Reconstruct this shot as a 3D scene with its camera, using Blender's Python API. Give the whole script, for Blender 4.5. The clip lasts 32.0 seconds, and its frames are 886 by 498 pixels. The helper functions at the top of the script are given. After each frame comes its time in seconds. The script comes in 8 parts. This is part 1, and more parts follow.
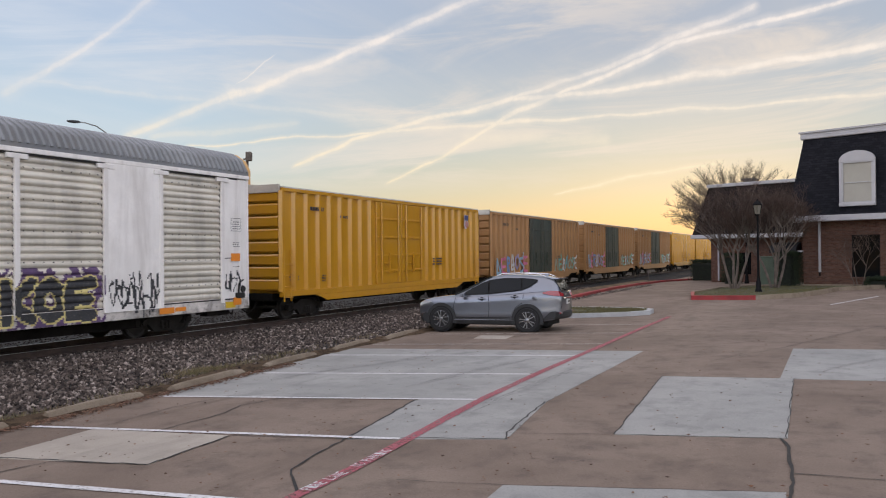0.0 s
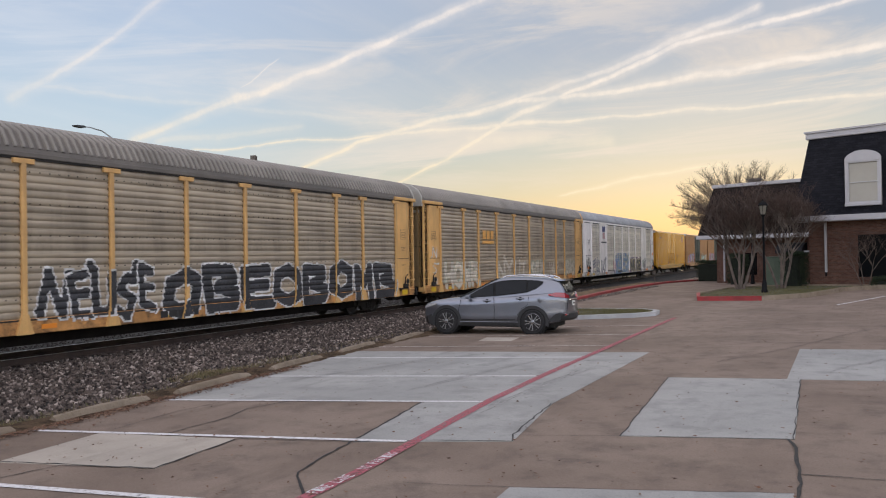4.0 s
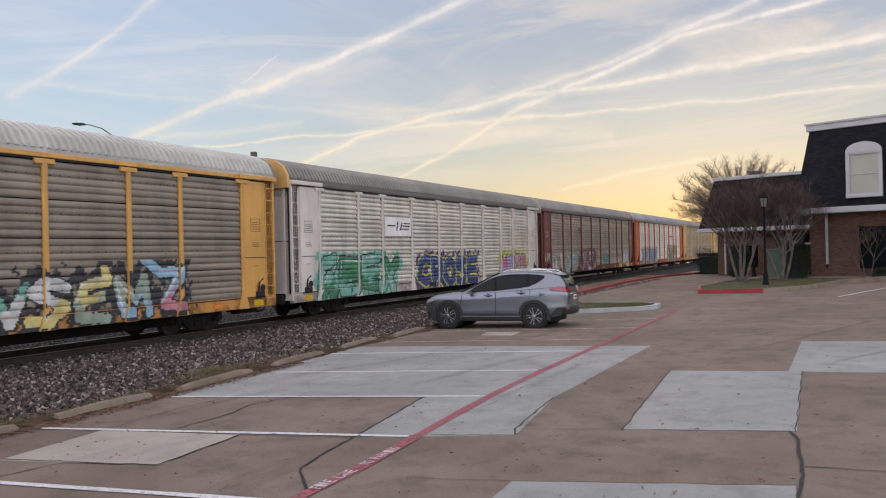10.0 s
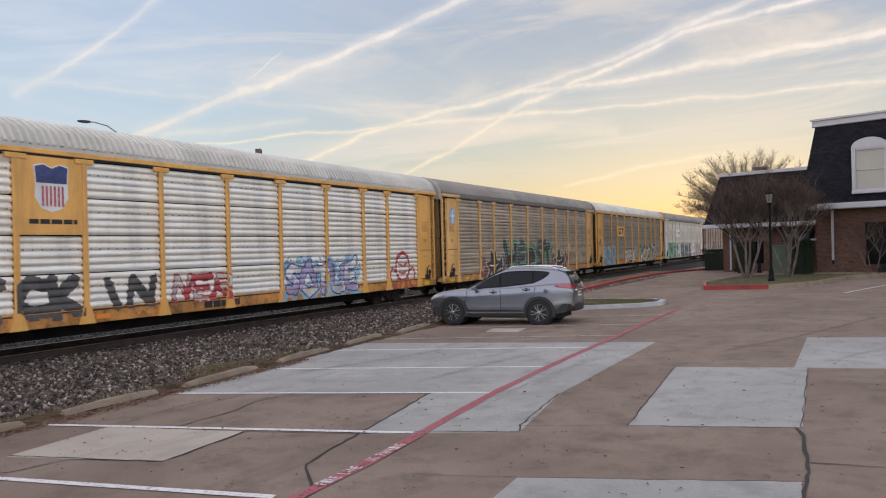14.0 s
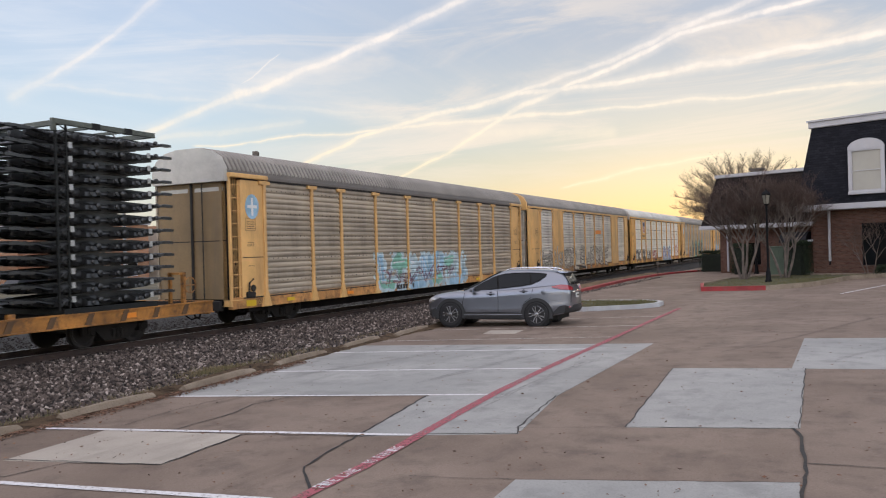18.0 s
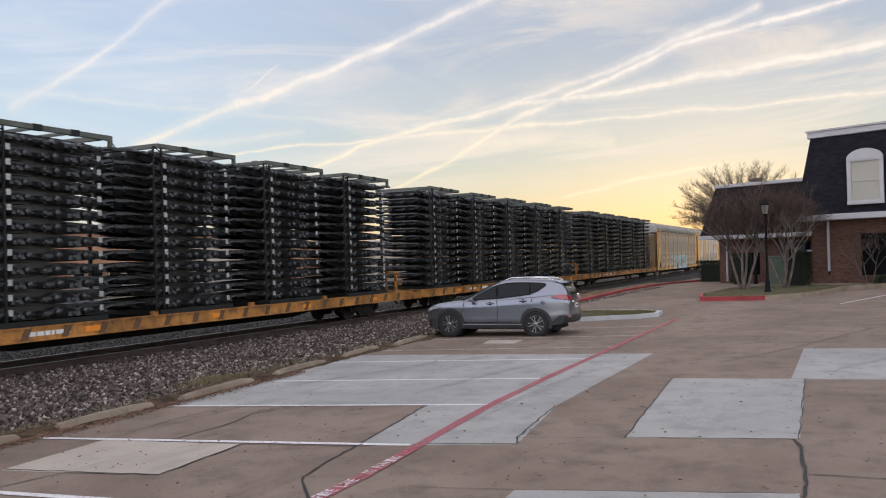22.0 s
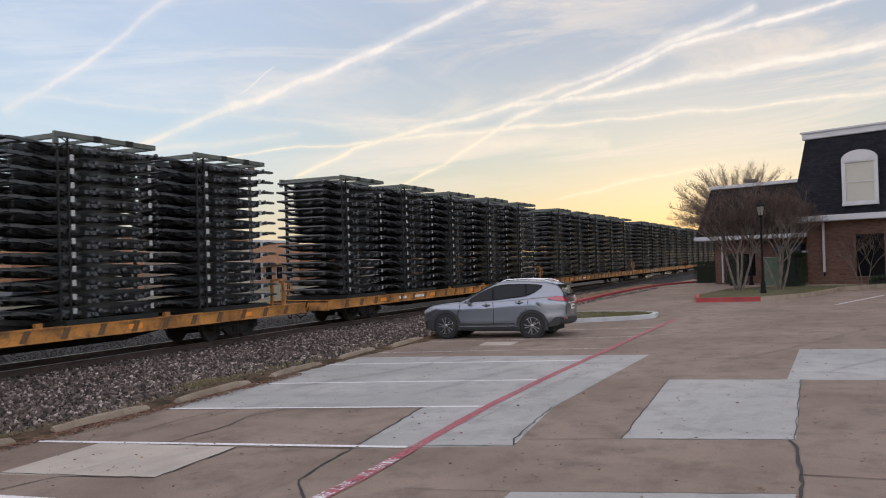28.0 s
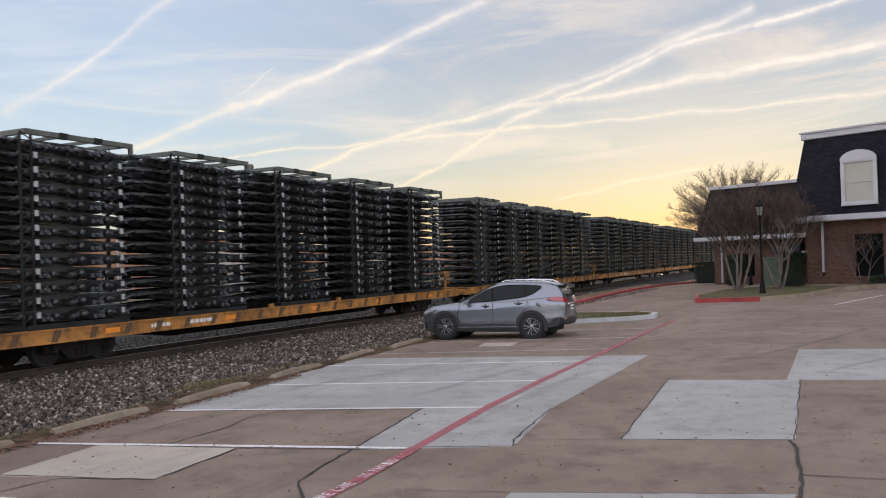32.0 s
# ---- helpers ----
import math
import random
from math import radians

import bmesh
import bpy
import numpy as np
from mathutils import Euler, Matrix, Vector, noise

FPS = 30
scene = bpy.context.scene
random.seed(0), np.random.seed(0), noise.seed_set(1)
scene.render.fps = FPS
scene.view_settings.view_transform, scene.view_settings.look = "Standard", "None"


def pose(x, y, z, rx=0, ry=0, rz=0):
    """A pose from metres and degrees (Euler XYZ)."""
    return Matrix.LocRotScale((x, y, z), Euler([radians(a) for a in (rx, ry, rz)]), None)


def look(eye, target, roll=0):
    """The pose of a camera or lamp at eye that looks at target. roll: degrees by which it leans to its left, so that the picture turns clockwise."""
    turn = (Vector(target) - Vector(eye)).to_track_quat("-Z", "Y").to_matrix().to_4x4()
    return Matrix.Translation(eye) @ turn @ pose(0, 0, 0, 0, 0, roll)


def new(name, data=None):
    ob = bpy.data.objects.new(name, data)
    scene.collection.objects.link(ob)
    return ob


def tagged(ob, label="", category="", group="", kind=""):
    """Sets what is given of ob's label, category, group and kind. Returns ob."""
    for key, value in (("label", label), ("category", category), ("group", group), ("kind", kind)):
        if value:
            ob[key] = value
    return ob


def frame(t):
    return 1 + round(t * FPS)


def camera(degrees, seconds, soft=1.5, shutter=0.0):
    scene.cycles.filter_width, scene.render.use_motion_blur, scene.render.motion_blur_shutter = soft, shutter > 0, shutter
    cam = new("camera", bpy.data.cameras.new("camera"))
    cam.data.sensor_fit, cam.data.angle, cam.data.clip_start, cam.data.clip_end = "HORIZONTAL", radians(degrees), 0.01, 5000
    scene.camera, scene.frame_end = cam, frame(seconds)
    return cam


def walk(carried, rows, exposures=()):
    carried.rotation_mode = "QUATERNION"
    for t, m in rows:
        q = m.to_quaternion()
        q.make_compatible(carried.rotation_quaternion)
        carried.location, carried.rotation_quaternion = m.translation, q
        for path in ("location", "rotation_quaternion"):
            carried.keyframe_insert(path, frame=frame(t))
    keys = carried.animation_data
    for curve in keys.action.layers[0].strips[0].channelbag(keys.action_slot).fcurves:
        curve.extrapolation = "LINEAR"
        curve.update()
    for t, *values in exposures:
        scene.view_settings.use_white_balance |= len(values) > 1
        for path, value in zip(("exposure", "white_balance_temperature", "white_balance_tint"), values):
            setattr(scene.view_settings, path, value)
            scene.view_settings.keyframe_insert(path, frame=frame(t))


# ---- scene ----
EYE = (0.0, 0.0, 2.1)
cam = camera(56.5, 32.0, soft=1.1, shutter=0.08)
# seconds, turn to the left of the tracks, tilt up, roll, in degrees
PATH = [
    (0.0, 25.73, 0.401, -0.544), (0.5, 25.716, 0.416, -0.432), (1.0, 25.805, 0.498, -0.271), (1.5, 25.851, 0.575, -0.236),
    (2.0, 25.906, 0.627, -0.172), (2.5, 25.98, 0.781, -0.28), (3.0, 26.008, 0.824, -0.476), (3.5, 26.011, 0.674, -0.725),
    (5.5, 26.247, 0.33, -0.979), (6.0, 26.139, 0.302, -0.766), (6.5, 26.1, 0.339, -0.705), (7.0, 26.203, 0.436, -0.794),
    (7.5, 26.364, 0.491, -1.025), (8.0, 26.45, 0.398, -1.138), (8.5, 26.293, 0.27, -1.224), (9.0, 26.1, 0.242, -1.203),
    (9.5, 26.057, 0.255, -1.173), (10.0, 26.149, 0.213, -1.314), (10.5, 26.238, 0.156, -1.379), (11.0, 26.253, 0.148, -1.224),
    (11.5, 26.158, 0.125, -1.198), (12.0, 26.116, 0.011, -1.217), (12.5, 26.194, -0.062, -1.199), (13.0, 26.315, 0.005, -1.188),
    (13.5, 26.442, 0.045, -1.277), (14.0, 26.487, -0.015, -1.409), (14.5, 26.434, -0.118, -1.506), (16.5, 26.282, 0.015, -1.33),
    (17.0, 26.234, 0.002, -1.382), (17.5, 26.244, 0.059, -1.521), (18.0, 26.305, 0.123, -1.583), (18.5, 26.451, 0.246, -1.594),
    (19.0, 26.513, 0.325, -1.651), (19.5, 26.236, 0.363, -1.588), (20.0, 26.043, 0.409, -1.487), (20.5, 26.089, 0.549, -1.516),
    (21.0, 26.086, 0.647, -1.503), (21.5, 26.155, 0.674, -1.496), (22.0, 26.238, 0.789, -1.507), (22.5, 26.262, 0.842, -1.627),
    (23.0, 26.295, 0.741, -1.832), (23.5, 26.22, 0.613, -1.814), (24.0, 26.221, 0.582, -1.72), (24.5, 26.209, 0.594, -1.68),
    (25.0, 26.151, 0.608, -1.612), (25.5, 26.109, 0.605, -1.584), (27.5, 26.007, 0.916, -1.561), (28.0, 25.959, 0.909, -1.641),
    (28.5, 25.998, 0.907, -1.552), (29.0, 25.991, 0.874, -1.541), (29.5, 25.904, 0.828, -1.576), (30.0, 25.859, 0.829, -1.737),
    (30.5, 25.967, 0.915, -1.664), (31.0, 25.951, 0.947, -1.707), (31.5, 25.905, 0.978, -1.712), (32.0, 25.909, 0.973, -1.774),
]


def gaze(yaw, tilt):
    a, b = radians(yaw), radians(tilt)
    return (EYE[0] + 50 * math.cos(a) * math.cos(b), EYE[1] + 50 * math.sin(a) * math.cos(b), EYE[2] + 50 * math.sin(b))


walk(cam, [(t, look(EYE, gaze(y, p), r)) for t, y, p, r in PATH], [(0.0, -0.09), (14.0, -0.08), (18.5, 0.08), (22.0, 0.04), (32.0, 0.03)])

# ---- node helpers ----


class Nodes:
    """A small wrapper to write node trees in short lines."""

    def __init__(self, tree):
        self.tree = tree
        tree.nodes.clear()

    def add(self, kind, ins=None, **props):
        n = self.tree.nodes.new(kind)
        for k, v in props.items():
            setattr(n, k, v)
        for k, v in (ins or {}).items():
            self.put(n.inputs[k], v)
        return n

    def put(self, sock, v):
        if isinstance(v, bpy.types.NodeSocket):
            self.tree.links.new(v, sock)
        elif hasattr(v, "outputs"):
            self.tree.links.new(v.outputs[0], sock)
        elif sock.type == "RGBA" and len(v) == 3:
            sock.default_value = (*v, 1)
        else:
            sock.default_value = v

    def math(self, op, a, b=0.0, c=0.0, clamp=False):
        return self.add("ShaderNodeMath", {0: a, 1: b, 2: c}, operation=op, use_clamp=clamp).outputs[0]

    def vmath(self, op, a, b=(0, 0, 0), out=0):
        return self.add("ShaderNodeVectorMath", {0: a, 1: b}, operation=op).outputs[out]

    def mix(self, fac, a, b, blend="MIX"):
        n = self.add("ShaderNodeMix", data_type="RGBA", blend_type=blend)
        self.put(n.inputs[0], fac), self.put(n.inputs[6], a), self.put(n.inputs[7], b)
        return n.outputs[2]

    def ramp(self, fac, stops):
        n = self.add("ShaderNodeValToRGB", {0: fac})
        els = n.color_ramp.elements
        while len(els) < len(stops):
            els.new(0.5)
        for e, (p, c) in zip(els, stops):
            e.position, e.color = p, ((c, c, c, 1) if isinstance(c, (int, float)) else (*c, 1))
        return n.outputs[0]

    def step(self, x, lo, hi):
        return self.add("ShaderNodeMapRange", {0: x, 1: lo, 2: hi, 3: 0.0, 4: 1.0}, interpolation_type="SMOOTHSTEP").outputs[0]

    def noise(self, vec, scale, detail=4.0, rough=0.55, dist=0.0):
        return self.add("ShaderNodeTexNoise", {"Vector": vec, "Scale": scale, "Detail": detail, "Roughness": rough, "Distortion": dist}).outputs[0]


# ---- world: evening sky with contrails ----
SUN_AZ = 8.0  # degrees to the left of the tracks' far end
SUN_EL = 3.0
sun_dir = Vector((math.cos(radians(SUN_AZ)) * math.cos(radians(SUN_EL)), math.sin(radians(SUN_AZ)) * math.cos(radians(SUN_EL)), math.sin(radians(SUN_EL))))


def make_world():
    w = bpy.data.worlds.new("evening_sky")
    scene.world = w
    w.use_nodes = True
    n = Nodes(w.node_tree)
    d = n.add("ShaderNodeTexCoord").outputs["Generated"]
    sky = n.add("ShaderNodeTexSky", sky_type="NISHITA", sun_disc=False, sun_elevation=radians(SUN_EL), sun_rotation=radians(90 - SUN_AZ), air_density=1.0, dust_density=2.0, ozone_density=2.0)
    nish = n.vmath("SCALE", sky.outputs[0])
    nish.node.inputs[3].default_value = 0.10
    sep = n.add("ShaderNodeSeparateXYZ", {0: d})
    z = n.math("MAXIMUM", sep.outputs[2], 0.0)
    toward = n.math("ADD", n.math("MULTIPLY", n.vmath("DOT_PRODUCT", d, (math.cos(radians(SUN_AZ)), math.sin(radians(SUN_AZ)), 0), 1), 0.5), 0.5)
    away = n.ramp(z, [(0.0, (0.75, 0.66, 0.50)), (0.06, (0.71, 0.72, 0.64)), (0.1, (0.62, 0.74, 0.78)), (0.16, (0.58, 0.72, 0.84)), (0.24, (0.52, 0.65, 0.83)), (0.34, (0.52, 0.61, 0.80)), (0.6, (0.47, 0.52, 0.63)), (1.0, (0.46, 0.47, 0.52))])
    near = n.ramp(z, [(0.0, (0.98, 0.62, 0.28)), (0.04, (0.90, 0.70, 0.38)), (0.075, (0.76, 0.70, 0.50)), (0.12, (0.60, 0.65, 0.60)), (0.17, (0.54, 0.61, 0.65)), (0.24, (0.43, 0.51, 0.62)), (0.34, (0.43, 0.50, 0.63)), (0.6, (0.47, 0.52, 0.63)), (1.0, (0.46, 0.47, 0.52))])
    base = n.mix(n.step(toward, 0.88, 1.0), away, near)
    # unseen sky away from the sun brightened threefold to light the train
    base = n.mix(n.math("SUBTRACT", 1.0, n.step(toward, 0.45, 0.78)), base, n.mix(1.0, base, (3.3, 2.95, 2.8), "MULTIPLY"))
    base = n.mix(0.12, base, nish)
    # thin streaky cirrus in a flat layer
    flat = n.add("ShaderNodeCombineXYZ", {0: n.math("DIVIDE", sep.outputs[0], n.math("ADD", z, 0.08)), 1: n.math("DIVIDE", sep.outputs[1], n.math("ADD", z, 0.08)), 2: 0.0})
    turned = n.add("ShaderNodeMapping", {0: flat, 2: (0, 0, radians(25)), 3: (0.28, 1.0, 1.0)})
    wisps = n.step(n.noise(turned, 0.55, 6.0, 0.6, 0.8), 0.42, 0.75)
    wisps2 = n.step(n.noise(turned, 1.6, 5.0, 0.6, 0.4), 0.45, 0.8)
    veil = n.math("MULTIPLY", n.math("ADD", n.math("MULTIPLY", wisps, 0.28), n.math("MULTIPLY", wisps2, 0.15)), n.step(z, 0.03, 0.16))
    # level feathery streaks, thicker towards the sun
    az = n.math("ARCTAN2", sep.outputs[1], sep.outputs[0])
    level = n.add("ShaderNodeCombineXYZ", {0: n.math("MULTIPLY", az, 3.6), 1: n.math("MULTIPLY", n.math("ADD", z, n.math("MULTIPLY", az, 0.05)), 25.0), 2: 0.0})
    feather = n.step(n.noise(level, 0.8, 7.0, 0.62, 0.9), 0.43, 0.66)
    patchy = n.step(n.noise(level, 0.33, 2.0, 0.5, 0.2), 0.32, 0.55)
    streaks = n.math("MULTIPLY", n.math("MULTIPLY", feather, patchy), n.math("ADD", 0.3, n.math("MULTIPLY", n.step(toward, 0.86, 0.98), 0.4)))
    veil = n.math("ADD", veil, n.math("MULTIPLY", streaks, n.step(z, 0.05, 0.13)), clamp=True)
    cloud = n.mix(n.step(toward, 0.82, 1.0), (0.80, 0.82, 0.87), (0.95, 0.80, 0.66))
    col = n.mix(veil, base, cloud)
    # contrails: straight bands on the sphere, frayed by noise
    fray = n.add("ShaderNodeTexNoise", {"Vector": d, "Scale": 15.0, "Detail": 5.0, "Roughness": 0.5})
    wob = n.add("ShaderNodeVectorMath", {0: fray.outputs[1], 1: (0.5, 0.5, 0.5)}, operation="SUBTRACT")
    dw = n.vmath("ADD", d, n.add("ShaderNodeVectorMath", {0: wob, 3: 0.016}, operation="SCALE").outputs[0])
    puff = n.step(n.noise(d, 34.0, 5.0, 0.7), 0.3, 0.68)
    swell = n.math("ADD", 0.55, n.math("MULTIPLY", n.noise(d, 13.0, 3.0, 0.6), 0.9))
    trails = None
    for a, b, w0, w1, bright in CONTRAILS:
        a, b = Vector(a).normalized(), Vector(b).normalized()
        pole = a.cross(b).normalized()
        mid = (a + b).normalized()
        along = pole.cross(mid).normalized()
        span = abs(a.dot(along))
        off = n.math("ABSOLUTE", n.vmath("DOT_PRODUCT", dw, tuple(pole), 1))
        s = n.vmath("DOT_PRODUCT", d, tuple(along), 1)
        width = n.add("ShaderNodeMapRange", {0: s, 1: -span, 2: span, 3: w0 * 0.92, 4: w1 * 0.92}).outputs[0]
        rel = n.math("DIVIDE", off, n.math("MULTIPLY", width, swell))
        band = n.math("SUBTRACT", 1.0, n.math("ADD", n.math("MULTIPLY", n.step(rel, 0.12, 0.75), 0.62), n.math("MULTIPLY", n.step(rel, 0.4, 2.0), 0.38)))
        ends = n.math("SUBTRACT", 1.0, n.step(n.math("ABSOLUTE", s), span, span + 0.012))
        front = n.math("GREATER_THAN", n.vmath("DOT_PRODUCT", d, tuple(mid), 1), 0.3)
        v = n.math("MULTIPLY", n.math("MULTIPLY", band, ends), n.math("MULTIPLY", front, bright))
        trails = v if trails is None else n.math("MAXIMUM", trails, v)
    trails = n.math("MULTIPLY", trails, n.math("ADD", 0.52, n.math("MULTIPLY", puff, 0.5)), clamp=True)
    glow = n.mix(n.step(z, 0.06, 0.26), (1.06, 0.88, 0.60), (1.0, 0.90, 0.83))
    col = n.mix(trails, col, glow)
    bg = n.add("ShaderNodeBackground", {0: col, 1: WORLD_STRENGTH})
    n.add("ShaderNodeOutputWorld", {0: bg.outputs[0]})


WORLD_STRENGTH = 1.06
# ends as directions, then half-widths at both ends and brightness
CONTRAILS = [
    ((0.584, 0.792, 0.177), (0.616, 0.762, 0.201), 0.009, 0.007, 0.35), ((0.616, 0.762, 0.201), (0.651, 0.718, 0.244), 0.005, 0.006, 0.5), ((0.651, 0.718, 0.244), (0.69, 0.66, 0.305), 0.006, 0.006, 0.4),
    ((0.88, 0.37, 0.30), (0.845, 0.469, 0.258), 0.009, 0.008, 0.7), ((0.845, 0.469, 0.258), (0.78, 0.592, 0.204), 0.007, 0.008, 0.85), ((0.78, 0.592, 0.204), (0.752, 0.632, 0.186), 0.008, 0.010, 0.85), ((0.752, 0.632, 0.186), (0.681, 0.719, 0.139), 0.009, 0.007, 0.62),
    ((0.808, 0.579, 0.107), (0.84, 0.524, 0.139), 0.0035, 0.0045, 0.8), ((0.84, 0.524, 0.139), (0.889, 0.426, 0.167), 0.004, 0.006, 0.8), ((0.889, 0.426, 0.167), (0.919, 0.351, 0.183), 0.006, 0.006, 0.8),
    ((0.919, 0.351, 0.183), (0.945, 0.245, 0.216), 0.004, 0.005, 0.7), ((0.945, 0.245, 0.216), (0.963, 0.085, 0.267), 0.006, 0.008, 0.75),
    ((0.869, 0.487, 0.09), (0.895, 0.43, 0.119), 0.0025, 0.0035, 0.8), ((0.895, 0.43, 0.119), (0.919, 0.359, 0.163), 0.004, 0.005, 0.8), ((0.919, 0.359, 0.163), (0.935, 0.3, 0.187), 0.005, 0.005, 0.8),
    ((0.935, 0.3, 0.187), (0.957, 0.167, 0.236), 0.0045, 0.006, 0.95), ((0.957, 0.167, 0.236), (0.966, 0.033, 0.257), 0.006, 0.005, 0.9), ((0.966, 0.033, 0.257), (0.962, -0.06, 0.272), 0.005, 0.005, 0.85),
    ((0.921, 0.345, 0.182), (0.965, 0.175, 0.197), 0.005, 0.006, 0.85), ((0.965, 0.175, 0.197), (0.974, -0.06, 0.217), 0.007, 0.007, 0.9),
    ((0.731, 0.67, 0.128), (0.891, 0.428, 0.153), 0.002, 0.0035, 0.7), ((0.891, 0.428, 0.153), (0.929, 0.334, 0.158), 0.004, 0.005, 0.75), ((0.929, 0.334, 0.158), (0.986, -0.06, 0.166), 0.004, 0.004, 0.7),
    ((0.951, 0.301, 0.071), (0.969, 0.225, 0.091), 0.002, 0.0035, 0.9), ((0.969, 0.225, 0.091), (0.987, 0.125, 0.100), 0.0035, 0.003, 0.95),
    ((0.756, 0.623, 0.202), (0.772, 0.593, 0.229), 0.001, 0.001, 0.5), ((0.70, 0.70, 0.137), (0.80, 0.58, 0.155), 0.008, 0.006, 0.3), ((0.60, 0.78, 0.19), (0.86, 0.48, 0.16), 0.004, 0.007, 0.22), ((0.90, 0.40, 0.14), (0.96, 0.25, 0.133), 0.009, 0.012, 0.3),
]
make_world()

sun = bpy.data.lights.new("sun", "SUN")
sun.energy, sun.angle, sun.color = 0.5, radians(12), (1.0, 0.72, 0.45)
sun_ob = new("sun", sun)
sun_ob.matrix_world = look(tuple(sun_dir * 200), (0, 0, 0))

# ---- materials ----
MATS = {}


def material(name, color, rough=0.6, metal=0.0, var=0.15, scale=1.0, bump=0.15, fine=18.0, dirt=None, dirt_amount=0.5, coat=0.0, spec=0.5, streak=False, emit=None, object_random=0.0, band=0.0):
    """A painted or natural surface: base colour varied at two scales, dirt, uneven gloss and fine relief."""
    if name in MATS:
        return MATS[name]
    m = bpy.data.materials.new(name)
    m.use_nodes = True
    n = Nodes(m.node_tree)
    p = n.add("ShaderNodeTexCoord").outputs["Object"]
    big = n.noise(p, 0.7 * scale, 5.0, 0.6)
    small = n.noise(p, fine * scale, 4.0, 0.65)
    dark = tuple(c * (1 - var * 1.6) for c in color)
    light = tuple(min(1, c * (1 + var)) for c in color)
    col = n.mix(n.step(big, 0.3, 0.7), dark, light)
    col = n.mix(n.math("MULTIPLY", n.step(small, 0.35, 0.75), 0.35), col, tuple(c * (1 - var * 2) for c in color))
    if dirt:
        q = n.add("ShaderNodeMapping", {0: p, 3: (1.0, 1.0, 0.12) if streak else (1, 1, 1)}).outputs[0]
        grime = n.step(n.noise(q, 2.2 * scale, 6.0, 0.7, 0.4), 0.42, 0.72)
        col = n.mix(n.math("MULTIPLY", grime, dirt_amount), col, dirt)
    if band:
        q = n.add("ShaderNodeMapping", {0: p, 3: (0.06, 1.0, 1.0)}).outputs[0]
        lines = n.noise(q, 2.6, 4.0, 0.6)
        col = n.mix(n.math("MULTIPLY", n.step(lines, 0.42, 0.62), band), col, tuple(min(1, c * 1.35) for c in color))
        col = n.mix(n.math("MULTIPLY", n.step(n.noise(q, 6.0, 2.0), 0.55, 0.7), band * 0.7), col, tuple(c * 0.55 for c in color))
    if object_random:
        r = n.add("ShaderNodeObjectInfo").outputs["Random"]
        hsv = n.add("ShaderNodeHueSaturation", {"Value": n.math("ADD", 1 - object_random, n.math("MULTIPLY", r, 2 * object_random)), "Color": col})
        col = hsv.outputs[0]
    b = n.add("ShaderNodeBsdfPrincipled", {"Base Color": col, "Metallic": metal, "Specular IOR Level": spec, "Coat Weight": coat, "Coat Roughness": 0.08})
    n.put(b.inputs["Roughness"], n.math("ADD", rough - 0.08, n.math("MULTIPLY", big, 0.16), clamp=True))
    if bump:
        bp = n.add("ShaderNodeBump", {"Strength": bump, "Distance": 0.02, "Height": n.math("ADD", small, n.math("MULTIPLY", big, 0.4))})
        n.put(b.inputs["Normal"], bp.outputs[0])
    if emit:
        n.put(b.inputs["Emission Color"], emit[0])
        b.inputs["Emission Strength"].default_value = emit[1]
    n.add("ShaderNodeOutputMaterial", {0: b.outputs[0]})
    MATS[name] = m
    return m


def spray_paint(name, color):
    """Thin sprayed paint, blotchy, with the metal wearing through in specks."""
    if name in MATS:
        return MATS[name]
    m = bpy.data.materials.new(name)
    m.use_nodes = True
    n = Nodes(m.node_tree)
    p = n.add("ShaderNodeTexCoord").outputs["Object"]
    big = n.noise(p, 1.8, 5.0, 0.65)
    small = n.noise(p, 16.0, 4.0, 0.7)
    col = n.mix(n.step(big, 0.3, 0.7), tuple(c * 0.68 for c in color), tuple(min(1, c * 1.15 + 0.01) for c in color))
    col = n.mix(n.math("MULTIPLY", n.step(small, 0.5, 0.75), 0.4), col, (0.2, 0.17, 0.14))
    b = n.add("ShaderNodeBsdfPrincipled", {"Base Color": col, "Roughness": 0.55})
    n.add("ShaderNodeOutputMaterial", {0: b.outputs[0]})
    MATS[name] = m
    return m


def glass_dark(name, tint=(0.006, 0.007, 0.008)):
    if name in MATS:
        return MATS[name]
    m = bpy.data.materials.new(name)
    m.use_nodes = True
    n = Nodes(m.node_tree)
    p = n.add("ShaderNodeTexCoord").outputs["Object"]
    r = n.math("ADD", 0.02, n.math("MULTIPLY", n.noise(p, 3.0), 0.06))
    b = n.add("ShaderNodeBsdfPrincipled", {"Base Color": tint, "Roughness": r, "Specular IOR Level": 0.22})
    n.add("ShaderNodeOutputMaterial", {0: b.outputs[0]})
    MATS[name] = m
    return m


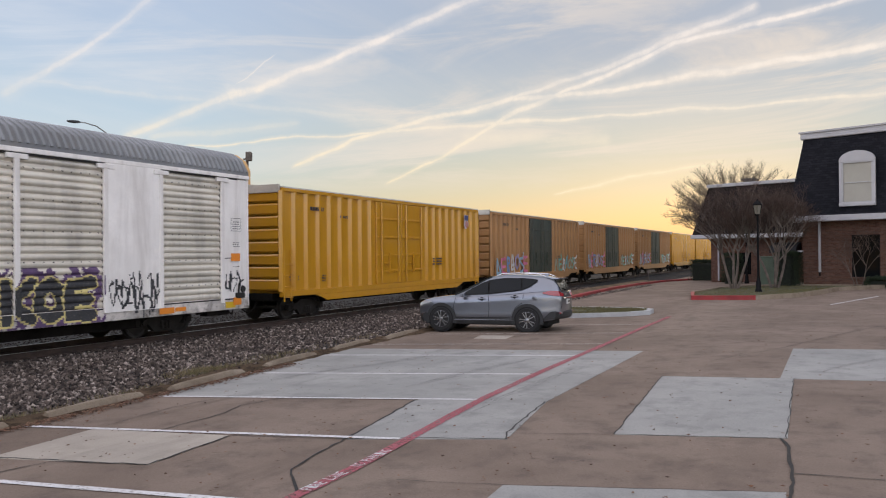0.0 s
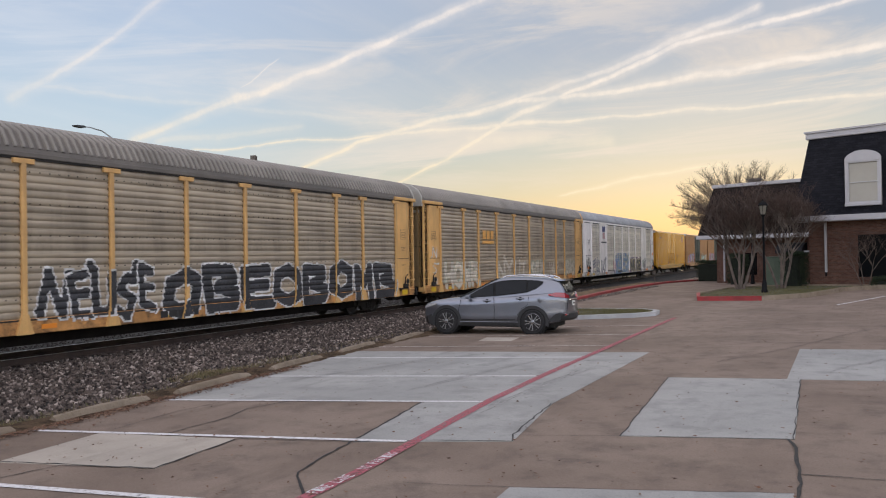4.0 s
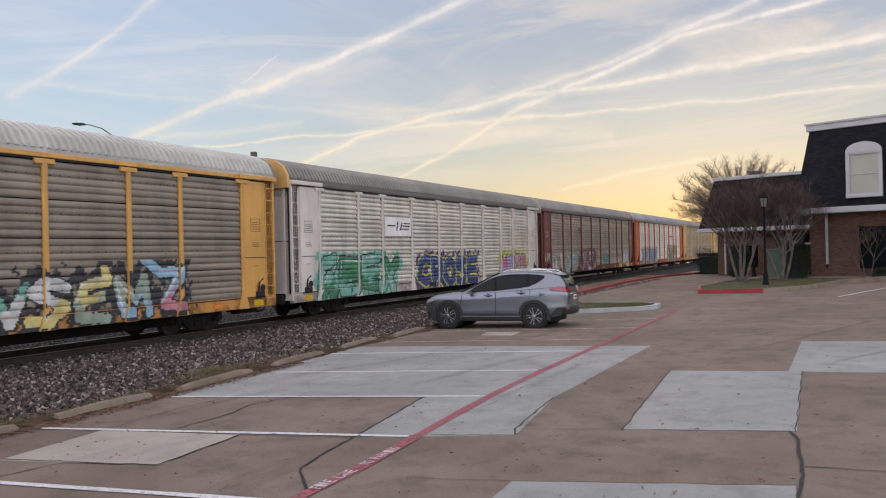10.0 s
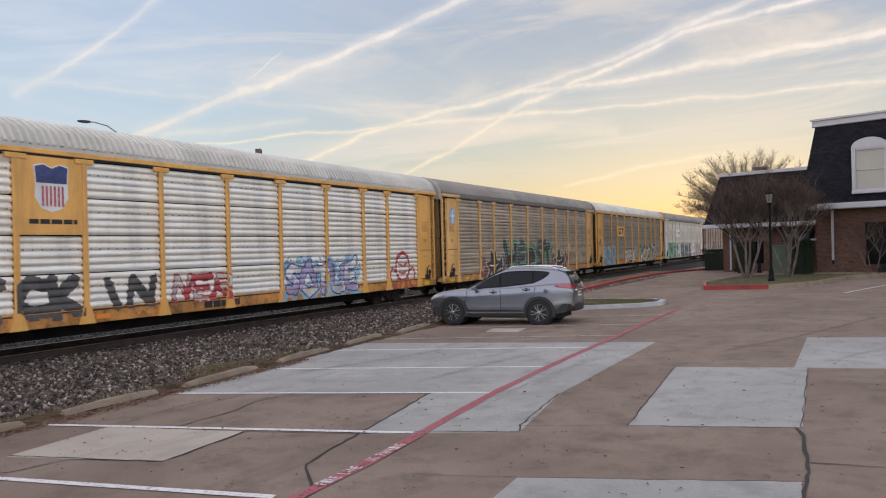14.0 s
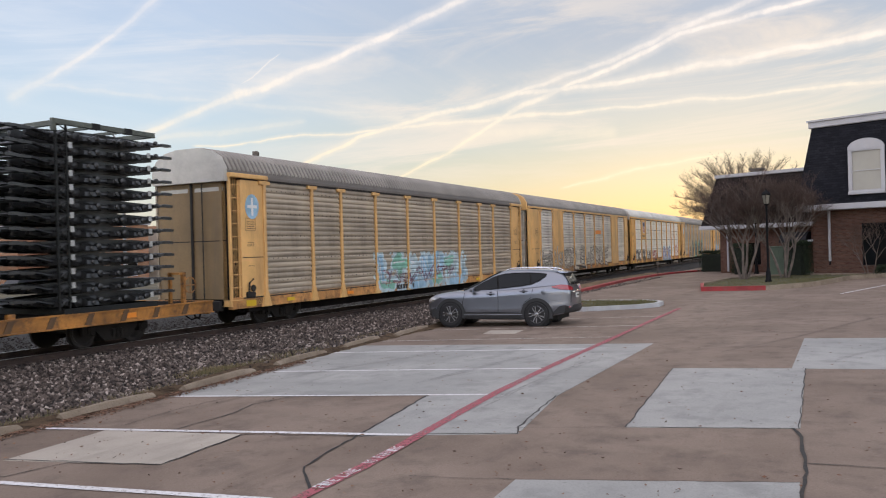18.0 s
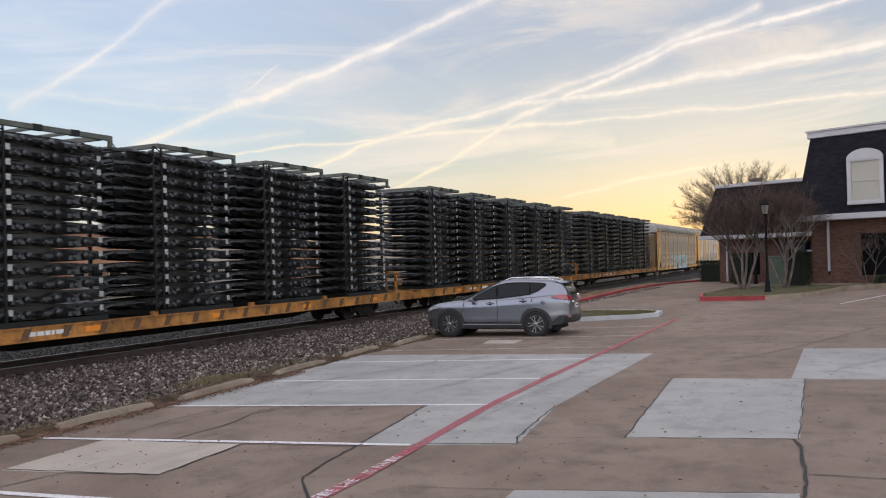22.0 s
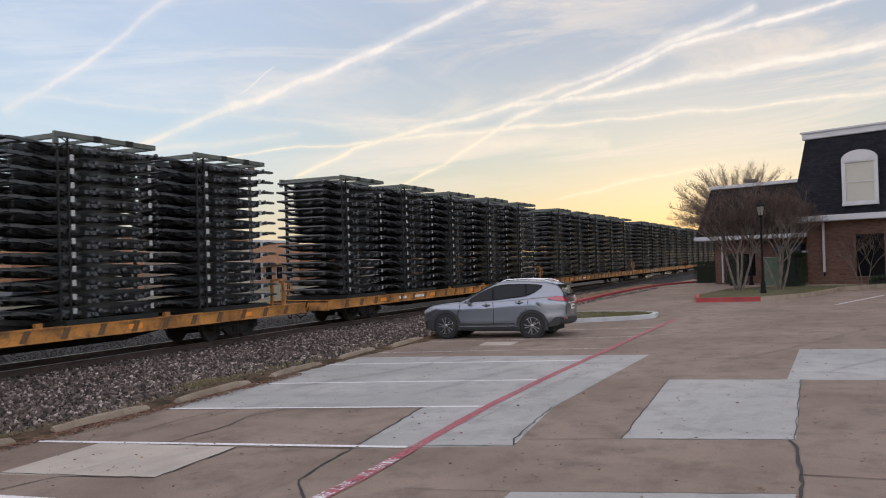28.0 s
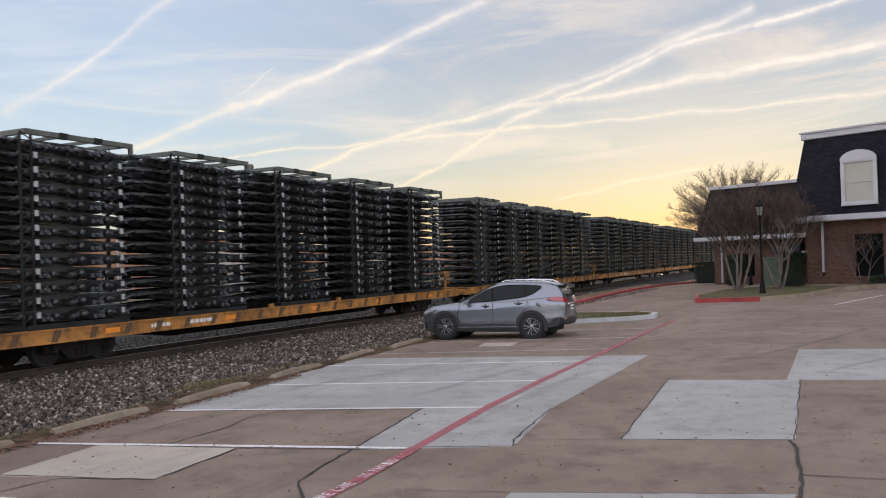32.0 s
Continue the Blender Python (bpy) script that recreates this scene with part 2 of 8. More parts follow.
def worn_paint(name, color, wear, under):
    """Road paint rubbed thin: chips and scuffs let the slab below through."""
    if name in MATS:
        return MATS[name]
    m = bpy.data.materials.new(name)
    m.use_nodes = True
    n = Nodes(m.node_tree)
    p = n.add("ShaderNodeTexCoord").outputs["Object"]
    big = n.noise(p, 1.3, 5.0, 0.65)
    chips = n.noise(p, 22.0, 5.0, 0.7)
    col = n.mix(n.step(big, 0.3, 0.7), tuple(c * 0.8 for c in color), color)
    col = n.mix(n.math("MULTIPLY", n.step(chips, 0.4, 0.65), 0.45), col, under)
    b = n.add("ShaderNodeBsdfPrincipled", {"Base Color": col, "Roughness": 0.75, "Specular IOR Level": 0.15})
    clear = n.add("ShaderNodeBsdfTransparent")
    gone = n.math("ADD", n.math("MULTIPLY", n.step(chips, 0.62 - 0.22 * wear, 0.72 - 0.15 * wear), 0.55 + 0.4 * wear), n.math("MULTIPLY", n.step(big, 0.45, 0.75), 0.55 * wear), clamp=True)
    mix = n.add("ShaderNodeMixShader", {0: gone, 1: b.outputs[0], 2: clear.outputs[0]})
    n.add("ShaderNodeOutputMaterial", {0: mix.outputs[0]})
    MATS[name] = m
    return m


def concrete(name, c1, c2, stain, speck=0.6):
    """Exposed concrete: blotches, aggregate speckle, tyre and oil stains."""
    if name in MATS:
        return MATS[name]
    m = bpy.data.materials.new(name)
    m.use_nodes = True
    n = Nodes(m.node_tree)
    p = n.add("ShaderNodeTexCoord").outputs["Object"]
    big = n.noise(p, 0.35, 6.0, 0.6, 0.3)
    mid = n.noise(p, 1.7, 6.0, 0.65)
    grit = n.noise(p, 45.0, 3.0, 0.7)
    col = n.mix(n.step(big, 0.32, 0.68), c1, c2)
    col = n.mix(n.math("MULTIPLY", n.step(mid, 0.45, 0.72), 0.75), col, stain)
    col = n.mix(n.math("MULTIPLY", n.step(grit, 0.48, 0.7), 0.55 * speck), col, tuple(c * 0.45 for c in c1))
    col = n.mix(n.math("MULTIPLY", n.step(n.noise(p, 70.0, 2.0), 0.62, 0.75), 0.35 * speck), col, (0.55, 0.48, 0.42))
    q = n.add("ShaderNodeMapping", {0: p, 2: (0, 0, radians(62)), 3: (0.25, 2.2, 1.0)}).outputs[0]
    col = n.mix(n.math("MULTIPLY", n.step(n.noise(q, 0.9, 4.0, 0.6), 0.56, 0.72), 0.25), col, tuple(c * 0.55 for c in c1))
    blot = n.step(n.noise(p, 5.5, 3.0, 0.6), 0.66, 0.74)
    col = n.mix(n.math("MULTIPLY", blot, 0.45), col, tuple(c * 0.4 for c in c1))
    b = n.add("ShaderNodeBsdfPrincipled", {"Base Color": col, "Roughness": n.math("ADD", 0.72, n.math("MULTIPLY", mid, 0.2)), "Specular IOR Level": 0.12})
    bp = n.add("ShaderNodeBump", {"Strength": 0.35, "Distance": 0.01, "Height": n.math("ADD", grit, mid)})
    n.put(b.inputs["Normal"], bp.outputs[0])
    n.add("ShaderNodeOutputMaterial", {0: b.outputs[0]})
    MATS[name] = m
    return m


def islands(name, colors, rough=0.85, bump=0.3):
    """Many loose pieces in one mesh, each with a colour of its own."""
    if name in MATS:
        return MATS[name]
    m = bpy.data.materials.new(name)
    m.use_nodes = True
    n = Nodes(m.node_tree)
    r = n.add("ShaderNodeNewGeometry").outputs["Random Per Island"]
    stops = [(i / (len(colors) - 1), c) for i, c in enumerate(colors)]
    p = n.add("ShaderNodeTexCoord").outputs["Object"]
    small = n.noise(p, 30.0, 3.0)
    col = n.mix(n.math("MULTIPLY", n.step(small, 0.4, 0.7), 0.4), n.ramp(r, stops), tuple(c * 0.5 for c in colors[0]))
    b = n.add("ShaderNodeBsdfPrincipled", {"Base Color": col, "Roughness": rough, "Specular IOR Level": 0.3})
    bp = n.add("ShaderNodeBump", {"Strength": bump, "Distance": 0.01, "Height": small})
    n.put(b.inputs["Normal"], bp.outputs[0])
    n.add("ShaderNodeOutputMaterial", {0: b.outputs[0]})
    MATS[name] = m
    return m


# ---- mesh builder ----


class Mesh:
    """Collects vertices and faces; every method adds a closed solid or a sheet."""

    def __init__(self):
        self.v, self.f = [], []

    def quad_strip(self, a, b, closed=False):
        """Faces between two equally long vertex index lists."""
        k = len(a)
        for i in range(k if closed else k - 1):
            j = (i + 1) % k
            self.f.append((a[i], a[j], b[j], b[i]))

    def ring(self, pts):
        s = len(self.v)
        self.v += [tuple(p) for p in pts]
        return list(range(s, s + len(pts)))

    def loft(self, rings, closed=True, caps=True):
        ids = [self.ring(r) for r in rings]
        for a, b in zip(ids, ids[1:]):
            self.quad_strip(a, b, closed)
        if caps:
            self.f += [tuple(reversed(ids[0])), tuple(ids[-1])]
        return self

    def box(self, x0, x1, y0, y1, z0, z1, m=None, c=0.0):
        """A box; c chamfers its four long edges round the longest side."""
        if c:
            size = (x1 - x0, y1 - y0, z1 - z0)
            ax = size.index(max(size))
            lo, hi = (x0, y0, z0), (x1, y1, z1)
            u, w = [k for k in range(3) if k != ax]
            pts = [(lo[u] + c, lo[w]), (hi[u] - c, lo[w]), (hi[u], lo[w] + c), (hi[u], hi[w] - c), (hi[u] - c, hi[w]), (lo[u] + c, hi[w]), (lo[u], hi[w] - c), (lo[u], lo[w] + c)]
            rings = []
            for end in (lo[ax], hi[ax]):
                r = []
                for a, b in pts:
                    q = [0, 0, 0]
                    q[ax], q[u], q[w] = end, a, b
                    r.append(q)
                rings.append(r)
        else:
            rings = [[(x0, y0, z), (x1, y0, z), (x1, y1, z), (x0, y1, z)] for z in (z0, z1)]
        if m:
            rings = [[m @ Vector(p) for p in r] for r in rings]
        return self.loft(rings)

    def tube(self, pts, r, n=8, r1=None):
        """A round bar along a polyline, tapering from r to r1."""
        pts = [Vector(p) for p in pts]
        rings = []
        for i, p in enumerate(pts):
            d = (pts[min(i + 1, len(pts) - 1)] - pts[max(i - 1, 0)]).normalized()
            u = d.cross(Vector((0, 0, 1)) if abs(d.z) < 0.9 else Vector((1, 0, 0))).normalized()
            w = d.cross(u)
            rr = r if r1 is None else r + (r1 - r) * i / (len(pts) - 1)
            rings.append([p + rr * (math.cos(a) * u + math.sin(a) * w) for a in (2 * math.pi * k / n for k in range(n))])
        return self.loft(rings)

    def lathe(self, prof, axis="Z", at=(0, 0, 0), n=24):
        """A turned solid: prof is a list of (radius, height along the axis)."""
        rings = []
        for r, h in prof:
            ring = []
            for k in range(n):
                a = 2 * math.pi * k / n
                c, s = r * math.cos(a), r * math.sin(a)
                ring.append({"Z": (c, s, h), "Y": (c, h, s), "X": (h, c, s)}[axis])
            rings.append([(p[0] + at[0], p[1] + at[1], p[2] + at[2]) for p in ring])
        return self.loft(rings)

    def prism(self, poly, z0, z1, frame=None):
        """A polygon in x, y raised from z0 to z1; frame is a matrix laid over it."""
        rings = [[Vector((x, y, z)) for x, y in poly] for z in (z0, z1)]
        if frame:
            rings = [[frame @ p for p in r] for r in rings]
        return self.loft(rings)

    def sheet(self, rows):
        ids = [self.ring(r) for r in rows]
        for a, b in zip(ids, ids[1:]):
            self.quad_strip(a, b)
        return self

    def data(self, name, smooth=0.6):
        me = bpy.data.meshes.new(name)
        me.from_pydata([tuple(p) for p in self.v], [], self.f)
        bm = bmesh.new()
        bm.from_mesh(me)
        bmesh.ops.recalc_face_normals(bm, faces=bm.faces)
        bm.to_mesh(me)
        bm.free()
        if smooth:
            me.shade_smooth()
            me.set_sharp_from_angle(angle=smooth)
        return me


CACHE = {}


def shared(key, build, smooth=0.6):
    if key not in CACHE:
        CACHE[key] = build().data(key if isinstance(key, str) else key[0], smooth)
    return CACHE[key]


def part(name, mesh, mat, parent, label="", at=None, smooth=0.6):
    """ONE mesh object under a thing or under a part; mesh is a Mesh or ready data."""
    me = mesh.data(name, smooth) if isinstance(mesh, Mesh) else mesh
    if not me.materials:
        me.materials.append(mat)
    ob = new(name, me)
    if me.materials[0] != mat:
        ob.material_slots[0].link = "OBJECT"
        ob.material_slots[0].material = mat
    ob.parent = parent
    if at is not None:
        ob.matrix_basis = at if isinstance(at, Matrix) else Matrix.Translation(at)
    return tagged(ob, label, kind="stuff" if name in PAINT_NAMES else "")


PAINT_NAMES = {"stencil", "graffiti", "paint_fill", "paint_line", "lettering", "rivet_strip", "yellow_sill_mark", "emblem_striping", "reflector_tags"}


def thing(name, label, category, at=(0, 0, 0), group="", kind=""):
    ob = new(name)
    ob.empty_display_size = 0.3
    ob.matrix_basis = at if isinstance(at, Matrix) else Matrix.Translation(at)
    return tagged(ob, label, category, group, kind)


def solid(name, mesh, mat, label, category="", kind="", at=None, group="", smooth=0.6):
    ob = part(name, mesh, mat, None, label, at, smooth)
    return tagged(ob, label, category, group, kind)


def ground_z(x, y):
    """The lot falls gently towards the tracks."""
    return -0.02 * max(-40.0, min(y, 12.0))

# ---- ground, lot, track bed ----
M_ground = material("dry_grass_ground", (0.11, 0.095, 0.055), 0.95, var=0.3, scale=0.4, bump=0.5, fine=60)
M_lot = concrete("brown_concrete", (0.174, 0.133, 0.106), (0.237, 0.185, 0.149), (0.124, 0.098, 0.082))
M_patch = concrete("grey_concrete", (0.282, 0.281, 0.268), (0.352, 0.347, 0.33), (0.216, 0.216, 0.207), 0.55)
M_patch2 = concrete("pale_concrete", (0.36, 0.32, 0.275), (0.42, 0.375, 0.32), (0.30, 0.27, 0.23), 0.4)
M_white = worn_paint("white_line_paint", (0.72, 0.71, 0.72), 0.3, (0.40, 0.35, 0.31))
M_oldline = worn_paint("worn_line_paint", (0.55, 0.51, 0.47), 0.7, (0.30, 0.25, 0.21))
M_red = material("red_kerb_paint", (0.31, 0.026, 0.03), 0.65, var=0.2, scale=2, dirt=(0.16, 0.09, 0.075), dirt_amount=0.4)
M_redline = worn_paint("faded_red_line", (0.40, 0.115, 0.14), 0.6, (0.30, 0.18, 0.175))
M_tar = material("crack_tar", (0.016, 0.014, 0.013), 0.7, var=0.2, bump=0.4)
M_kerb = concrete("kerb_concrete", (0.22, 0.175, 0.13), (0.29, 0.24, 0.185), (0.13, 0.10, 0.075), 0.9)
M_kerbw = material("pale_painted_kerb", (0.40, 0.41, 0.42), 0.7, var=0.12, scale=2, dirt=(0.3, 0.27, 0.24))
M_stone = islands("ballast_stone", [(0.018, 0.013, 0.011), (0.06, 0.045, 0.038), (0.16, 0.124, 0.104), (0.025, 0.019, 0.016), (0.12, 0.094, 0.08), (0.42, 0.35, 0.305)])
# darker stones: the shade under the train is put into their colour
M_shadestone = islands("shade_darkened_stone", [(0.012, 0.010, 0.009), (0.028, 0.023, 0.02), (0.05, 0.042, 0.037), (0.018, 0.015, 0.013)])
# near-black bed: shade between stones and under the train as colour
M_bed = material("gap_shade_bed", (0.013, 0.0105, 0.009), 0.95, var=0.35, scale=6, bump=1.0, fine=14)
M_rust = material("rusty_rail", (0.05, 0.03, 0.022), 0.8, var=0.3, scale=3)
M_railtop = material("worn_rail_head", (0.35, 0.33, 0.31), 0.3, metal=0.9, var=0.1, scale=3)
M_tie = material("creosoted_tie", (0.04, 0.03, 0.024), 0.85, var=0.35, scale=2)
M_leaf = islands("fallen_leaf", [(0.10, 0.05, 0.03), (0.20, 0.10, 0.06), (0.055, 0.033, 0.024), (0.27, 0.16, 0.10), (0.05, 0.033, 0.025)])
M_grass = islands("lawn_blade", [(0.085, 0.088, 0.03), (0.13, 0.12, 0.045), (0.17, 0.135, 0.06), (0.06, 0.07, 0.025)])
M_drygrass = islands("dry_grass_blade", [(0.22, 0.17, 0.09), (0.14, 0.10, 0.055), (0.12, 0.12, 0.05), (0.28, 0.22, 0.13)])

RAIL_Z = -0.29
TRACK_Y = 19.6
SLOPE = 0.010  # drift of the track to the left, fitted to the camera's view


def track_y(x):
    return TRACK_Y + SLOPE * (x - 18.0)



def lot_edge(x):
    """Where the pavement ends towards the tracks."""
    return 10.3 + 0.085 * max(0.0, min(x, 20.0) - 8.0) if x < 27 else 11.5 + min(0.9, max(0.0, x - 32) * 0.11) + min(0.82, max(0.0, x - 40.2) * 0.06)


def make_ground():
    xs = [-900, -300, -100, -40, -15, 0, 10, 20, 30, 40, 55, 75, 110, 200, 500, 1200, 2500]
    ys = [-1500, -500, -150, -40, -20, 0, 6, 12, 15, 18, 22, 26, 31, 34, 40, 80, 200, 600, 1800]

    def h(x, y):
        z = ground_z(x, y) - 0.06
        if y > 12:
            z = -0.30 - 0.05 * min(1, (y - 12) / 3) - (0.4 if 13 < y < 32 else 0.0)
        return z

    solid("ground", Mesh().sheet([[(x, y, h(x, y)) for x in xs] for y in ys]), M_ground, "dry winter grass and dirt reaching to the horizon", "ground", "structure")
    lot = solid("lot_pavement", Mesh().sheet([[(x, min(y, lot_edge(x)), ground_z(x, min(y, lot_edge(x)))) for x in (-12, 0, 8, 12, 16, 20, 25, 30, 33, 40, 46, 53, 60, 66, 71, 90)] for y in (-26, -15, -8, 0, 3, 6, 9, 14)]), M_lot,
                "brown stained concrete parking lot with cracks and patched slabs", "parking lot", "structure")
    return lot


lot = make_ground()


def on_lot(pts, lift, thick=0.03):
    """A flat piece on the lot, following its fall."""
    m = Mesh()
    top = m.ring([(x, y, ground_z(x, y) + lift) for x, y in pts])
    low = m.ring([(x, y, ground_z(x, y) + lift - thick) for x, y in pts])
    m.f.append(tuple(top))
    m.f.append(tuple(reversed(low)))
    m.quad_strip(low, top, True)
    return m


def band(pts, width, lift, jitter=0.0, rng=None, cut=0.6):
    """A painted line or a crack along a polyline, with wandering edges."""
    rng = rng or random.Random(3)
    fine = []
    for (x0, y0), (x1, y1) in zip(pts, pts[1:]):
        k = max(1, int(math.hypot(x1 - x0, y1 - y0) / cut))
        fine += [(x0 + (x1 - x0) * i / k, y0 + (y1 - y0) * i / k) for i in range(k)]
    fine.append(pts[-1])
    rows = []
    for i, (x, y) in enumerate(fine):
        a, b = fine[max(i - 1, 0)], fine[min(i + 1, len(fine) - 1)]
        d = Vector((b[0] - a[0], b[1] - a[1])).normalized()
        w = width / 2 * (1 + jitter * rng.uniform(-0.8, 0.8))
        ox, oy = (rng.uniform(-1, 1) * jitter * 0.035 for _ in range(2)) if 0 < i < len(fine) - 1 else (0, 0)
        p, q = (x + ox - d.y * w, y + oy + d.x * w), (x + ox + d.y * w, y + oy - d.x * w)
        rows.append([(*p, ground_z(*p) + lift), (*q, ground_z(*q) + lift)])
    return Mesh().sheet(rows)


def make_lot_marks():
    for pts, mat, label in (
        ([(10.27, 10.2), (12.46, 10.6), (17.54, 11.2), (18.36, 3.96), (11.59, 3.92), (9.03, 3.55), (8.43, 5.37), (11.25, 5.89)], M_patch, "large light grey concrete repair patch"),
        ([(14.61, 2.82), (14.85, 0.72), (10.07, 0.56), (9.68, 2.44)], M_patch, "light grey concrete repair patch with tyre sweeps"),
        ([(19.48, 0.95), (19.8, -4.6), (15.2, -4.8), (14.83, 0.93)], M_patch, "light grey concrete repair patch"),
        ([(7.17, 2.86), (7.8, 0.45), (3.0, 0.2), (2.6, 2.6)], M_patch, "light grey concrete repair patch"),
        ([(7.87, 8.99), (8.13, 6.92), (6.63, 6.74), (6.24, 8.8)], M_patch2, "pale tan concrete repair patch"),
        ([(20.44, 8.98), (21.39, 9.15), (21.43, 8.18), (20.5, 8.07)], M_patch2, "small pale concrete patch"),
    ):
        part("concrete_patch", on_lot(pts, 0.006), mat, lot, label, smooth=0)
    rng = random.Random(8)
    lines = [((5.30, 10.0), (5.55, 7.81), (5.92, 4.7), 0.11, M_white), ((7.70, 10.15), (8.64, 4.76), 0.10, M_white), ((10.27, 10.17), (11.46, 4.97), 0.10, M_white), ((13.07, 10.57), (14.28, 5.1), 0.10, M_white),
             ((16.11, 10.95), (17.25, 5.15), 0.10, M_white), ((18.55, 11.0), (19.71, 5.15), 0.10, M_oldline), ((21.45, 11.0), (22.67, 5.28), 0.10, M_oldline), ((24.4, 11.0), (25.69, 5.35), 0.10, M_oldline),
             ((35.69, 0.38), (42.13, -1.54), 0.10, M_white)]
    for *pts, w, mat in lines:
        part("parking_line", band(pts, w, 0.0095, 0.10, rng), mat, lot, "white painted parking stall line", smooth=0)
    part("fire_lane_line", band([(2.0, 4.33), (6.2, 4.50), (7.1, 4.52), (8.22, 4.61), (9.37, 4.72), (10.3, 4.81), (11.71, 4.92), (14.37, 5.03), (17.17, 5.09), (19.71, 5.14), (22.67, 5.22), (28.9, 5.32)], 0.15, 0.0115, 0.10, rng), M_redline, lot, "faded red painted fire lane stripe", smooth=0)
    for pts, w in (
        ([(5.2, 4.3), (6.15, 4.45), (6.98, 5.12), (7.45, 5.24), (8.43, 5.39), (9.45, 5.57), (11.2, 5.88)], 0.05), ([(8.13, 8.04), (9.21, 8.02), (9.94, 8.22), (10.82, 8.02)], 0.035),
        ([(8.13, 9.01), (9.52, 9.17), (10.41, 9.06)], 0.02), ([(10.03, 0.63), (9.6, 0.52), (9.13, 0.5), (8.3, 0.42), (7.49, 0.41), (5.6, 0.4)], 0.06), ([(8.48, 0.46), (8.5, -0.28), (8.62, -2.5)], 0.03),
        ([(5.1, 10.0), (5.74, 8.07), (6.37, 7.9), (6.62, 6.76)], 0.03), ([(7.0, 3.9), (7.05, 3.5), (7.18, 2.86), (7.8, 0.42)], 0.015), ([(8.43, 5.37), (8.73, 4.66), (9.03, 3.57), (9.4, 3.68), (11.57, 3.94)], 0.04), ([(9.33, 3.7), (9.68, 2.46), (10.05, 0.58)], 0.02),
        ([(14.43, 4.23), (14.61, 2.84), (14.85, 0.7)], 0.02), ([(18.16, 3.79), (18.45, 2.07), (17.57, 1.03)], 0.025), ([(16.94, 2.33), (19.65, 1.15), (23.08, 0.03), (27.0, -1.5)], 0.03), ([(9.66, 2.44), (14.6, 2.83)], 0.03), ([(8.12, 6.9), (6.62, 6.74), (6.28, 8.8)], 0.045),
        ([(11.25, 5.89), (11.05, 7.0), (10.85, 8.0)], 0.025), ([(8.15, 6.92), (8.3, 6.0), (8.42, 5.4)], 0.03), ([(10.05, 0.57), (14.84, 0.72)], 0.02), ([(22.5, 4.2), (21.0, 2.0), (20.3, -2.0)], 0.02), ([(26.5, 4.9), (26.0, 1.0), (25.0, -3.0)], 0.02), ([(30.0, 5.2), (33.0, 2.0), (34.5, -2.0)], 0.025), ([(18.0, 10.6), (20.3, 9.0), (22.4, 7.0)], 0.02)):
        part("crack", band(pts, w * 0.6, 0.0085, 0.45, rng, 0.16), M_tar, lot, "dark tar-filled crack", smooth=0)


make_lot_marks()


def make_tyre_marks():
    """Faint dark tyre sweeps across the lighter slabs."""
    mat = material("tyre_smear", (0.30, 0.295, 0.285), 0.85, var=0.3, scale=6, spec=0.1)
    rng = random.Random(12)
    for x0, y0, x1, y1, bend in ((9.5, 4.6, 17.0, 4.3, 0.3), (12.0, 9.6, 17.8, 7.4, 0.4), (11.6, 6.6, 17.9, 5.6, 0.2), (15.6, 0.4, 19.4, -1.8, 0.4), (15.4, -0.9, 19.5, -3.2, 0.4)):
        pts = []
        for k in range(13):
            f = k / 12
            pts.append((x0 + (x1 - x0) * f, y0 + (y1 - y0) * f + bend * 4 * f * (1 - f) * 0.5))
        for o in (0.0, 0.10):
            run = [(x, y + o) for x, y in pts]
            a, b = rng.randrange(0, 3), rng.randrange(9, 13)
            part("tyre_mark", band(run[a:b], 0.022, 0.0095, 0.7, rng, 0.18), mat, lot, "faint dark tyre mark", smooth=0)


make_tyre_marks()


def make_kerbs():
    """Weathered broken kerb pieces between lot and ballast."""
    rng = random.Random(5)
    for (x0, y0), (x1, y1) in (((5.9, 10.0), (7.5, 10.28)), ((8.2, 10.33), (10.1, 10.45)), ((10.75, 10.4), (12.95, 10.7)), ((13.85, 10.8), (15.95, 11.05)), ((16.95, 11.15), (19.0, 11.42)), ((19.7, 11.3), (22.1, 11.55)), ((22.7, 11.6), (25.0, 11.8))):
        d = Vector((x1 - x0, y1 - y0, 0))
        k = 6
        rings = []
        for i in range(k + 1):
            c = Vector((x0, y0, 0)) + d * i / k
            nrm = Vector((-d.y, d.x, 0)).normalized()
            e = 0.0 if 0 < i < k else 0.03
            j = [rng.uniform(-0.012, 0.012) for _ in range(8)]
            prof = [(-0.09, -0.06), (-0.085 + j[0], 0.05), (-0.06 + e + j[1], 0.115 - e), (0.0, 0.125 - e + j[2]), (0.05 - e, 0.11 - e + j[3]), (0.08 + j[4], 0.04), (0.085, -0.06)]
            rings.append([c + nrm * a + Vector((0, 0, ground_z(*c.xy) + b)) for a, b in prof])
        solid("wheel_stop", Mesh().loft(rings), M_kerb, "weathered tan concrete kerb piece at the lot edge", "kerb", group="kerb pieces along the ballast")


make_kerbs()


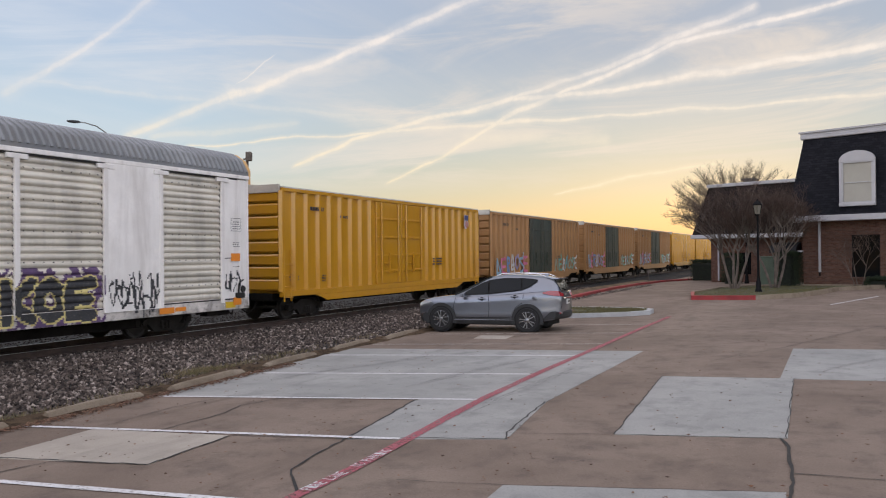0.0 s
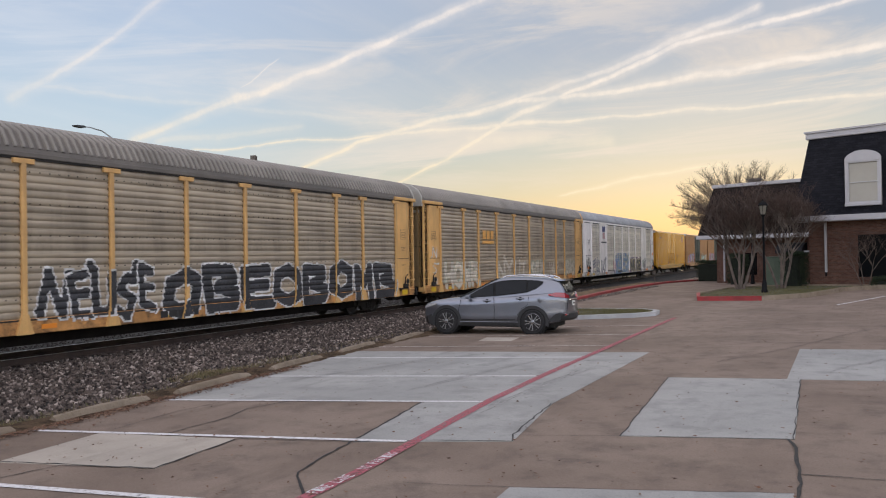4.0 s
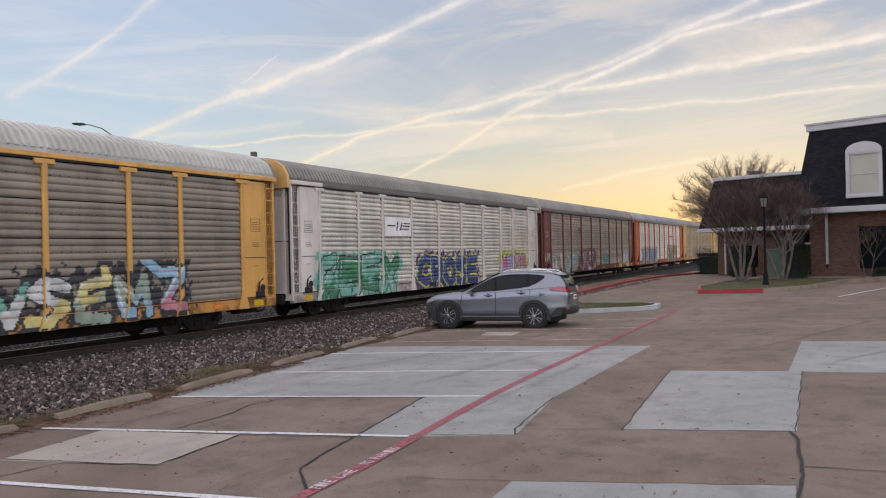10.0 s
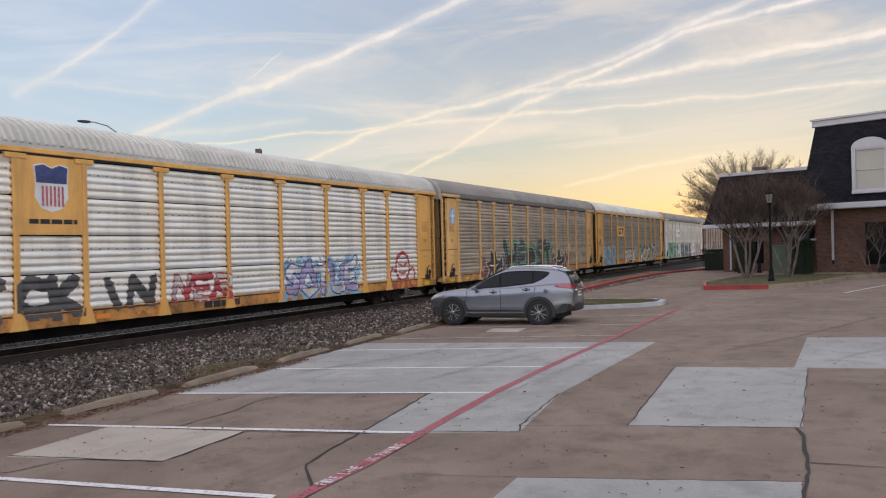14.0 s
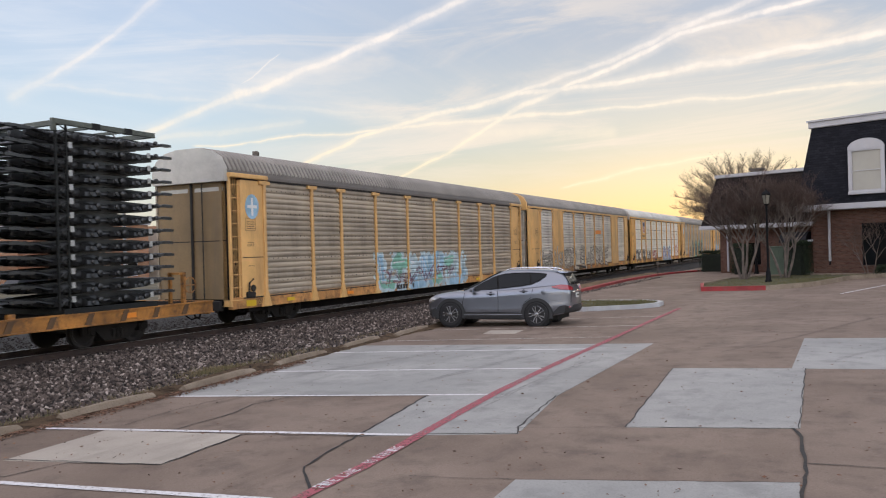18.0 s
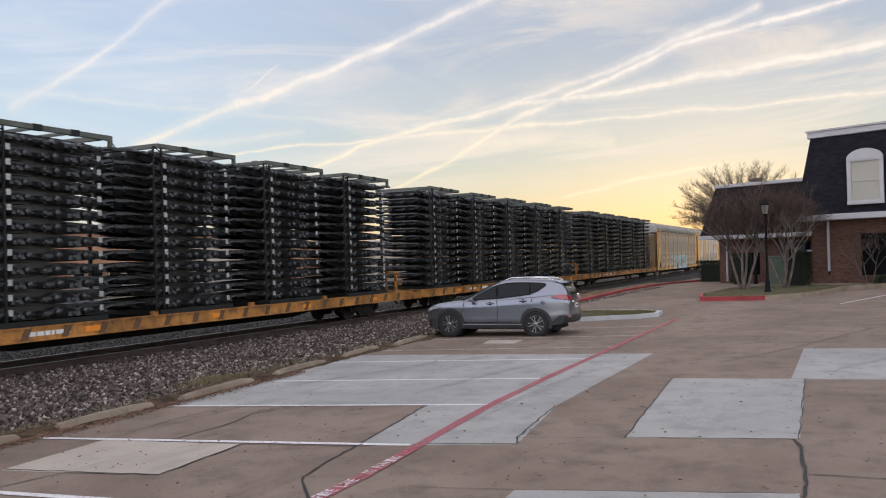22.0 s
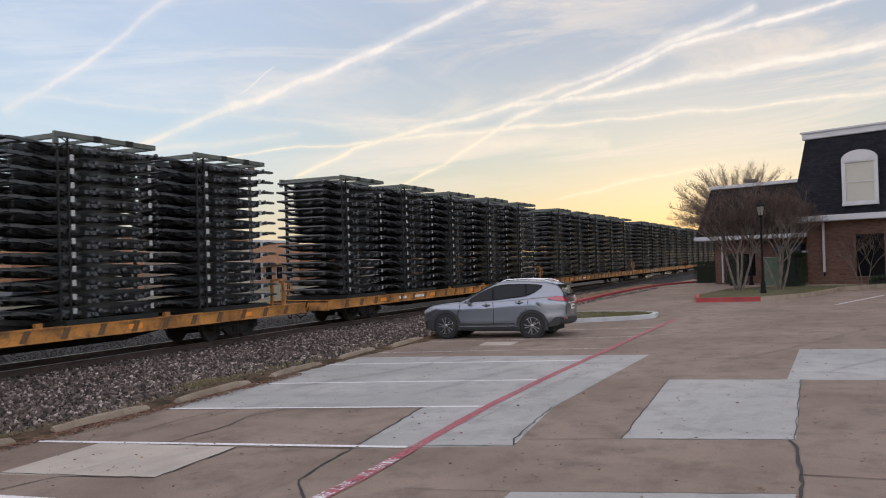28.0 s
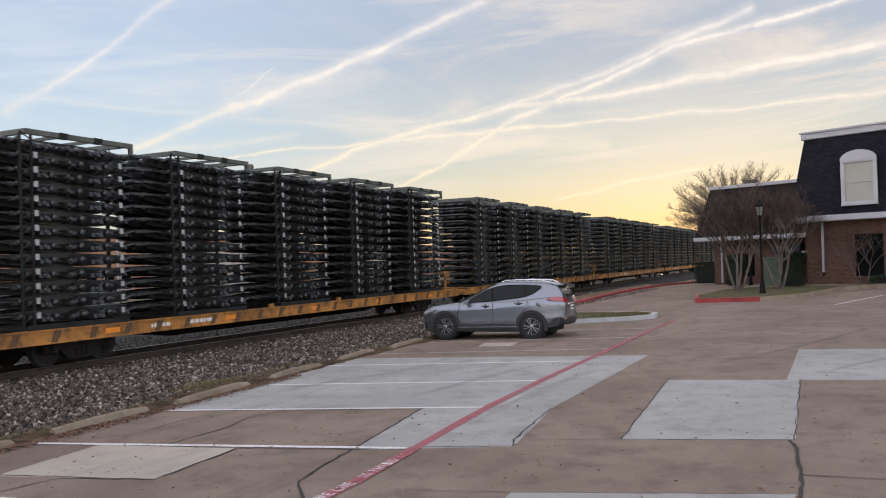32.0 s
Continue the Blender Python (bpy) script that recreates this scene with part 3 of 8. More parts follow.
def rock(m, c, s, rng):
    """A small broken stone."""
    q = Euler((rng.uniform(0, 6), rng.uniform(0, 6), rng.uniform(0, 6))).to_matrix()
    base = [(1, 0, 0), (-1, 0, 0), (0, 1, 0), (0, -1, 0), (0, 0, 1), (0, 0, -1)]
    ids = m.ring([Vector(c) + q @ (Vector(p) * s * rng.uniform(0.6, 1.25)) for p in base])
    for a, b, d in ((0, 2, 4), (2, 1, 4), (1, 3, 4), (3, 0, 4), (2, 0, 5), (1, 2, 5), (3, 1, 5), (0, 3, 5)):
        m.f.append((ids[a], ids[b], ids[d]))


def bed_z(x, y):
    """Height of the ballast: up from the lot edge, level under the ties, down behind."""
    if y > 15.0:
        y = max(15.0, y - SLOPE * (x - 18.0))
    if y < 12.0:
        return -0.20 - 0.02 * (y - 10.2)
    if y < 17.6:
        return -0.235 - 0.045 * (y - 12.0)
    if y < 21.9:
        return RAIL_Z - 0.20
    return RAIL_Z - 0.20 - 0.03 * min(y - 21.9, 2.5)


def make_track():
    rng = random.Random(11)
    xs = [-60, -20, 0, 6, 10, 14, 18, 22, 26, 30, 36, 44, 54, 66, 90, 130, 200, 400, 900]
    ys = [10.35, 11.0, 12.0, 13.5, 15.0, 16.5, 17.6, 18.4, 20.8, 21.9, 23.0, 24.4, 27.0, 30.0]

    def edge(x, y):
        return max(lot_edge(x) + 0.02, y + (SLOPE * (x - 18.0) if y > 16 else 0.0))

    solid("ballast", Mesh().sheet([[(x, edge(x, y), bed_z(x, edge(x, y))) for x in xs] for y in ys]), M_bed, "ballast bed coloured near-black for the shade between its stones", "ballast", "structure")
    m = Mesh()
    for _ in range(48000):
        x = 5 + 55 * rng.random() ** 1.7
        y = rng.uniform(10.5 + max(0.0, min(1.5, (x - 8) * 0.1)), 18.72 + SLOPE * (x - 18.0))
        if 15.0 < x < 19 and y < 12.3 and rng.random() < 0.5:
            continue
        s = rng.uniform(0.02, 0.057)
        rock(m, (x, y, bed_z(x, y) + s * 0.42), s, rng)
    under_train = Mesh()
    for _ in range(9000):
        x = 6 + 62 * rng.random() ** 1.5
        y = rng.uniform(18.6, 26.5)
        rock(under_train, (x, y, bed_z(x, y) + 0.01), rng.uniform(0.025, 0.05), rng)
    solid("track_stones", under_train, M_shadestone, "ballast stones between the rails, coloured dark for shade under the train", "ballast", "stuff", smooth=0)
    solid("ballast_stones", m, M_stone, "loose grey and brown crushed ballast stones", "ballast", "stuff", smooth=0)
    track = thing("railway_track", "worn steel railway track on creosoted wooden ties", "railway track", kind="structure")
    prof = [(-0.07, -0.17), (0.07, -0.17), (0.065, -0.15), (0.015, -0.135), (0.012, -0.045), (0.036, -0.03), (0.036, -0.004), (-0.036, -0.004), (-0.036, -0.03), (-0.012, -0.045), (-0.015, -0.135), (-0.065, -0.15)]
    for o in (-0.7525, 0.7525):
        r = part("rail", Mesh().loft([[(x, track_y(x) + o + a, RAIL_Z + b) for a, b in prof] for x in (-120, 900)]), M_rust, track)
        part("rail_head", Mesh().loft([[(x, track_y(x) + o + a, RAIL_Z + b) for a, b in ((-0.03, -0.0035), (0.03, -0.0035), (0.03, 0.0), (-0.03, 0.0))] for x in (-120, 900)]), M_railtop, r, "bright worn running surface")
    tie = shared("tie", lambda: Mesh().box(-0.115, 0.115, -1.3, 1.3, -0.17, 0.0, c=0.012))
    plate = shared("tie_plate", lambda: Mesh().box(-0.1, 0.1, -0.17, 0.17, 0.0, 0.018))
    for k in range(150):
        tx = -6 + 0.5 * k
        t = part("tie", tie, M_tie, track, at=(tx + rng.uniform(-0.02, 0.02), track_y(tx) + rng.uniform(-0.04, 0.04), RAIL_Z - 0.175))
        part("tie_plate", plate, M_rust, t, at=(0, -0.7525, 0))


make_track()


def make_dirt_strip():
    """Brown soil and leaf litter gathered along the lot edge."""
    rng = random.Random(41)
    rows = []
    for k in range(90):
        x = 4.5 + 0.24 * k
        y = lot_edge(x) + (0.02 if x < 20 else 0.06)
        a, b = 0.10 + 0.16 * rng.random(), 0.25 + 0.3 * rng.random() + (0.5 if 11.5 < x < 14.5 else 0.0)
        rows.append([(x, y - a, ground_z(x, y - a) + 0.004), (x, y - a * 0.5, ground_z(x, y) + 0.03), (x, y + b * 0.5, bed_z(x, y + b * 0.5) + 0.05 + 0.03 * rng.random()), (x, y + b, bed_z(x, y + b) - 0.02)])
    solid("dirt_strip", Mesh().sheet(rows), material("leafy_soil", (0.085, 0.058, 0.038), 0.95, var=0.4, scale=5, bump=0.9, fine=22, spec=0.1, dirt=(0.16, 0.115, 0.07), dirt_amount=0.6), "strip of brown soil and leaf litter along the lot edge", "soil", "structure")
    rows = [[(x, lot_edge(x) + d, max(bed_z(x, lot_edge(x) + d), ground_z(x, 12.0)) + 0.02 + 0.03 * rng.random() - (0.12 if d in (0.1, 2.4) else 0.0)) for d in (0.1, 0.3, 0.8, 1.4, 2.0, 2.4)] for x in (32.6 + 0.5 * k for k in range(75))]
    solid("verge", Mesh().sheet(rows), material("pale_leafy_dirt", (0.20, 0.145, 0.095), 0.95, var=0.35, scale=2.5, bump=0.7, fine=18, spec=0.1, dirt=(0.10, 0.075, 0.05), dirt_amount=0.6), "strip of pale dirt and dead leaves behind the red kerb", "dirt", "structure")


make_dirt_strip()


def blades(m, n, area, h, rng, ground):
    for _ in range(n):
        x, y = area(rng)
        a, t = rng.uniform(0, 6.28), rng.uniform(0.5, 1.2) * h
        w = 0.006 + 0.004 * rng.random()
        c, s = math.cos(a), math.sin(a)
        lean = rng.uniform(0.1, 0.7) * t
        z = ground(x, y)
        i = m.ring([(x - s * w, y + c * w, z), (x + s * w, y - c * w, z), (x + c * lean * 0.5, y + s * lean * 0.5, z + t * 0.65), (x + c * lean, y + s * lean, z + t)])
        m.f += [(i[0], i[1], i[2]), (i[0], i[2], i[3])]


def make_verge():
    rng = random.Random(21)
    m = Mesh()
    for cx, cy, rx, ry, n in ((12.6, 11.2, 0.9, 0.45, 700), (10.4, 10.75, 1.2, 0.25, 350), (15.6, 11.6, 1.5, 0.4, 300), (8.3, 10.6, 1.0, 0.2, 200), (20, 12.0, 2.0, 0.4, 300), (12.9, 11.35, 0.7, 0.5, 1500), (7.2, 10.5, 1.3, 0.25, 500), (14.0, 11.3, 1.4, 0.3, 500)):
        blades(m, n, lambda r: (cx + rx * r.gauss(0, 0.5), cy + ry * abs(r.gauss(0, 0.6))), 0.10, rng, lambda x, y: bed_z(x, y))
    blades(m, 7000, lambda r: (lambda x: (x, lot_edge(x) + 0.25 + 2.0 * r.random()))(r.uniform(33.0, 69.0)), 0.09, rng, lambda x, y: bed_z(x, y) + 0.02)
    solid("verge_grass", m, M_drygrass, "tufts of dry brown grass along the kerb", "grass", "stuff", smooth=0)
    m = Mesh()
    for k in range(7000):
        if k < 5500:
            x = 4.5 + 10 * rng.random()
            y = 10.24 + max(0.0, x - 8.2) * 0.075 + rng.gauss(-0.12, 0.12) + (0.35 * abs(rng.gauss(0, 1)) if k % 4 == 0 else 0.0)
        else:
            x, y = 6 + 26 * rng.random() ** 1.5, rng.uniform(-4, 10)
        z = ground_z(x, y) + 0.012
        a, s = rng.uniform(0, 6.28), rng.uniform(0.012, 0.04) * (1 if k < 5500 else 0.8)
        c, d = math.cos(a) * s, math.sin(a) * s
        i = m.ring([(x + c, y + d, z + 0.01), (x - d * 0.5, y + c * 0.5, z + 0.018 * rng.random()), (x - c, y - d, z + 0.012), (x + d * 0.5, y - c * 0.5, z + 0.022 * rng.random())])
        m.f.append(tuple(i))
    solid("fallen_leaves", m, M_leaf, "scattered dry brown fallen leaves", "leaves", "stuff", smooth=0)


make_verge()

# ---- the train ----
SPEEDS = [(0.0, 16.85), (8.0, 17.0), (14.0, 17.2), (19.0, 17.45), (24.0, 17.75), (32.0, 18.1), (40.0, 18.2)]  # seconds, metres a second


def run(t):
    """Metres that the train has rolled since the start."""
    d = 0.0
    for (ta, va), (tb, vb) in zip(SPEEDS, SPEEDS[1:]):
        if t > ta:
            e = min(t, tb)
            ve = va + (vb - va) * (e - ta) / (tb - ta)
            d += (e - ta) * (va + ve) / 2
    return d


MOVERS = []  # things with their x at the start, carried along the track
M_steel = material("galvanised_sheet", (0.68, 0.625, 0.54), 0.40, band=0.55, metal=0.35, var=0.12, scale=0.8, bump=0.08, dirt=(0.30, 0.27, 0.24), dirt_amount=0.5, streak=True)
M_bright = material("bright_galvanised_sheet", (0.92, 0.85, 0.74), 0.32, band=0.5, metal=0.4, var=0.08, scale=0.8, bump=0.05, dirt=(0.42, 0.39, 0.36), dirt_amount=0.45, streak=True)
M_dull = material("weathered_sheet", (0.345, 0.282, 0.207), 0.5, metal=0.2, band=0.75, var=0.14, scale=0.8, bump=0.1, dirt=(0.15, 0.12, 0.09), dirt_amount=0.55, streak=True)
M_dark = material("sooty_sheet", (0.27, 0.225, 0.175), 0.55, band=0.6, metal=0.2, var=0.15, scale=0.8, bump=0.1, dirt=(0.12, 0.10, 0.085), dirt_amount=0.5, streak=True)
M_roof = material("grey_roof_sheet", (0.22, 0.224, 0.232), 0.5, metal=0.4, var=0.15, scale=0.6, bump=0.1, dirt=(0.2, 0.18, 0.16), dirt_amount=0.6)
M_roofb = material("brown_roof_sheet", (0.16, 0.142, 0.125), 0.55, metal=0.3, var=0.15, scale=0.6, bump=0.1, dirt=(0.13, 0.11, 0.10), dirt_amount=0.6)
M_roofl = material("pale_roof_sheet", (0.50, 0.475, 0.425), 0.5, metal=0.35, var=0.12, scale=0.6, bump=0.1, dirt=(0.32, 0.29, 0.26), dirt_amount=0.5)
M_under = material("grimy_underframe", (0.012, 0.010, 0.009), 0.9, var=0.3, scale=2, spec=0.1)
M_truck = material("cast_truck", (0.022, 0.018, 0.015), 0.8, var=0.3, scale=2, spec=0.25)
M_wheel = material("rolled_wheel", (0.03, 0.025, 0.022), 0.55, metal=0.4, var=0.3, scale=3)
M_yellow = material("railcar_yellow", (0.74, 0.43, 0.155), 0.5, var=0.12, scale=0.8, dirt=(0.28, 0.16, 0.07), dirt_amount=0.55, streak=True)
M_yellow2 = material("fresh_railcar_yellow", (0.76, 0.40, 0.105), 0.45, var=0.1, scale=0.8, dirt=(0.34, 0.18, 0.05), dirt_amount=0.45, streak=True)
M_orange = material("railcar_orange", (0.60, 0.13, 0.035), 0.5, var=0.12, scale=0.8, dirt=(0.28, 0.06, 0.025), dirt_amount=0.5, streak=True)
M_brown = material("railcar_brown", (0.20, 0.07, 0.052), 0.55, var=0.15, scale=0.8, dirt=(0.085, 0.04, 0.033), dirt_amount=0.5, streak=True)
M_rwhite = material("railcar_white", (0.88, 0.84, 0.81), 0.5, var=0.06, scale=0.8, dirt=(0.45, 0.40, 0.36), dirt_amount=0.45, streak=True)
M_pinkw = material("dusty_railcar_white", (0.74, 0.665, 0.60), 0.55, var=0.08, scale=0.8, dirt=(0.36, 0.31, 0.27), dirt_amount=0.5, streak=True)
M_boxy = material("glossy_boxcar_yellow", (0.52, 0.25, 0.014), 0.2, var=0.05, scale=0.6, bump=0.04, dirt=(0.42, 0.21, 0.02), dirt_amount=0.3, streak=True, coat=0.6)
M_boxo = material("faded_boxcar_tan", (0.38, 0.195, 0.07), 0.5, var=0.12, scale=0.8, dirt=(0.30, 0.15, 0.07), dirt_amount=0.5, streak=True)
M_doorg = material("dark_green_door", (0.035, 0.05, 0.04), 0.5, var=0.2, scale=0.8, dirt=(0.09, 0.08, 0.06), dirt_amount=0.5, streak=True)
M_black = material("stencil_black", (0.02, 0.018, 0.018), 0.6, var=0.2, scale=3)
M_tag = material("reflective_yellow_tag", (0.65, 0.42, 0.02), 0.5, var=0.05, scale=3)
M_tago = material("orange_tag", (0.75, 0.24, 0.02), 0.5, var=0.05, scale=3)
M_wpaint = material("stencil_white", (0.68, 0.67, 0.65), 0.6, var=0.08, scale=3)
# roof colours copied lighter for the ribs, in place of light on them
M_litribs = {"grey_roof_sheet": material("lit_grey_rib", (0.33, 0.335, 0.345), 0.5, metal=0.4, var=0.15, scale=0.6), "brown_roof_sheet": material("lit_brown_rib", (0.29, 0.262, 0.23), 0.5, metal=0.3, var=0.15, scale=0.6), "pale_roof_sheet": material("lit_pale_rib", (0.60, 0.575, 0.52), 0.5, metal=0.35, var=0.12, scale=0.6)}
# car yellow darkened both for grime and for the shade on the ends
M_endshade = material("shaded_grimy_yellow_end", (0.25, 0.165, 0.075), 0.6, var=0.15, scale=0.8, dirt=(0.15, 0.11, 0.07), dirt_amount=0.6, streak=True)
M_nearblack = material("near_black_metal", (0.02, 0.017, 0.015), 0.8, var=0.3, scale=2)
# side sills: darker copies of the car paints under heavy grime
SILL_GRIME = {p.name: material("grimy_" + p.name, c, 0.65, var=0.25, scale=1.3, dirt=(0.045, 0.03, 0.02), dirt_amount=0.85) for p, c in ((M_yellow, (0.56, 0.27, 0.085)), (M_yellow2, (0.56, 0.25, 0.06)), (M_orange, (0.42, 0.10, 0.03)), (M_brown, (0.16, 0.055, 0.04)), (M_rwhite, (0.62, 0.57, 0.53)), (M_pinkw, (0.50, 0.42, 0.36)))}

POSTS = [-11.8, -8.95, -6.95, -4.25, -1.38, 1.38, 4.25, 6.95, 8.95, 11.8]
POSTS_SMOOTH = [-11.3, -8.65, -6.5, -3.7, -0.8, 1.95, 4.75, 7.45, 9.5, 12.2]


WAVE = ((0.0, 1.0), (0.07, 0.85), (0.17, 0.3), (0.32, 0.0), (0.60, 0.0), (0.80, 0.3), (0.92, 0.85))  # height in a rib, depth
RIB_DEPTH = {}  # of each car's side sheets


def wave_panel(w, z0, z1, deep, pitch=0.19):
    """Ribbed side sheet: broad flats with pressed grooves."""
    rows, z, y = [], z0, -1.585
    k = max(1, round((z1 - z0) / pitch))
    p = (z1 - z0) / k
    for i in range(k):
        for f, d in WAVE:
            d *= deep
            zz = z0 + (i + f) * p
            rows.append([(-w / 2, y + d, zz), (w / 2, y + d, zz)])
    rows.append([(-w / 2, y + deep, z1), (w / 2, y + deep, z1)])
    back = [[(x, -1.5, zz) for x, _, zz in r] for r in rows]
    m = Mesh()
    m.sheet(rows)
    m.sheet([back[0], back[-1]])
    return m


def rivet_rows(w, z0, z1, rows):
    """Rows of small dark bolt heads across a side panel."""
    m = Mesh()
    n = max(4, round(w / 0.27))
    for r in range(rows):
        z = z0 + (r + 0.62) * (z1 - z0) / rows
        for k in range(n):
            x = -w / 2 + (k + 0.5) * w / n
            i = m.ring([(x - 0.024, -1.586, z), (x, -1.586, z - 0.022), (x + 0.024, -1.586, z), (x, -1.586, z + 0.022), (x, -1.604, z)])
            m.f += [(i[0], i[1], i[4]), (i[1], i[2], i[4]), (i[2], i[3], i[4]), (i[3], i[0], i[4])]
    return m


def post_mesh(z0, z1, foot):
    m = Mesh().box(-0.075, 0.075, -1.66, -1.58, z0, z1, c=0.012)
    m.box(-0.29, 0.29, -1.665, -1.60, z1 - 0.13, z1 - 0.003, c=0.01)
    if foot:
        m.loft([[(-0.24, -1.67, z0), (0.24, -1.67, z0), (0.24, -1.6, z0), (-0.24, -1.6, z0)], [(-0.08, -1.67, z0 + 0.5), (0.08, -1.67, z0 + 0.5), (0.08, -1.6, z0 + 0.5), (-0.08, -1.6, z0 + 0.5)]])
    return m


def roof_mesh(half, ribs=True, eave=5.10, peak=6.0):
    """Arched roof sheet with ribs across, bent from eave to eave."""
    def prof(x, lift):
        return [(x, -1.60, eave), (x, -1.575, eave + 0.16 + lift), (x, -1.38, eave + 0.52 + lift), (x, -1.0, eave + 0.76 + lift), (x, -0.5, peak - 0.03 + lift), (x, 0, peak + lift),
                (x, 0.5, peak - 0.03 + lift), (x, 1.0, eave + 0.76 + lift), (x, 1.38, eave + 0.52 + lift), (x, 1.575, eave + 0.16 + lift), (x, 1.60, eave)]
    rows, x = [], -half
    k = int(half * 2 / 0.225)
    p = half * 2 / k
    for i in range(k):
        for f, l in ((0.0, 0.0), (0.56, 0.0), (0.64, 0.06), (0.92, 0.06)):
            rows.append(prof(-half + (i + f) * p, l if ribs else 0.0))
    rows.append(prof(half, 0.0))
    m = Mesh().sheet(rows)
    for r in (rows[0], rows[-1]):
        m.f.append(tuple(m.ring(r)))
    return m


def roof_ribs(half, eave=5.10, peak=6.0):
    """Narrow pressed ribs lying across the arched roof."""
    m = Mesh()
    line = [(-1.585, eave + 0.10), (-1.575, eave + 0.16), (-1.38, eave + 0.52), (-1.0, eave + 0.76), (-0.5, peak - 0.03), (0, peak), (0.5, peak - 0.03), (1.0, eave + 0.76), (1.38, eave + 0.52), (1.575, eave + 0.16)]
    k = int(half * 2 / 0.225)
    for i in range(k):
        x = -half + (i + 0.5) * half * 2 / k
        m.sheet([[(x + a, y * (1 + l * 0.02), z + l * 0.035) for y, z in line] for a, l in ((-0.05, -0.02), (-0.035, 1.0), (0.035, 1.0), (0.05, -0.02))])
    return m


def ladder_mesh(z0, z1, w=0.42, step=0.42):
    m = Mesh()
    for x in (-w / 2, w / 2):
        m.box(x - 0.025, x + 0.025, -0.05, 0.0, z0, z1, c=0.006)
    z = z0 + 0.15
    while z < z1 - 0.1:
        m.tube([(-w / 2 - 0.05, -0.03, z), (-w / 2 - 0.03, -0.085, z), (w / 2 + 0.03, -0.085, z), (w / 2 + 0.05, -0.03, z)], 0.016, 6)
        z += step
    return m


def side_frame_mesh():
    """Cast truck side frame: arched top, spring window, pedestal ends."""
    m = Mesh()
    outline = [(-1.15, 0.36), (-1.15, 0.58), (-0.62, 0.62), (-0.42, 0.75), (0.42, 0.75), (0.62, 0.62), (1.15, 0.58), (1.15, 0.36), (0.98, 0.36), (0.95, 0.46), (0.72, 0.46), (0.42, 0.17), (-0.42, 0.17), (-0.72, 0.46), (-0.95, 0.46), (-0.98, 0.36)]
    m.loft([[(x, y, z) for x, z in outline] for y in (-0.07, 0.07)])
    for x in (-0.14, 0.0, 0.14):
        m.lathe([(0.05, 0.24), (0.065, 0.3), (0.05, 0.36), (0.065, 0.42), (0.05, 0.48)], "Z", (x, -0.1, 0), 8)
    for x in (-0.89, 0.89):
        m.box(x - 0.12, x + 0.12, -0.12, 0.1, 0.34, 0.58, c=0.03)
        m.lathe([(0.09, -0.16), (0.09, -0.1)], "Y", (x, 0, 0.46), 12)
    return m


def wheel_mesh():
    return Mesh().lathe([(0.05, -0.09), (0.12, -0.09), (0.13, -0.04), (0.34, -0.02), (0.385, -0.06), (0.455, -0.06), (0.46, 0.05), (0.49, 0.055), (0.49, 0.075), (0.36, 0.07), (0.3, 0.04), (0.05, 0.06)], "Y", (0, 0, 0), 28)


def add_truck(car, x):
    """One two-axle truck: bolster, side frames, wheels and axles."""
    t = part("truck", shared("bolster", lambda: Mesh().box(-0.2, 0.2, -1.0, 1.0, 0.35, 0.72, c=0.05).box(-0.55, 0.55, -0.15, 0.15, 0.4, 0.6)), M_truck, car, at=(x, 0, 0))
    sf = shared("side_frame", side_frame_mesh)
    part("side_frame", sf, M_truck, t, at=(0, -1.0, 0))
    part("side_frame", sf, M_truck, t, at=pose(0, 1.0, 0, 0, 0, 180))
    wh = shared("wheel", wheel_mesh)
    for ax in (-0.89, 0.89):
        part("wheel", wh, M_wheel, t, at=(ax, -0.7525, 0.46))
        part("wheel", wh, M_wheel, t, at=pose(ax, 0.7525, 0.46, 0, 0, 180))
        part("axle", shared("axle", lambda: Mesh().lathe([(0.08, -1.0), (0.08, 1.0)], "Y", (0, 0, 0), 10)), M_wheel, t, at=(ax, 0, 0.46))
    return t


def add_coupler(car, x, s):
    m = Mesh().box(min(x, x + s * 0.75), max(x, x + s * 0.75), -0.09, 0.09, 0.72, 0.95, c=0.03)
    m.box(min(x + s * 0.55, x + s * 0.85), max(x + s * 0.55, x + s * 0.85), -0.17, 0.15, 0.68, 0.99, c=0.04)
    part("coupler", m, M_under, car)
    hose = Mesh().tube([(x + s * 0.1, -0.5, 0.75), (x + s * 0.3, -0.48, 0.45), (x + s * 0.55, -0.4, 0.38), (x + s * 0.72, -0.3, 0.52)], 0.025, 6)
    part("brake_hose", hose, M_under, car)


def decal_mesh(polys, y=-1.675, d=0.004):
    m = Mesh()
    for p in polys:
        m.loft([[(x, y - dd, z) for x, z in p] for dd in (0.0, d)])
    return m


def bars(x0, x1, z0, z1, rows, rng, gap=0.45):
    """Unreadable small lettering as rows of short bars."""
    polys, h = [], (z1 - z0) / rows
    for r in range(rows):
        z = z1 - (r + 1) * h
        x = x0 + rng.uniform(0, 0.1) * (x1 - x0)
        while x < x1 - 0.03:
            w = rng.uniform(0.06, 0.22) * max(0.4, (x1 - x0))
            e = min(x + w, x1)
            polys.append([(x, z), (e, z), (e, z + h * (1 - gap)), (x, z + h * (1 - gap))])
            x = e + 0.04
    return polys


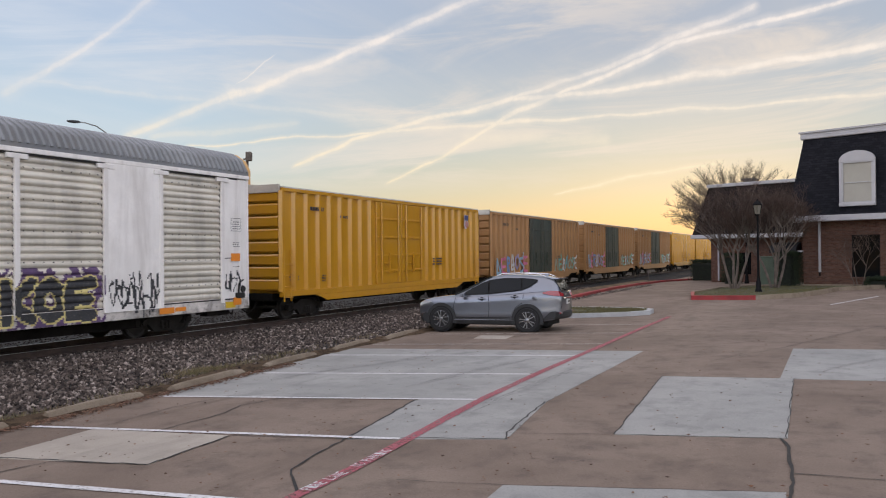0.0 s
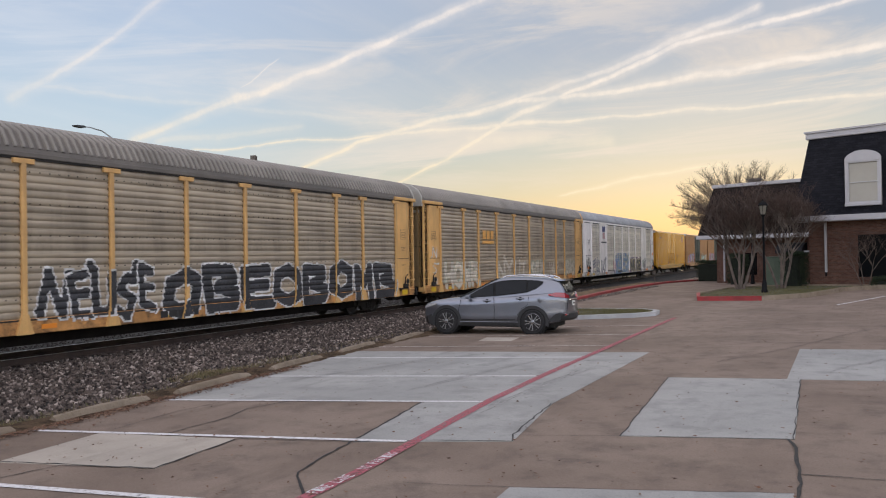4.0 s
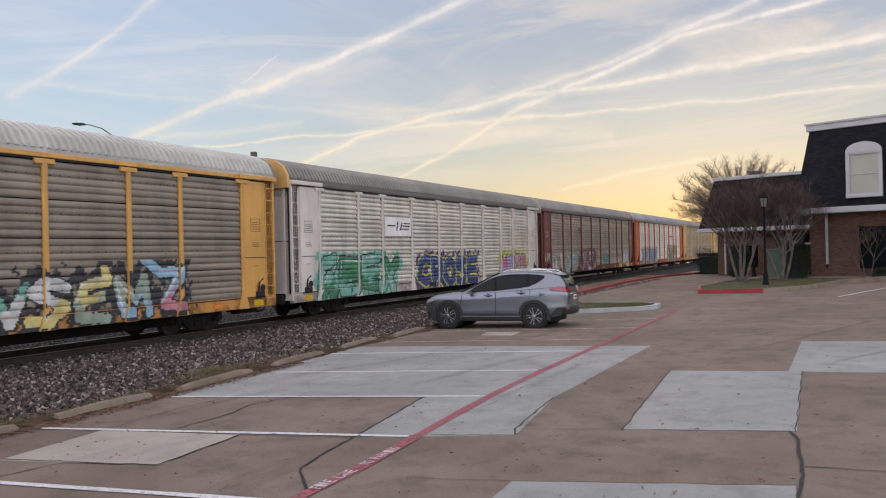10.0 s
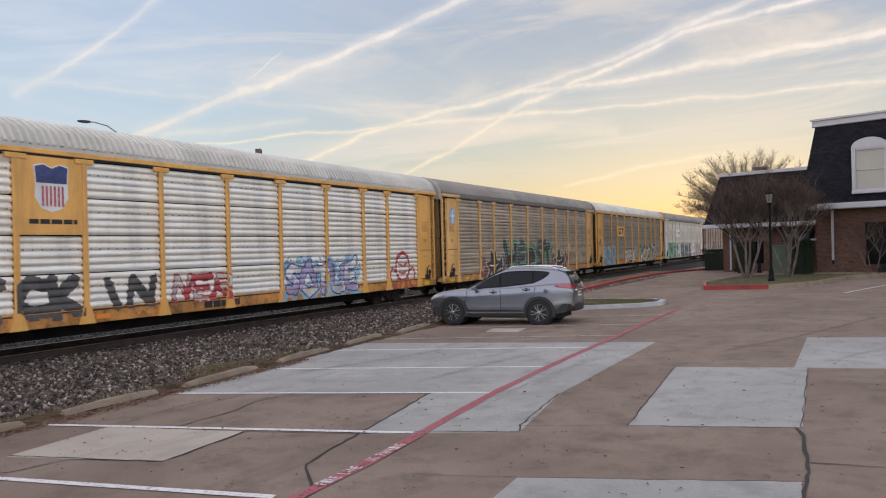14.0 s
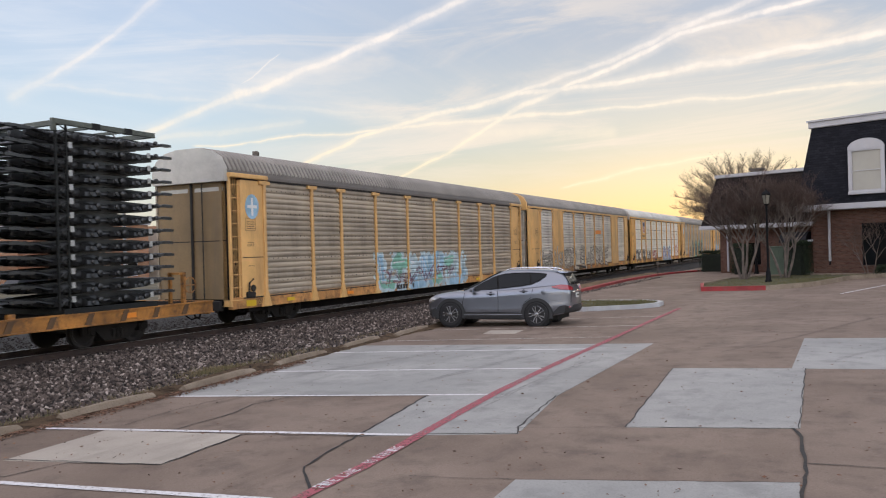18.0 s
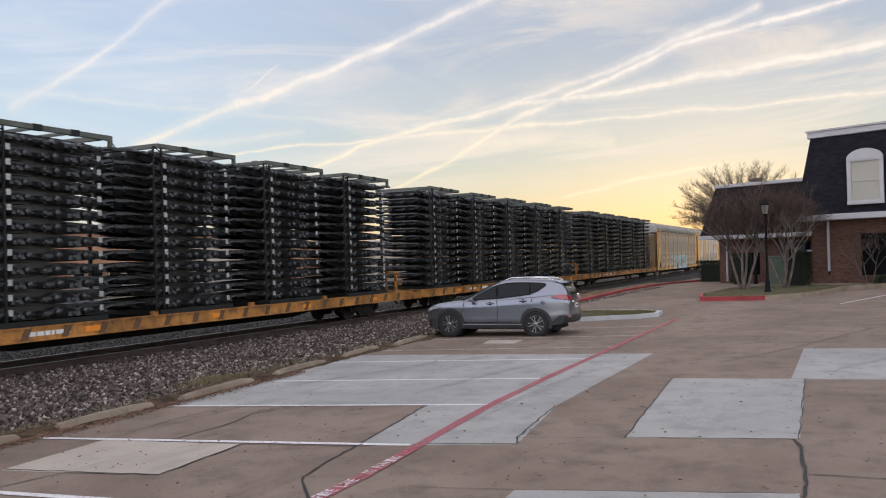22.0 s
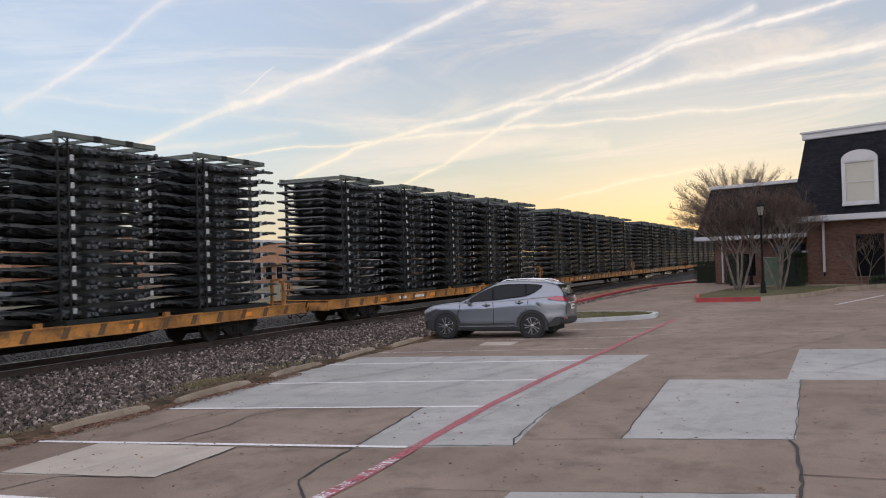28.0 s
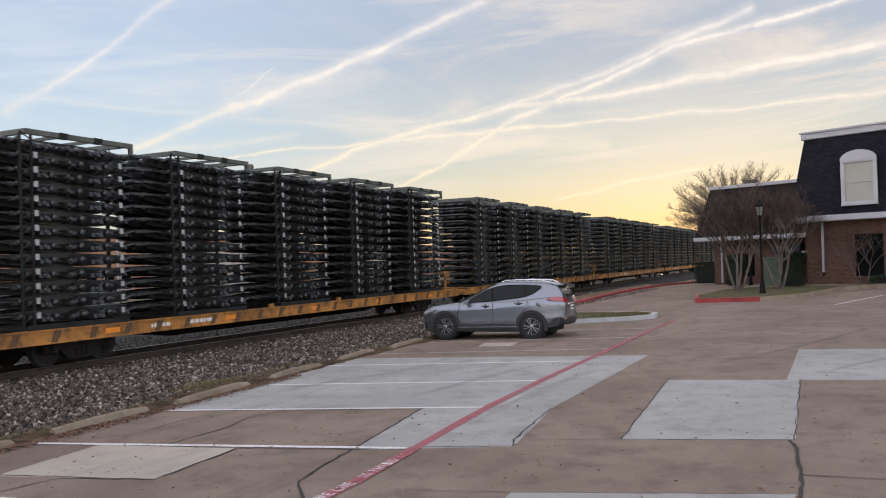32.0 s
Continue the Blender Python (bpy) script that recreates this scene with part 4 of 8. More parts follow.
def glyph_mesh(word, x0, x1, z0, z1, offset, rng, y, wobble=0.12):
    """Readable painted letters as flat solids, each letter set on its own."""
    m = Mesh()
    n = len(word)
    w = (x1 - x0) / n
    for k, ch in enumerate(word):
        cu = bpy.data.curves.new("letter", "FONT")
        cu.body, cu.offset, cu.resolution_u = ch, 0.0, 3
        ob = bpy.data.objects.new("letter", cu)
        me = bpy.data.meshes.new_from_object(ob)
        pts = [v.co.copy() for v in me.vertices]
        lo = [min(p[a] for p in pts) for a in (0, 1)]
        hi = [max(p[a] for p in pts) for a in (0, 1)]
        cx, dz, tilt, grow = x0 + (k + 0.5) * w, rng.uniform(-1, 1) * wobble * 0.3 * (z1 - z0), rng.uniform(-1, 1) * wobble, 1 + rng.uniform(-0.5, 1) * wobble
        s = len(m.v)
        for v in me.vertices:
            a = ((v.co.x - lo[0]) / max(hi[0] - lo[0], 0.05) - 0.5) * w * 0.98 * grow
            b = ((v.co.y - lo[1]) / max(hi[1] - lo[1], 0.05) - 0.5) * (z1 - z0)
            m.v.append((cx + a + tilt * b + rng.uniform(-1, 1) * 0.01, y, (z0 + z1) / 2 + b + dz))
        m.f += [tuple(s + i for i in p.vertices) for p in me.polygons]
        bpy.data.objects.remove(ob)
        bpy.data.meshes.remove(me)
        bpy.data.curves.remove(cu)
    return m


def blob(cx, cz, rx, rz, rng, n=14, jag=0.22):
    """A sprayed patch with an uneven, rounded outline."""
    a0 = rng.uniform(0, 6.28)
    r = [1 + rng.uniform(-jag, jag) for _ in range(n)]
    return [(cx + rx * r[k] * math.cos(a0 + 2 * math.pi * k / n), cz + rz * r[k] * math.sin(a0 + 2 * math.pi * k / n)) for k in range(n)]


def stroke(pts, w):
    """A painted stroke along a polyline as quads."""
    out = []
    for (x0, z0), (x1, z1) in zip(pts, pts[1:]):
        L = max(math.hypot(x1 - x0, z1 - z0), 1e-4)
        nx, nz, ex, ez = -(z1 - z0) / L * w / 2, (x1 - x0) / L * w / 2, (x1 - x0) / L * w / 3, (z1 - z0) / L * w / 3
        out.append([(x0 + nx - ex, z0 + nz - ez), (x0 - nx - ex, z0 - nz - ez), (x1 - nx + ex, z1 - nz + ez), (x1 + nx + ex, z1 + nz + ez)])
    return out


def curve_through(pts, k=4):
    """A smooth curve through the points."""
    out = []
    for i in range(len(pts) - 1):
        a, b, c, d = pts[max(i - 1, 0)], pts[i], pts[i + 1], pts[min(i + 2, len(pts) - 1)]
        for q in range(k):
            t = q / k
            out.append(tuple(0.5 * (2 * b[n] + (c[n] - a[n]) * t + (2 * a[n] - 5 * b[n] + 4 * c[n] - d[n]) * t * t + (3 * b[n] - a[n] - 3 * c[n] + d[n]) * t ** 3) for n in (0, 1)))
    return out + [pts[-1]]


def fat(pts, w):
    """A thick stroke with round joints."""
    return stroke(pts, w) + [[(x + w / 2 * math.cos(a), z + w / 2 * math.sin(a)) for a in (math.pi * k / 5 for k in range(10))] for x, z in pts]


def flat_mesh(polys, y):
    m = Mesh()
    for k, p in enumerate(polys):
        m.f.append(tuple(m.ring([(x, y - 0.006 * k / len(polys), z) for x, z in p])))
    return m


def spray(name, color):
    return spray_paint("spray_" + name, color)


# letter skeletons in a unit box, as angular strokes
LETTERS = {
    "A": ["00 .4,1 .6,1 1,0", ".2,.38 .8,.38"], "B": ["00 01 .8,.95 .9,.72 .35,.52 1,.3 .85,.02 00"], "C": ["1,.85 .55,1 .05,.75 0,.25 .5,0 1,.12"],
    "D": ["00 01 .65,.95 1,.5 .65,.05 00"], "E": ["1,1 .05,.95 0,.5 .85,.52", "0,.5 .05,.04 1,0"], "F": ["1,1 .05,.95 0,0", "0,.5 .8,.55"], "H": ["0,1 .05,0", "1,1 .95,0", "0,.5 1,.55"], "I": [".3,1 .7,0"],
    "K": ["0,1 .05,0", "1,1 .1,.5 1,0"], "L": ["0,1 0,.05 1,0"], "M": ["00 .05,1 .5,.4 .95,1 1,0"], "N": ["00 .05,1 .95,.02 1,1"], "O": [".5,1 .05,.8 0,.25 .5,0 1,.22 .95,.8 .5,1"],
    "P": ["00 .05,1 .9,.95 1,.65 .1,.45"], "R": ["00 .05,1 .9,.92 .9,.6 .15,.48 1,0"], "S": ["1,.9 .4,1 .05,.72 .95,.38 .6,0 0,.1"], "T": ["0,.95 1,1", ".5,1 .45,0"],
    "U": ["0,1 .08,.1 .5,0 .95,.12 1,1"], "V": ["0,1 .5,0 1,1"], "W": ["0,1 .2,0 .5,.65 .8,0 1,1"], "Y": ["0,1 .5,.5 1,1", ".5,.5 .45,0"], "Z": ["0,.95 1,1 .05,.08 1,0"], "X": ["0,1 1,0", "1,1 0,0"],
}


def letter_strokes(ch):
    out = []
    for line in LETTERS[ch]:
        pts = []
        for w in line.split():
            a, b = w.split(",") if "," in w else (w[0], w[1])
            pts.append((float(a), float(b)))
        out.append(pts)
    return out


class Canvas:
    """A stretch of car side, cut into fine cells that lie on the ribs, posts and sill; sprayed layer by layer."""

    def __init__(self, car, x0, x1, z0, z1, tiers=False, smooth=False):
        self.car, self.tiers, self.smooth, self.deep = car, tiers, smooth, RIB_DEPTH[car.name]
        self.xs = np.arange(x0, x1, 0.045)
        zs = list(np.arange(max(z0, 0.67), min(z1, 1.03), 0.05)) + [1.03]
        tops = [1.03 + 0.975 * k for k in range(4)] if tiers else [1.03]
        high = 0.945 if tiers else 3.9
        ribs = max(1, round(high / 0.19))
        for t in tops:
            for i in range(ribs):
                zs += [t + (i + f) * high / ribs for f, _ in WAVE]
            zs.append(t + high)
        self.zs = np.array([z for z in zs if z <= z1 + 0.02])
        self.tops, self.high, self.ribs = tops, high, ribs
        self.x, self.z = np.meshgrid((self.xs[:-1] + self.xs[1:]) / 2, (self.zs[:-1] + self.zs[1:]) / 2)
        self.ink = np.full(self.x.shape, -1)
        self.inks = []
        p = abs(x0 * 3.1 + z1 * 1.7)
        self.rough = 0.22 * (np.sin(4.1 * self.x + 5.3 * self.z + p) + np.sin(9.7 * self.x - 6.9 * self.z + 2 * p) + 0.6 * np.sin(17.0 * self.x + 13.0 * self.z) + 0.4 * np.sin(31.0 * self.x - 27.0 * self.z + p))

    def put(self, mask, color):
        if color not in self.inks:
            self.inks.append(color)
        self.ink[mask] = self.inks.index(color)
        return mask

    def near(self, lines, width, fuzz=0.0):
        """Cells within half a width of any of the polylines."""
        d = np.full(self.x.shape, 99.0)
        for pts in lines:
            for (xa, za), (xb, zb) in zip(pts, pts[1:]):
                L = max((xb - xa) ** 2 + (zb - za) ** 2, 1e-6)
                f = np.clip(((self.x - xa) * (xb - xa) + (self.z - za) * (zb - za)) / L, 0, 1)
                # square-ended strokes read as angular letters
                dx, dz = np.abs(self.x - xa - f * (xb - xa)), np.abs(self.z - za - f * (zb - za))
                d = np.minimum(d, 0.55 * np.hypot(dx, dz) + 0.45 * np.maximum(dx, dz))
        return d + fuzz * self.rough < width / 2

    def inside(self, poly):
        hit = np.zeros(self.x.shape, bool)
        for (xa, za), (xb, zb) in zip(poly, poly[1:] + poly[:1]):
            if za != zb:
                hit ^= ((za > self.z) != (zb > self.z)) & (self.x < (xb - xa) * (self.z - za) / (zb - za) + xa)
        return hit

    def depth(self, kind, x, z):
        if kind == 1:
            return -1.676
        if kind == 2:
            return -1.643
        if z < 1.03 - 1e-6:
            return -1.619
        for t in self.tops:
            if t - 1e-6 <= z <= t + self.high + 1e-6:
                f = ((z - t) / (self.high / self.ribs)) % 1.0
                f = 0.0 if f > 0.9999 else f
                prof = WAVE + ((1.0, 1.0),)
                for (fa, da), (fb, db) in zip(prof, prof[1:]):
                    if fa <= f + 1e-6 and f <= fb + 1e-6:
                        return -1.589 + self.deep * (da + (db - da) * (f - fa) / (fb - fa))
        return -1.589

    def kind(self, x, z):
        """1 on a post or its foot, 2 on a flat sheet, 0 on ribs or sill."""
        ps = POSTS_SMOOTH if self.smooth else POSTS
        if self.smooth and (ps[1] - 0.05 < x < ps[2] + 0.05 or ps[7] - 0.05 < x < ps[8] + 0.05) and z > 0.9:
            return 2
        if x < ps[0] - 0.05 or x > ps[-1] + 0.05:
            return 3
        for p in ps:
            half = 0.075 if self.smooth or z > 1.16 else 0.24 - 0.33 * max(0.0, z - 0.66)
            if abs(x - p) < half and z > (0.9 if self.smooth else 0.66):
                return 1
        return 0

    def build(self, label):
        meshes = [Mesh() for _ in self.inks]
        ny, nx = self.ink.shape
        for j in range(ny):
            za, zb = float(self.zs[j]), float(self.zs[j + 1])
            zm = (za + zb) / 2
            row = self.ink[j]
            if not (row >= 0).any():
                continue
            kinds = [self.kind(float(x), zm) for x in self.x[j]]
            i = 0
            while i < nx:
                c = row[i]
                if c < 0:
                    i += 1
                    continue
                k = i
                while k + 1 < nx and row[k + 1] == c and kinds[k + 1] == kinds[i]:
                    k += 1
                kd = kinds[i]
                if kd == 3:
                    ya = yb = -1.607
                elif kd == 0:
                    ya, yb = self.depth(0, 0, za if za >= 1.03 or zm < 1.03 else 1.03), self.depth(0, 0, zb - (1e-4 if zm < 1.03 else 0))
                else:
                    ya = yb = self.depth(kd, 0, zm)
                if zm < 1.03 and kd == 0:
                    ya = yb = -1.619
                xa, xb = float(self.xs[i]), float(self.xs[k + 1])
                m = meshes[c]
                m.f.append(tuple(m.ring([(xa, ya, za), (xb, ya, za), (xb, yb, zb), (xa, yb, zb)])))
                i = k + 1
        top = None
        for m, color in zip(meshes, self.inks):
            if m.f:
                if top is None:
                    top = part("graffiti", m, G[color], self.car, label, smooth=0)
                else:
                    part("paint_fill", m, G[color], top, smooth=0)
        return top


def lettering(word, x0, x1, z0, z1, rng, wild=0.12):
    """The strokes of a word, letter by letter, leaning and crowding one another."""
    cell = (x1 - x0) / len(word)
    out = []
    for k, ch in enumerate(word):
        lean, dz, grow = rng.uniform(-wild, wild), rng.uniform(-wild, wild) * 0.4, 1 + rng.uniform(-wild, wild)
        strokes = []
        for pts in letter_strokes(ch):
            strokes.append([(x0 + cell * (k + 0.5) + ((a - 0.5) * 0.74 * grow + lean * (b - 0.5) + rng.uniform(-1, 1) * wild * 0.25) * cell, z0 + (0.12 + 0.76 * b + dz + rng.uniform(-1, 1) * wild * 0.2) * (z1 - z0)) for a, b in pts])
        if wild > 0.15:
            # a barb off one end
            xa, za = strokes[0][0]
            strokes.append([(xa, za), (xa + rng.uniform(-0.5, 0.5) * cell, za + rng.uniform(-0.1, 0.35) * (z1 - z0) * (1 if za > (z0 + z1) / 2 else -0.3))])
        out.append(strokes)
    return out


def piece(car, word, x0, x1, z0, z1, fills, line, halo=None, shine=None, fat_f=0.27, edge=0.09, wild=0.14, seed=1, label="", drips=0, **surface):
    """A painted piece: cloud behind, outlined letters filled with changing colours, shine lines, drips."""
    rng = random.Random(seed)
    cv = Canvas(car, x0 - 0.5, x1 + 0.5, z0 - 0.25, z1 + 0.3, **surface)
    letters = lettering(word, x0, x1, z0, z1, rng, wild)
    w = min(fat_f * (z1 - z0), 0.46 * (x1 - x0) / len(word))
    every = [p for strokes in letters for p in strokes]
    if halo:
        cv.put(cv.near(every, w + 0.42, 0.55), halo)
    for k, strokes in enumerate(letters):
        if line:
            cv.put(cv.near(strokes, w + 2 * edge, 0.05), line)
        body = cv.near(strokes, w, 0.04)
        cv.put(body, fills[k % len(fills)])
        if len(fills) > 1:
            low = cv.z + 0.5 * cv.rough + 0.12 * np.sin(cv.x * 5 + seed) < z0 + (z1 - z0) * rng.uniform(0.32, 0.5)
            cv.put(body & low, fills[(k + 1) % len(fills)])
    if shine:
        for strokes in letters:
            p = strokes[0][:3]
            cv.put(cv.near([[(x - w * 0.18, z + w * 0.2) for x, z in p]], 0.055), shine)
    for _ in range(drips):
        x = rng.uniform(x0, x1)
        z = rng.uniform(z0 + 0.1, (z0 + z1) / 2)
        cv.put(cv.near([[(x, z), (x + 0.01, z - rng.uniform(0.2, 0.6))]], 0.05), line or fills[0])
    return cv.build(label)


def scrawl(car, x0, x1, z0, z1, color, n, seed, width=0.07, label="", **surface):
    """Quick sprayed tag lines that loop over one another."""
    rng = random.Random(seed)
    cv = Canvas(car, x0 - 0.3, x1 + 0.3, z0 - 0.2, z1 + 0.2, **surface)
    cell = (x1 - x0) / n
    for k in range(n):
        pts = [(x0 + cell * (k + 0.5) + rng.uniform(-0.75, 0.75) * cell, z0 + (z1 - z0) * rng.random()) for _ in range(6)]
        cv.put(cv.near([curve_through(pts, 4)], width, 0.03), color if isinstance(color, str) else color[k % len(color)])
    return cv.build(label)


def autorack(x0, paint, sheet, roof, label, smooth_sides=False, tiers=False, endmat=None, endtop=None, face=None, seed=1):
    """An enclosed car carrier, sides of ribbed sheets between posts, arched ribbed roof."""
    rng = random.Random(seed)
    car = thing("autorack_car", label, "rail car", group="cars of the train")
    deep = RIB_DEPTH[car.name] = 0.048 if sheet in (M_steel, M_bright) else 0.03
    half = 13.58
    part("underframe", shared("rack_under", lambda: Mesh().box(-half, half, -1.25, 1.25, 0.80, 1.0).box(-9.2, 9.2, -1.05, 1.05, 0.34, 0.8)), M_under, car)
    sill = Mesh()
    sill.box(-half + 0.05, half - 0.05, -1.60, -1.42, 0.66, 1.04, c=0.015)
    sill.box(-half + 0.05, half - 0.05, 1.42, 1.60, 0.66, 1.04)
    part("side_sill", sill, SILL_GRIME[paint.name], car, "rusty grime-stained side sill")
    part("eave_beam", shared("eave_beam", lambda: Mesh().box(-half, half, -1.625, -1.50, 4.985, 5.11, c=0.012)), paint if tiers or smooth_sides else roof, car)
    # near-black strips stand in for shade in the eave gap and sill slot
    part("eave_gap", shared("eave_gap", lambda: Mesh().box(-half + 0.6, half - 0.6, -1.60, -1.52, 4.93, 4.985)), M_nearblack, car)
    part("sill_slot", shared("sill_slot", lambda: Mesh().box(-half + 0.6, half - 0.6, -1.606, -1.5, 0.985, 1.025)), M_nearblack, car)
    for k in range(6):
        part("reflector", shared("sill_reflector", lambda: Mesh().box(-0.22, 0.22, -1.618, -1.60, 0.76, 0.88)), M_tago if k % 2 else M_tag, car, at=(-10.6 + 4.2 * k + rng.uniform(-0.4, 0.4), 0, 0))
    part("far_wall", shared("far_wall", lambda: Mesh().box(-half, half, 1.50, 1.58, 1.0, 5.1)), sheet, car)
    top = part("roof", shared("rack_roof", lambda: roof_mesh(half, False)), roof, car, "arched metal roof with pressed ribs coloured lighter to stand for light")
    tagged(part("roof_ribbing", shared("rack_roof_ribs", lambda: roof_ribs(half)), M_litribs[roof.name], top), kind="stuff")
    ps = POSTS_SMOOTH if smooth_sides else POSTS
    z0, z1 = 1.03, 4.93
    for i, (a, b) in enumerate(zip(ps, ps[1:])):
        w, c = round(b - a - 0.14, 3), (a + b) / 2
        if smooth_sides and i in (1, 7):
            part("side_sheet", shared(("side_sheet", w), lambda: Mesh().box(-(w + 0.14) / 2, (w + 0.14) / 2, -1.635, -1.52, 0.9, z1 + 0.05, c=0.01)), paint, car, at=(c, 0, 0))
            continue
        if tiers:
            for k in range(4):
                za, zb = z0 + k * 0.975, z0 + k * 0.975 + 0.945
                part("side_panel", shared(("side_panel", w, k, deep), lambda: wave_panel(w, za, zb, deep)), sheet, car, at=(c, 0, 0))
        else:
            part("side_panel", shared(("side_panel", w, deep), lambda: wave_panel(w, z0, z1, deep)), sheet, car, at=(c, 0, 0))
        part("rivet_strip", shared(("rivet_strip", w, tiers), lambda: rivet_rows(w, z0, z1, 4 if tiers else 5)), M_nearblack, car, at=(c, 0, 0), smooth=0)
    foot = not smooth_sides
    for x in ps:
        part("post", shared(("post", foot), lambda: post_mesh(0.66 if foot else 0.9, 4.95, foot)), paint, car, at=(x, 0, 0))
    part("inner_wall", shared("inner_wall", lambda: Mesh().box(-half, half, -1.5, -1.44, 0.98, 5.0)), M_under, car)
    # end bays beside the ladder
    lad = shared("rack_ladder", lambda: ladder_mesh(0.8, 4.9))
    for s in (-1, 1):
        edge = ps[-1] if s > 0 else -ps[0]
        xa, xb = sorted((s * (edge + 0.06), s * (half - 0.55)))
        part("end_sheet", Mesh().box(xa, xb, -1.60, -1.5, 0.75, 4.93, c=0.015), paint, car, "flat painted end panel")
        part("corner_recess", shared(("corner_recess", s), lambda: Mesh().box(*sorted((s * (half - 0.48), s * (half - 0.05))), -1.50, -1.2, 0.75, 5.0)), paint, car)
        part("corner_post", shared(("corner_post", s), lambda: Mesh().box(*sorted((s * (half - 0.10), s * (half - 0.02))), -1.60, -1.25, 0.75, 5.0, c=0.015)), paint, car)
        if smooth_sides:
            part("corner_sheet", shared(("corner_sheet", s), lambda: Mesh().box(*sorted((s * (half - 0.56), s * (half - 0.1))), -1.58, -1.4, 0.75, 4.95, c=0.02)), paint, car)
        if not smooth_sides:
            part("ladder", lad, paint, car, at=(s * (half - 0.27), -1.53, 0))
            part("hood", Mesh().box(*sorted((s * (edge - 0.15), s * (half + 0.02))), -1.70, -1.46, 4.98, 5.13, c=0.02), paint, car)
        door = part("end_door", shared(("end_door", s), lambda: Mesh().box(*sorted((s * (half - 0.12), s * (half - 0.02))), -1.5, -0.02, 0.95, 4.9, c=0.02).box(*sorted((s * (half - 0.12), s * (half - 0.02))), 0.02, 1.5, 0.95, 4.9, c=0.02).box(*sorted((s * (half - 0.05), s * (half + 0.015))), -1.3, -1.2, 1.0, 4.9)), endmat or paint, car, "tall end doors")
        part("end_cap", shared(("end_cap", s), lambda: Mesh().loft([[(x, y, z) for y, z in ((-1.55, 4.85), (-1.55, 5.3), (-1.36, 5.64), (-0.98, 5.88), (-0.45, 5.99), (0.45, 5.99), (0.98, 5.88), (1.36, 5.64), (1.55, 5.3), (1.55, 4.85))] for x in sorted((s * (half - 0.02), s * (half + 0.16)))])), endtop or M_roofl, car, "rounded end cap")
        part("door_split", shared(("door_split", s), lambda: Mesh().box(*sorted((s * (half - 0.03), s * (half + 0.04))), -0.06, 0.03, 0.95, 5.5, c=0.01).tube([(s * (half + 0.04), -0.5, 1.0), (s * (half + 0.04), -0.5, 4.8)], 0.02, 6)), M_nearblack, door)
        part("door_band", shared(("door_band", s), lambda: Mesh().box(*sorted((s * (half - 0.03), s * (half - 0.014))), -1.35, -0.15, 4.55, 4.68).box(*sorted((s * (half - 0.03), s * (half - 0.014))), 0.15, 1.35, 4.55, 4.68)), M_roofl, door)
        part("door_seam", shared(("door_hseam", s), lambda: Mesh().box(*sorted((s * (half - 0.03), s * (half - 0.014))), -1.48, 1.48, 2.9, 2.93)), M_nearblack, door)
        part("striker", shared(("striker", s), lambda: Mesh().box(*sorted((s * (half - 0.05), s * (half + 0.12))), -1.2, 1.2, 0.62, 0.95, c=0.02)), M_nearblack, car)
        add_truck(car, s * 10.2)
        add_coupler(car, s * half, s)
        part("brake_rigging", Mesh().box(*sorted((s * 11.6, s * 12.6)), -1.5, -1.2, 0.5, 0.8, c=0.03).tube([(s * 11.3, -1.3, 0.6), (s * 12.9, -1.3, 0.55)], 0.03), M_under, car)
        part("reflector", decal_mesh([[(s * 12.6 - 0.25, 0.72), (s * 12.6 + 0.25, 0.72), (s * 12.6 + 0.25, 0.92), (s * 12.6 - 0.25, 0.92)]], -1.606), M_tag, car, "yellow reflective tag")
        xe = s * (edge + 0.72)
        small = []
        for za, zb, n in ((3.3, 3.6, 4), (2.72, 2.9, 3), (2.05, 2.12, 1)):
            small += bars(xe - 0.2, xe + 0.16, za, zb, n, rng, 0.62)
        small += stroke([(xe - 0.27, 3.24), (xe + 0.22, 3.24), (xe + 0.22, 3.66), (xe - 0.27, 3.66), (xe - 0.27, 3.24)], 0.012)
        part("stencil", decal_mesh(small, -1.604), M_black if face != "dark" else M_wpaint, car, "small stencilled data lettering")
        part("panel_seam", Mesh().box(*sorted((s * (edge + 0.1), s * (half - 0.6))), -1.606, -1.59, 2.335, 2.36), M_nearblack, car)
        part("winch", shared("rack_winch", lambda: Mesh().box(-0.2, 0.2, -1.68, -1.6, 1.02, 1.2, c=0.02).lathe([(0.11, -1.74), (0.12, -1.70), (0.04, -1.66)], "Y", (0.05, 0, 1.32), 12).tube([(-0.12, -1.66, 1.1), (-0.1, -1.68, 1.5), (0.1, -1.68, 1.62)], 0.03, 6)), M_nearblack, car, "grease-blackened winch", at=(s * (edge + 0.85), 0, 0))
    part("stencil", decal_mesh(bars(-2.6, -0.9, 0.74, 0.96, 1, rng, 0.1), -1.616), M_black if face != "dark" else M_wpaint, car, "stencilled car number")
    MOVERS.append((car, x0, RAIL_Z))
    return car


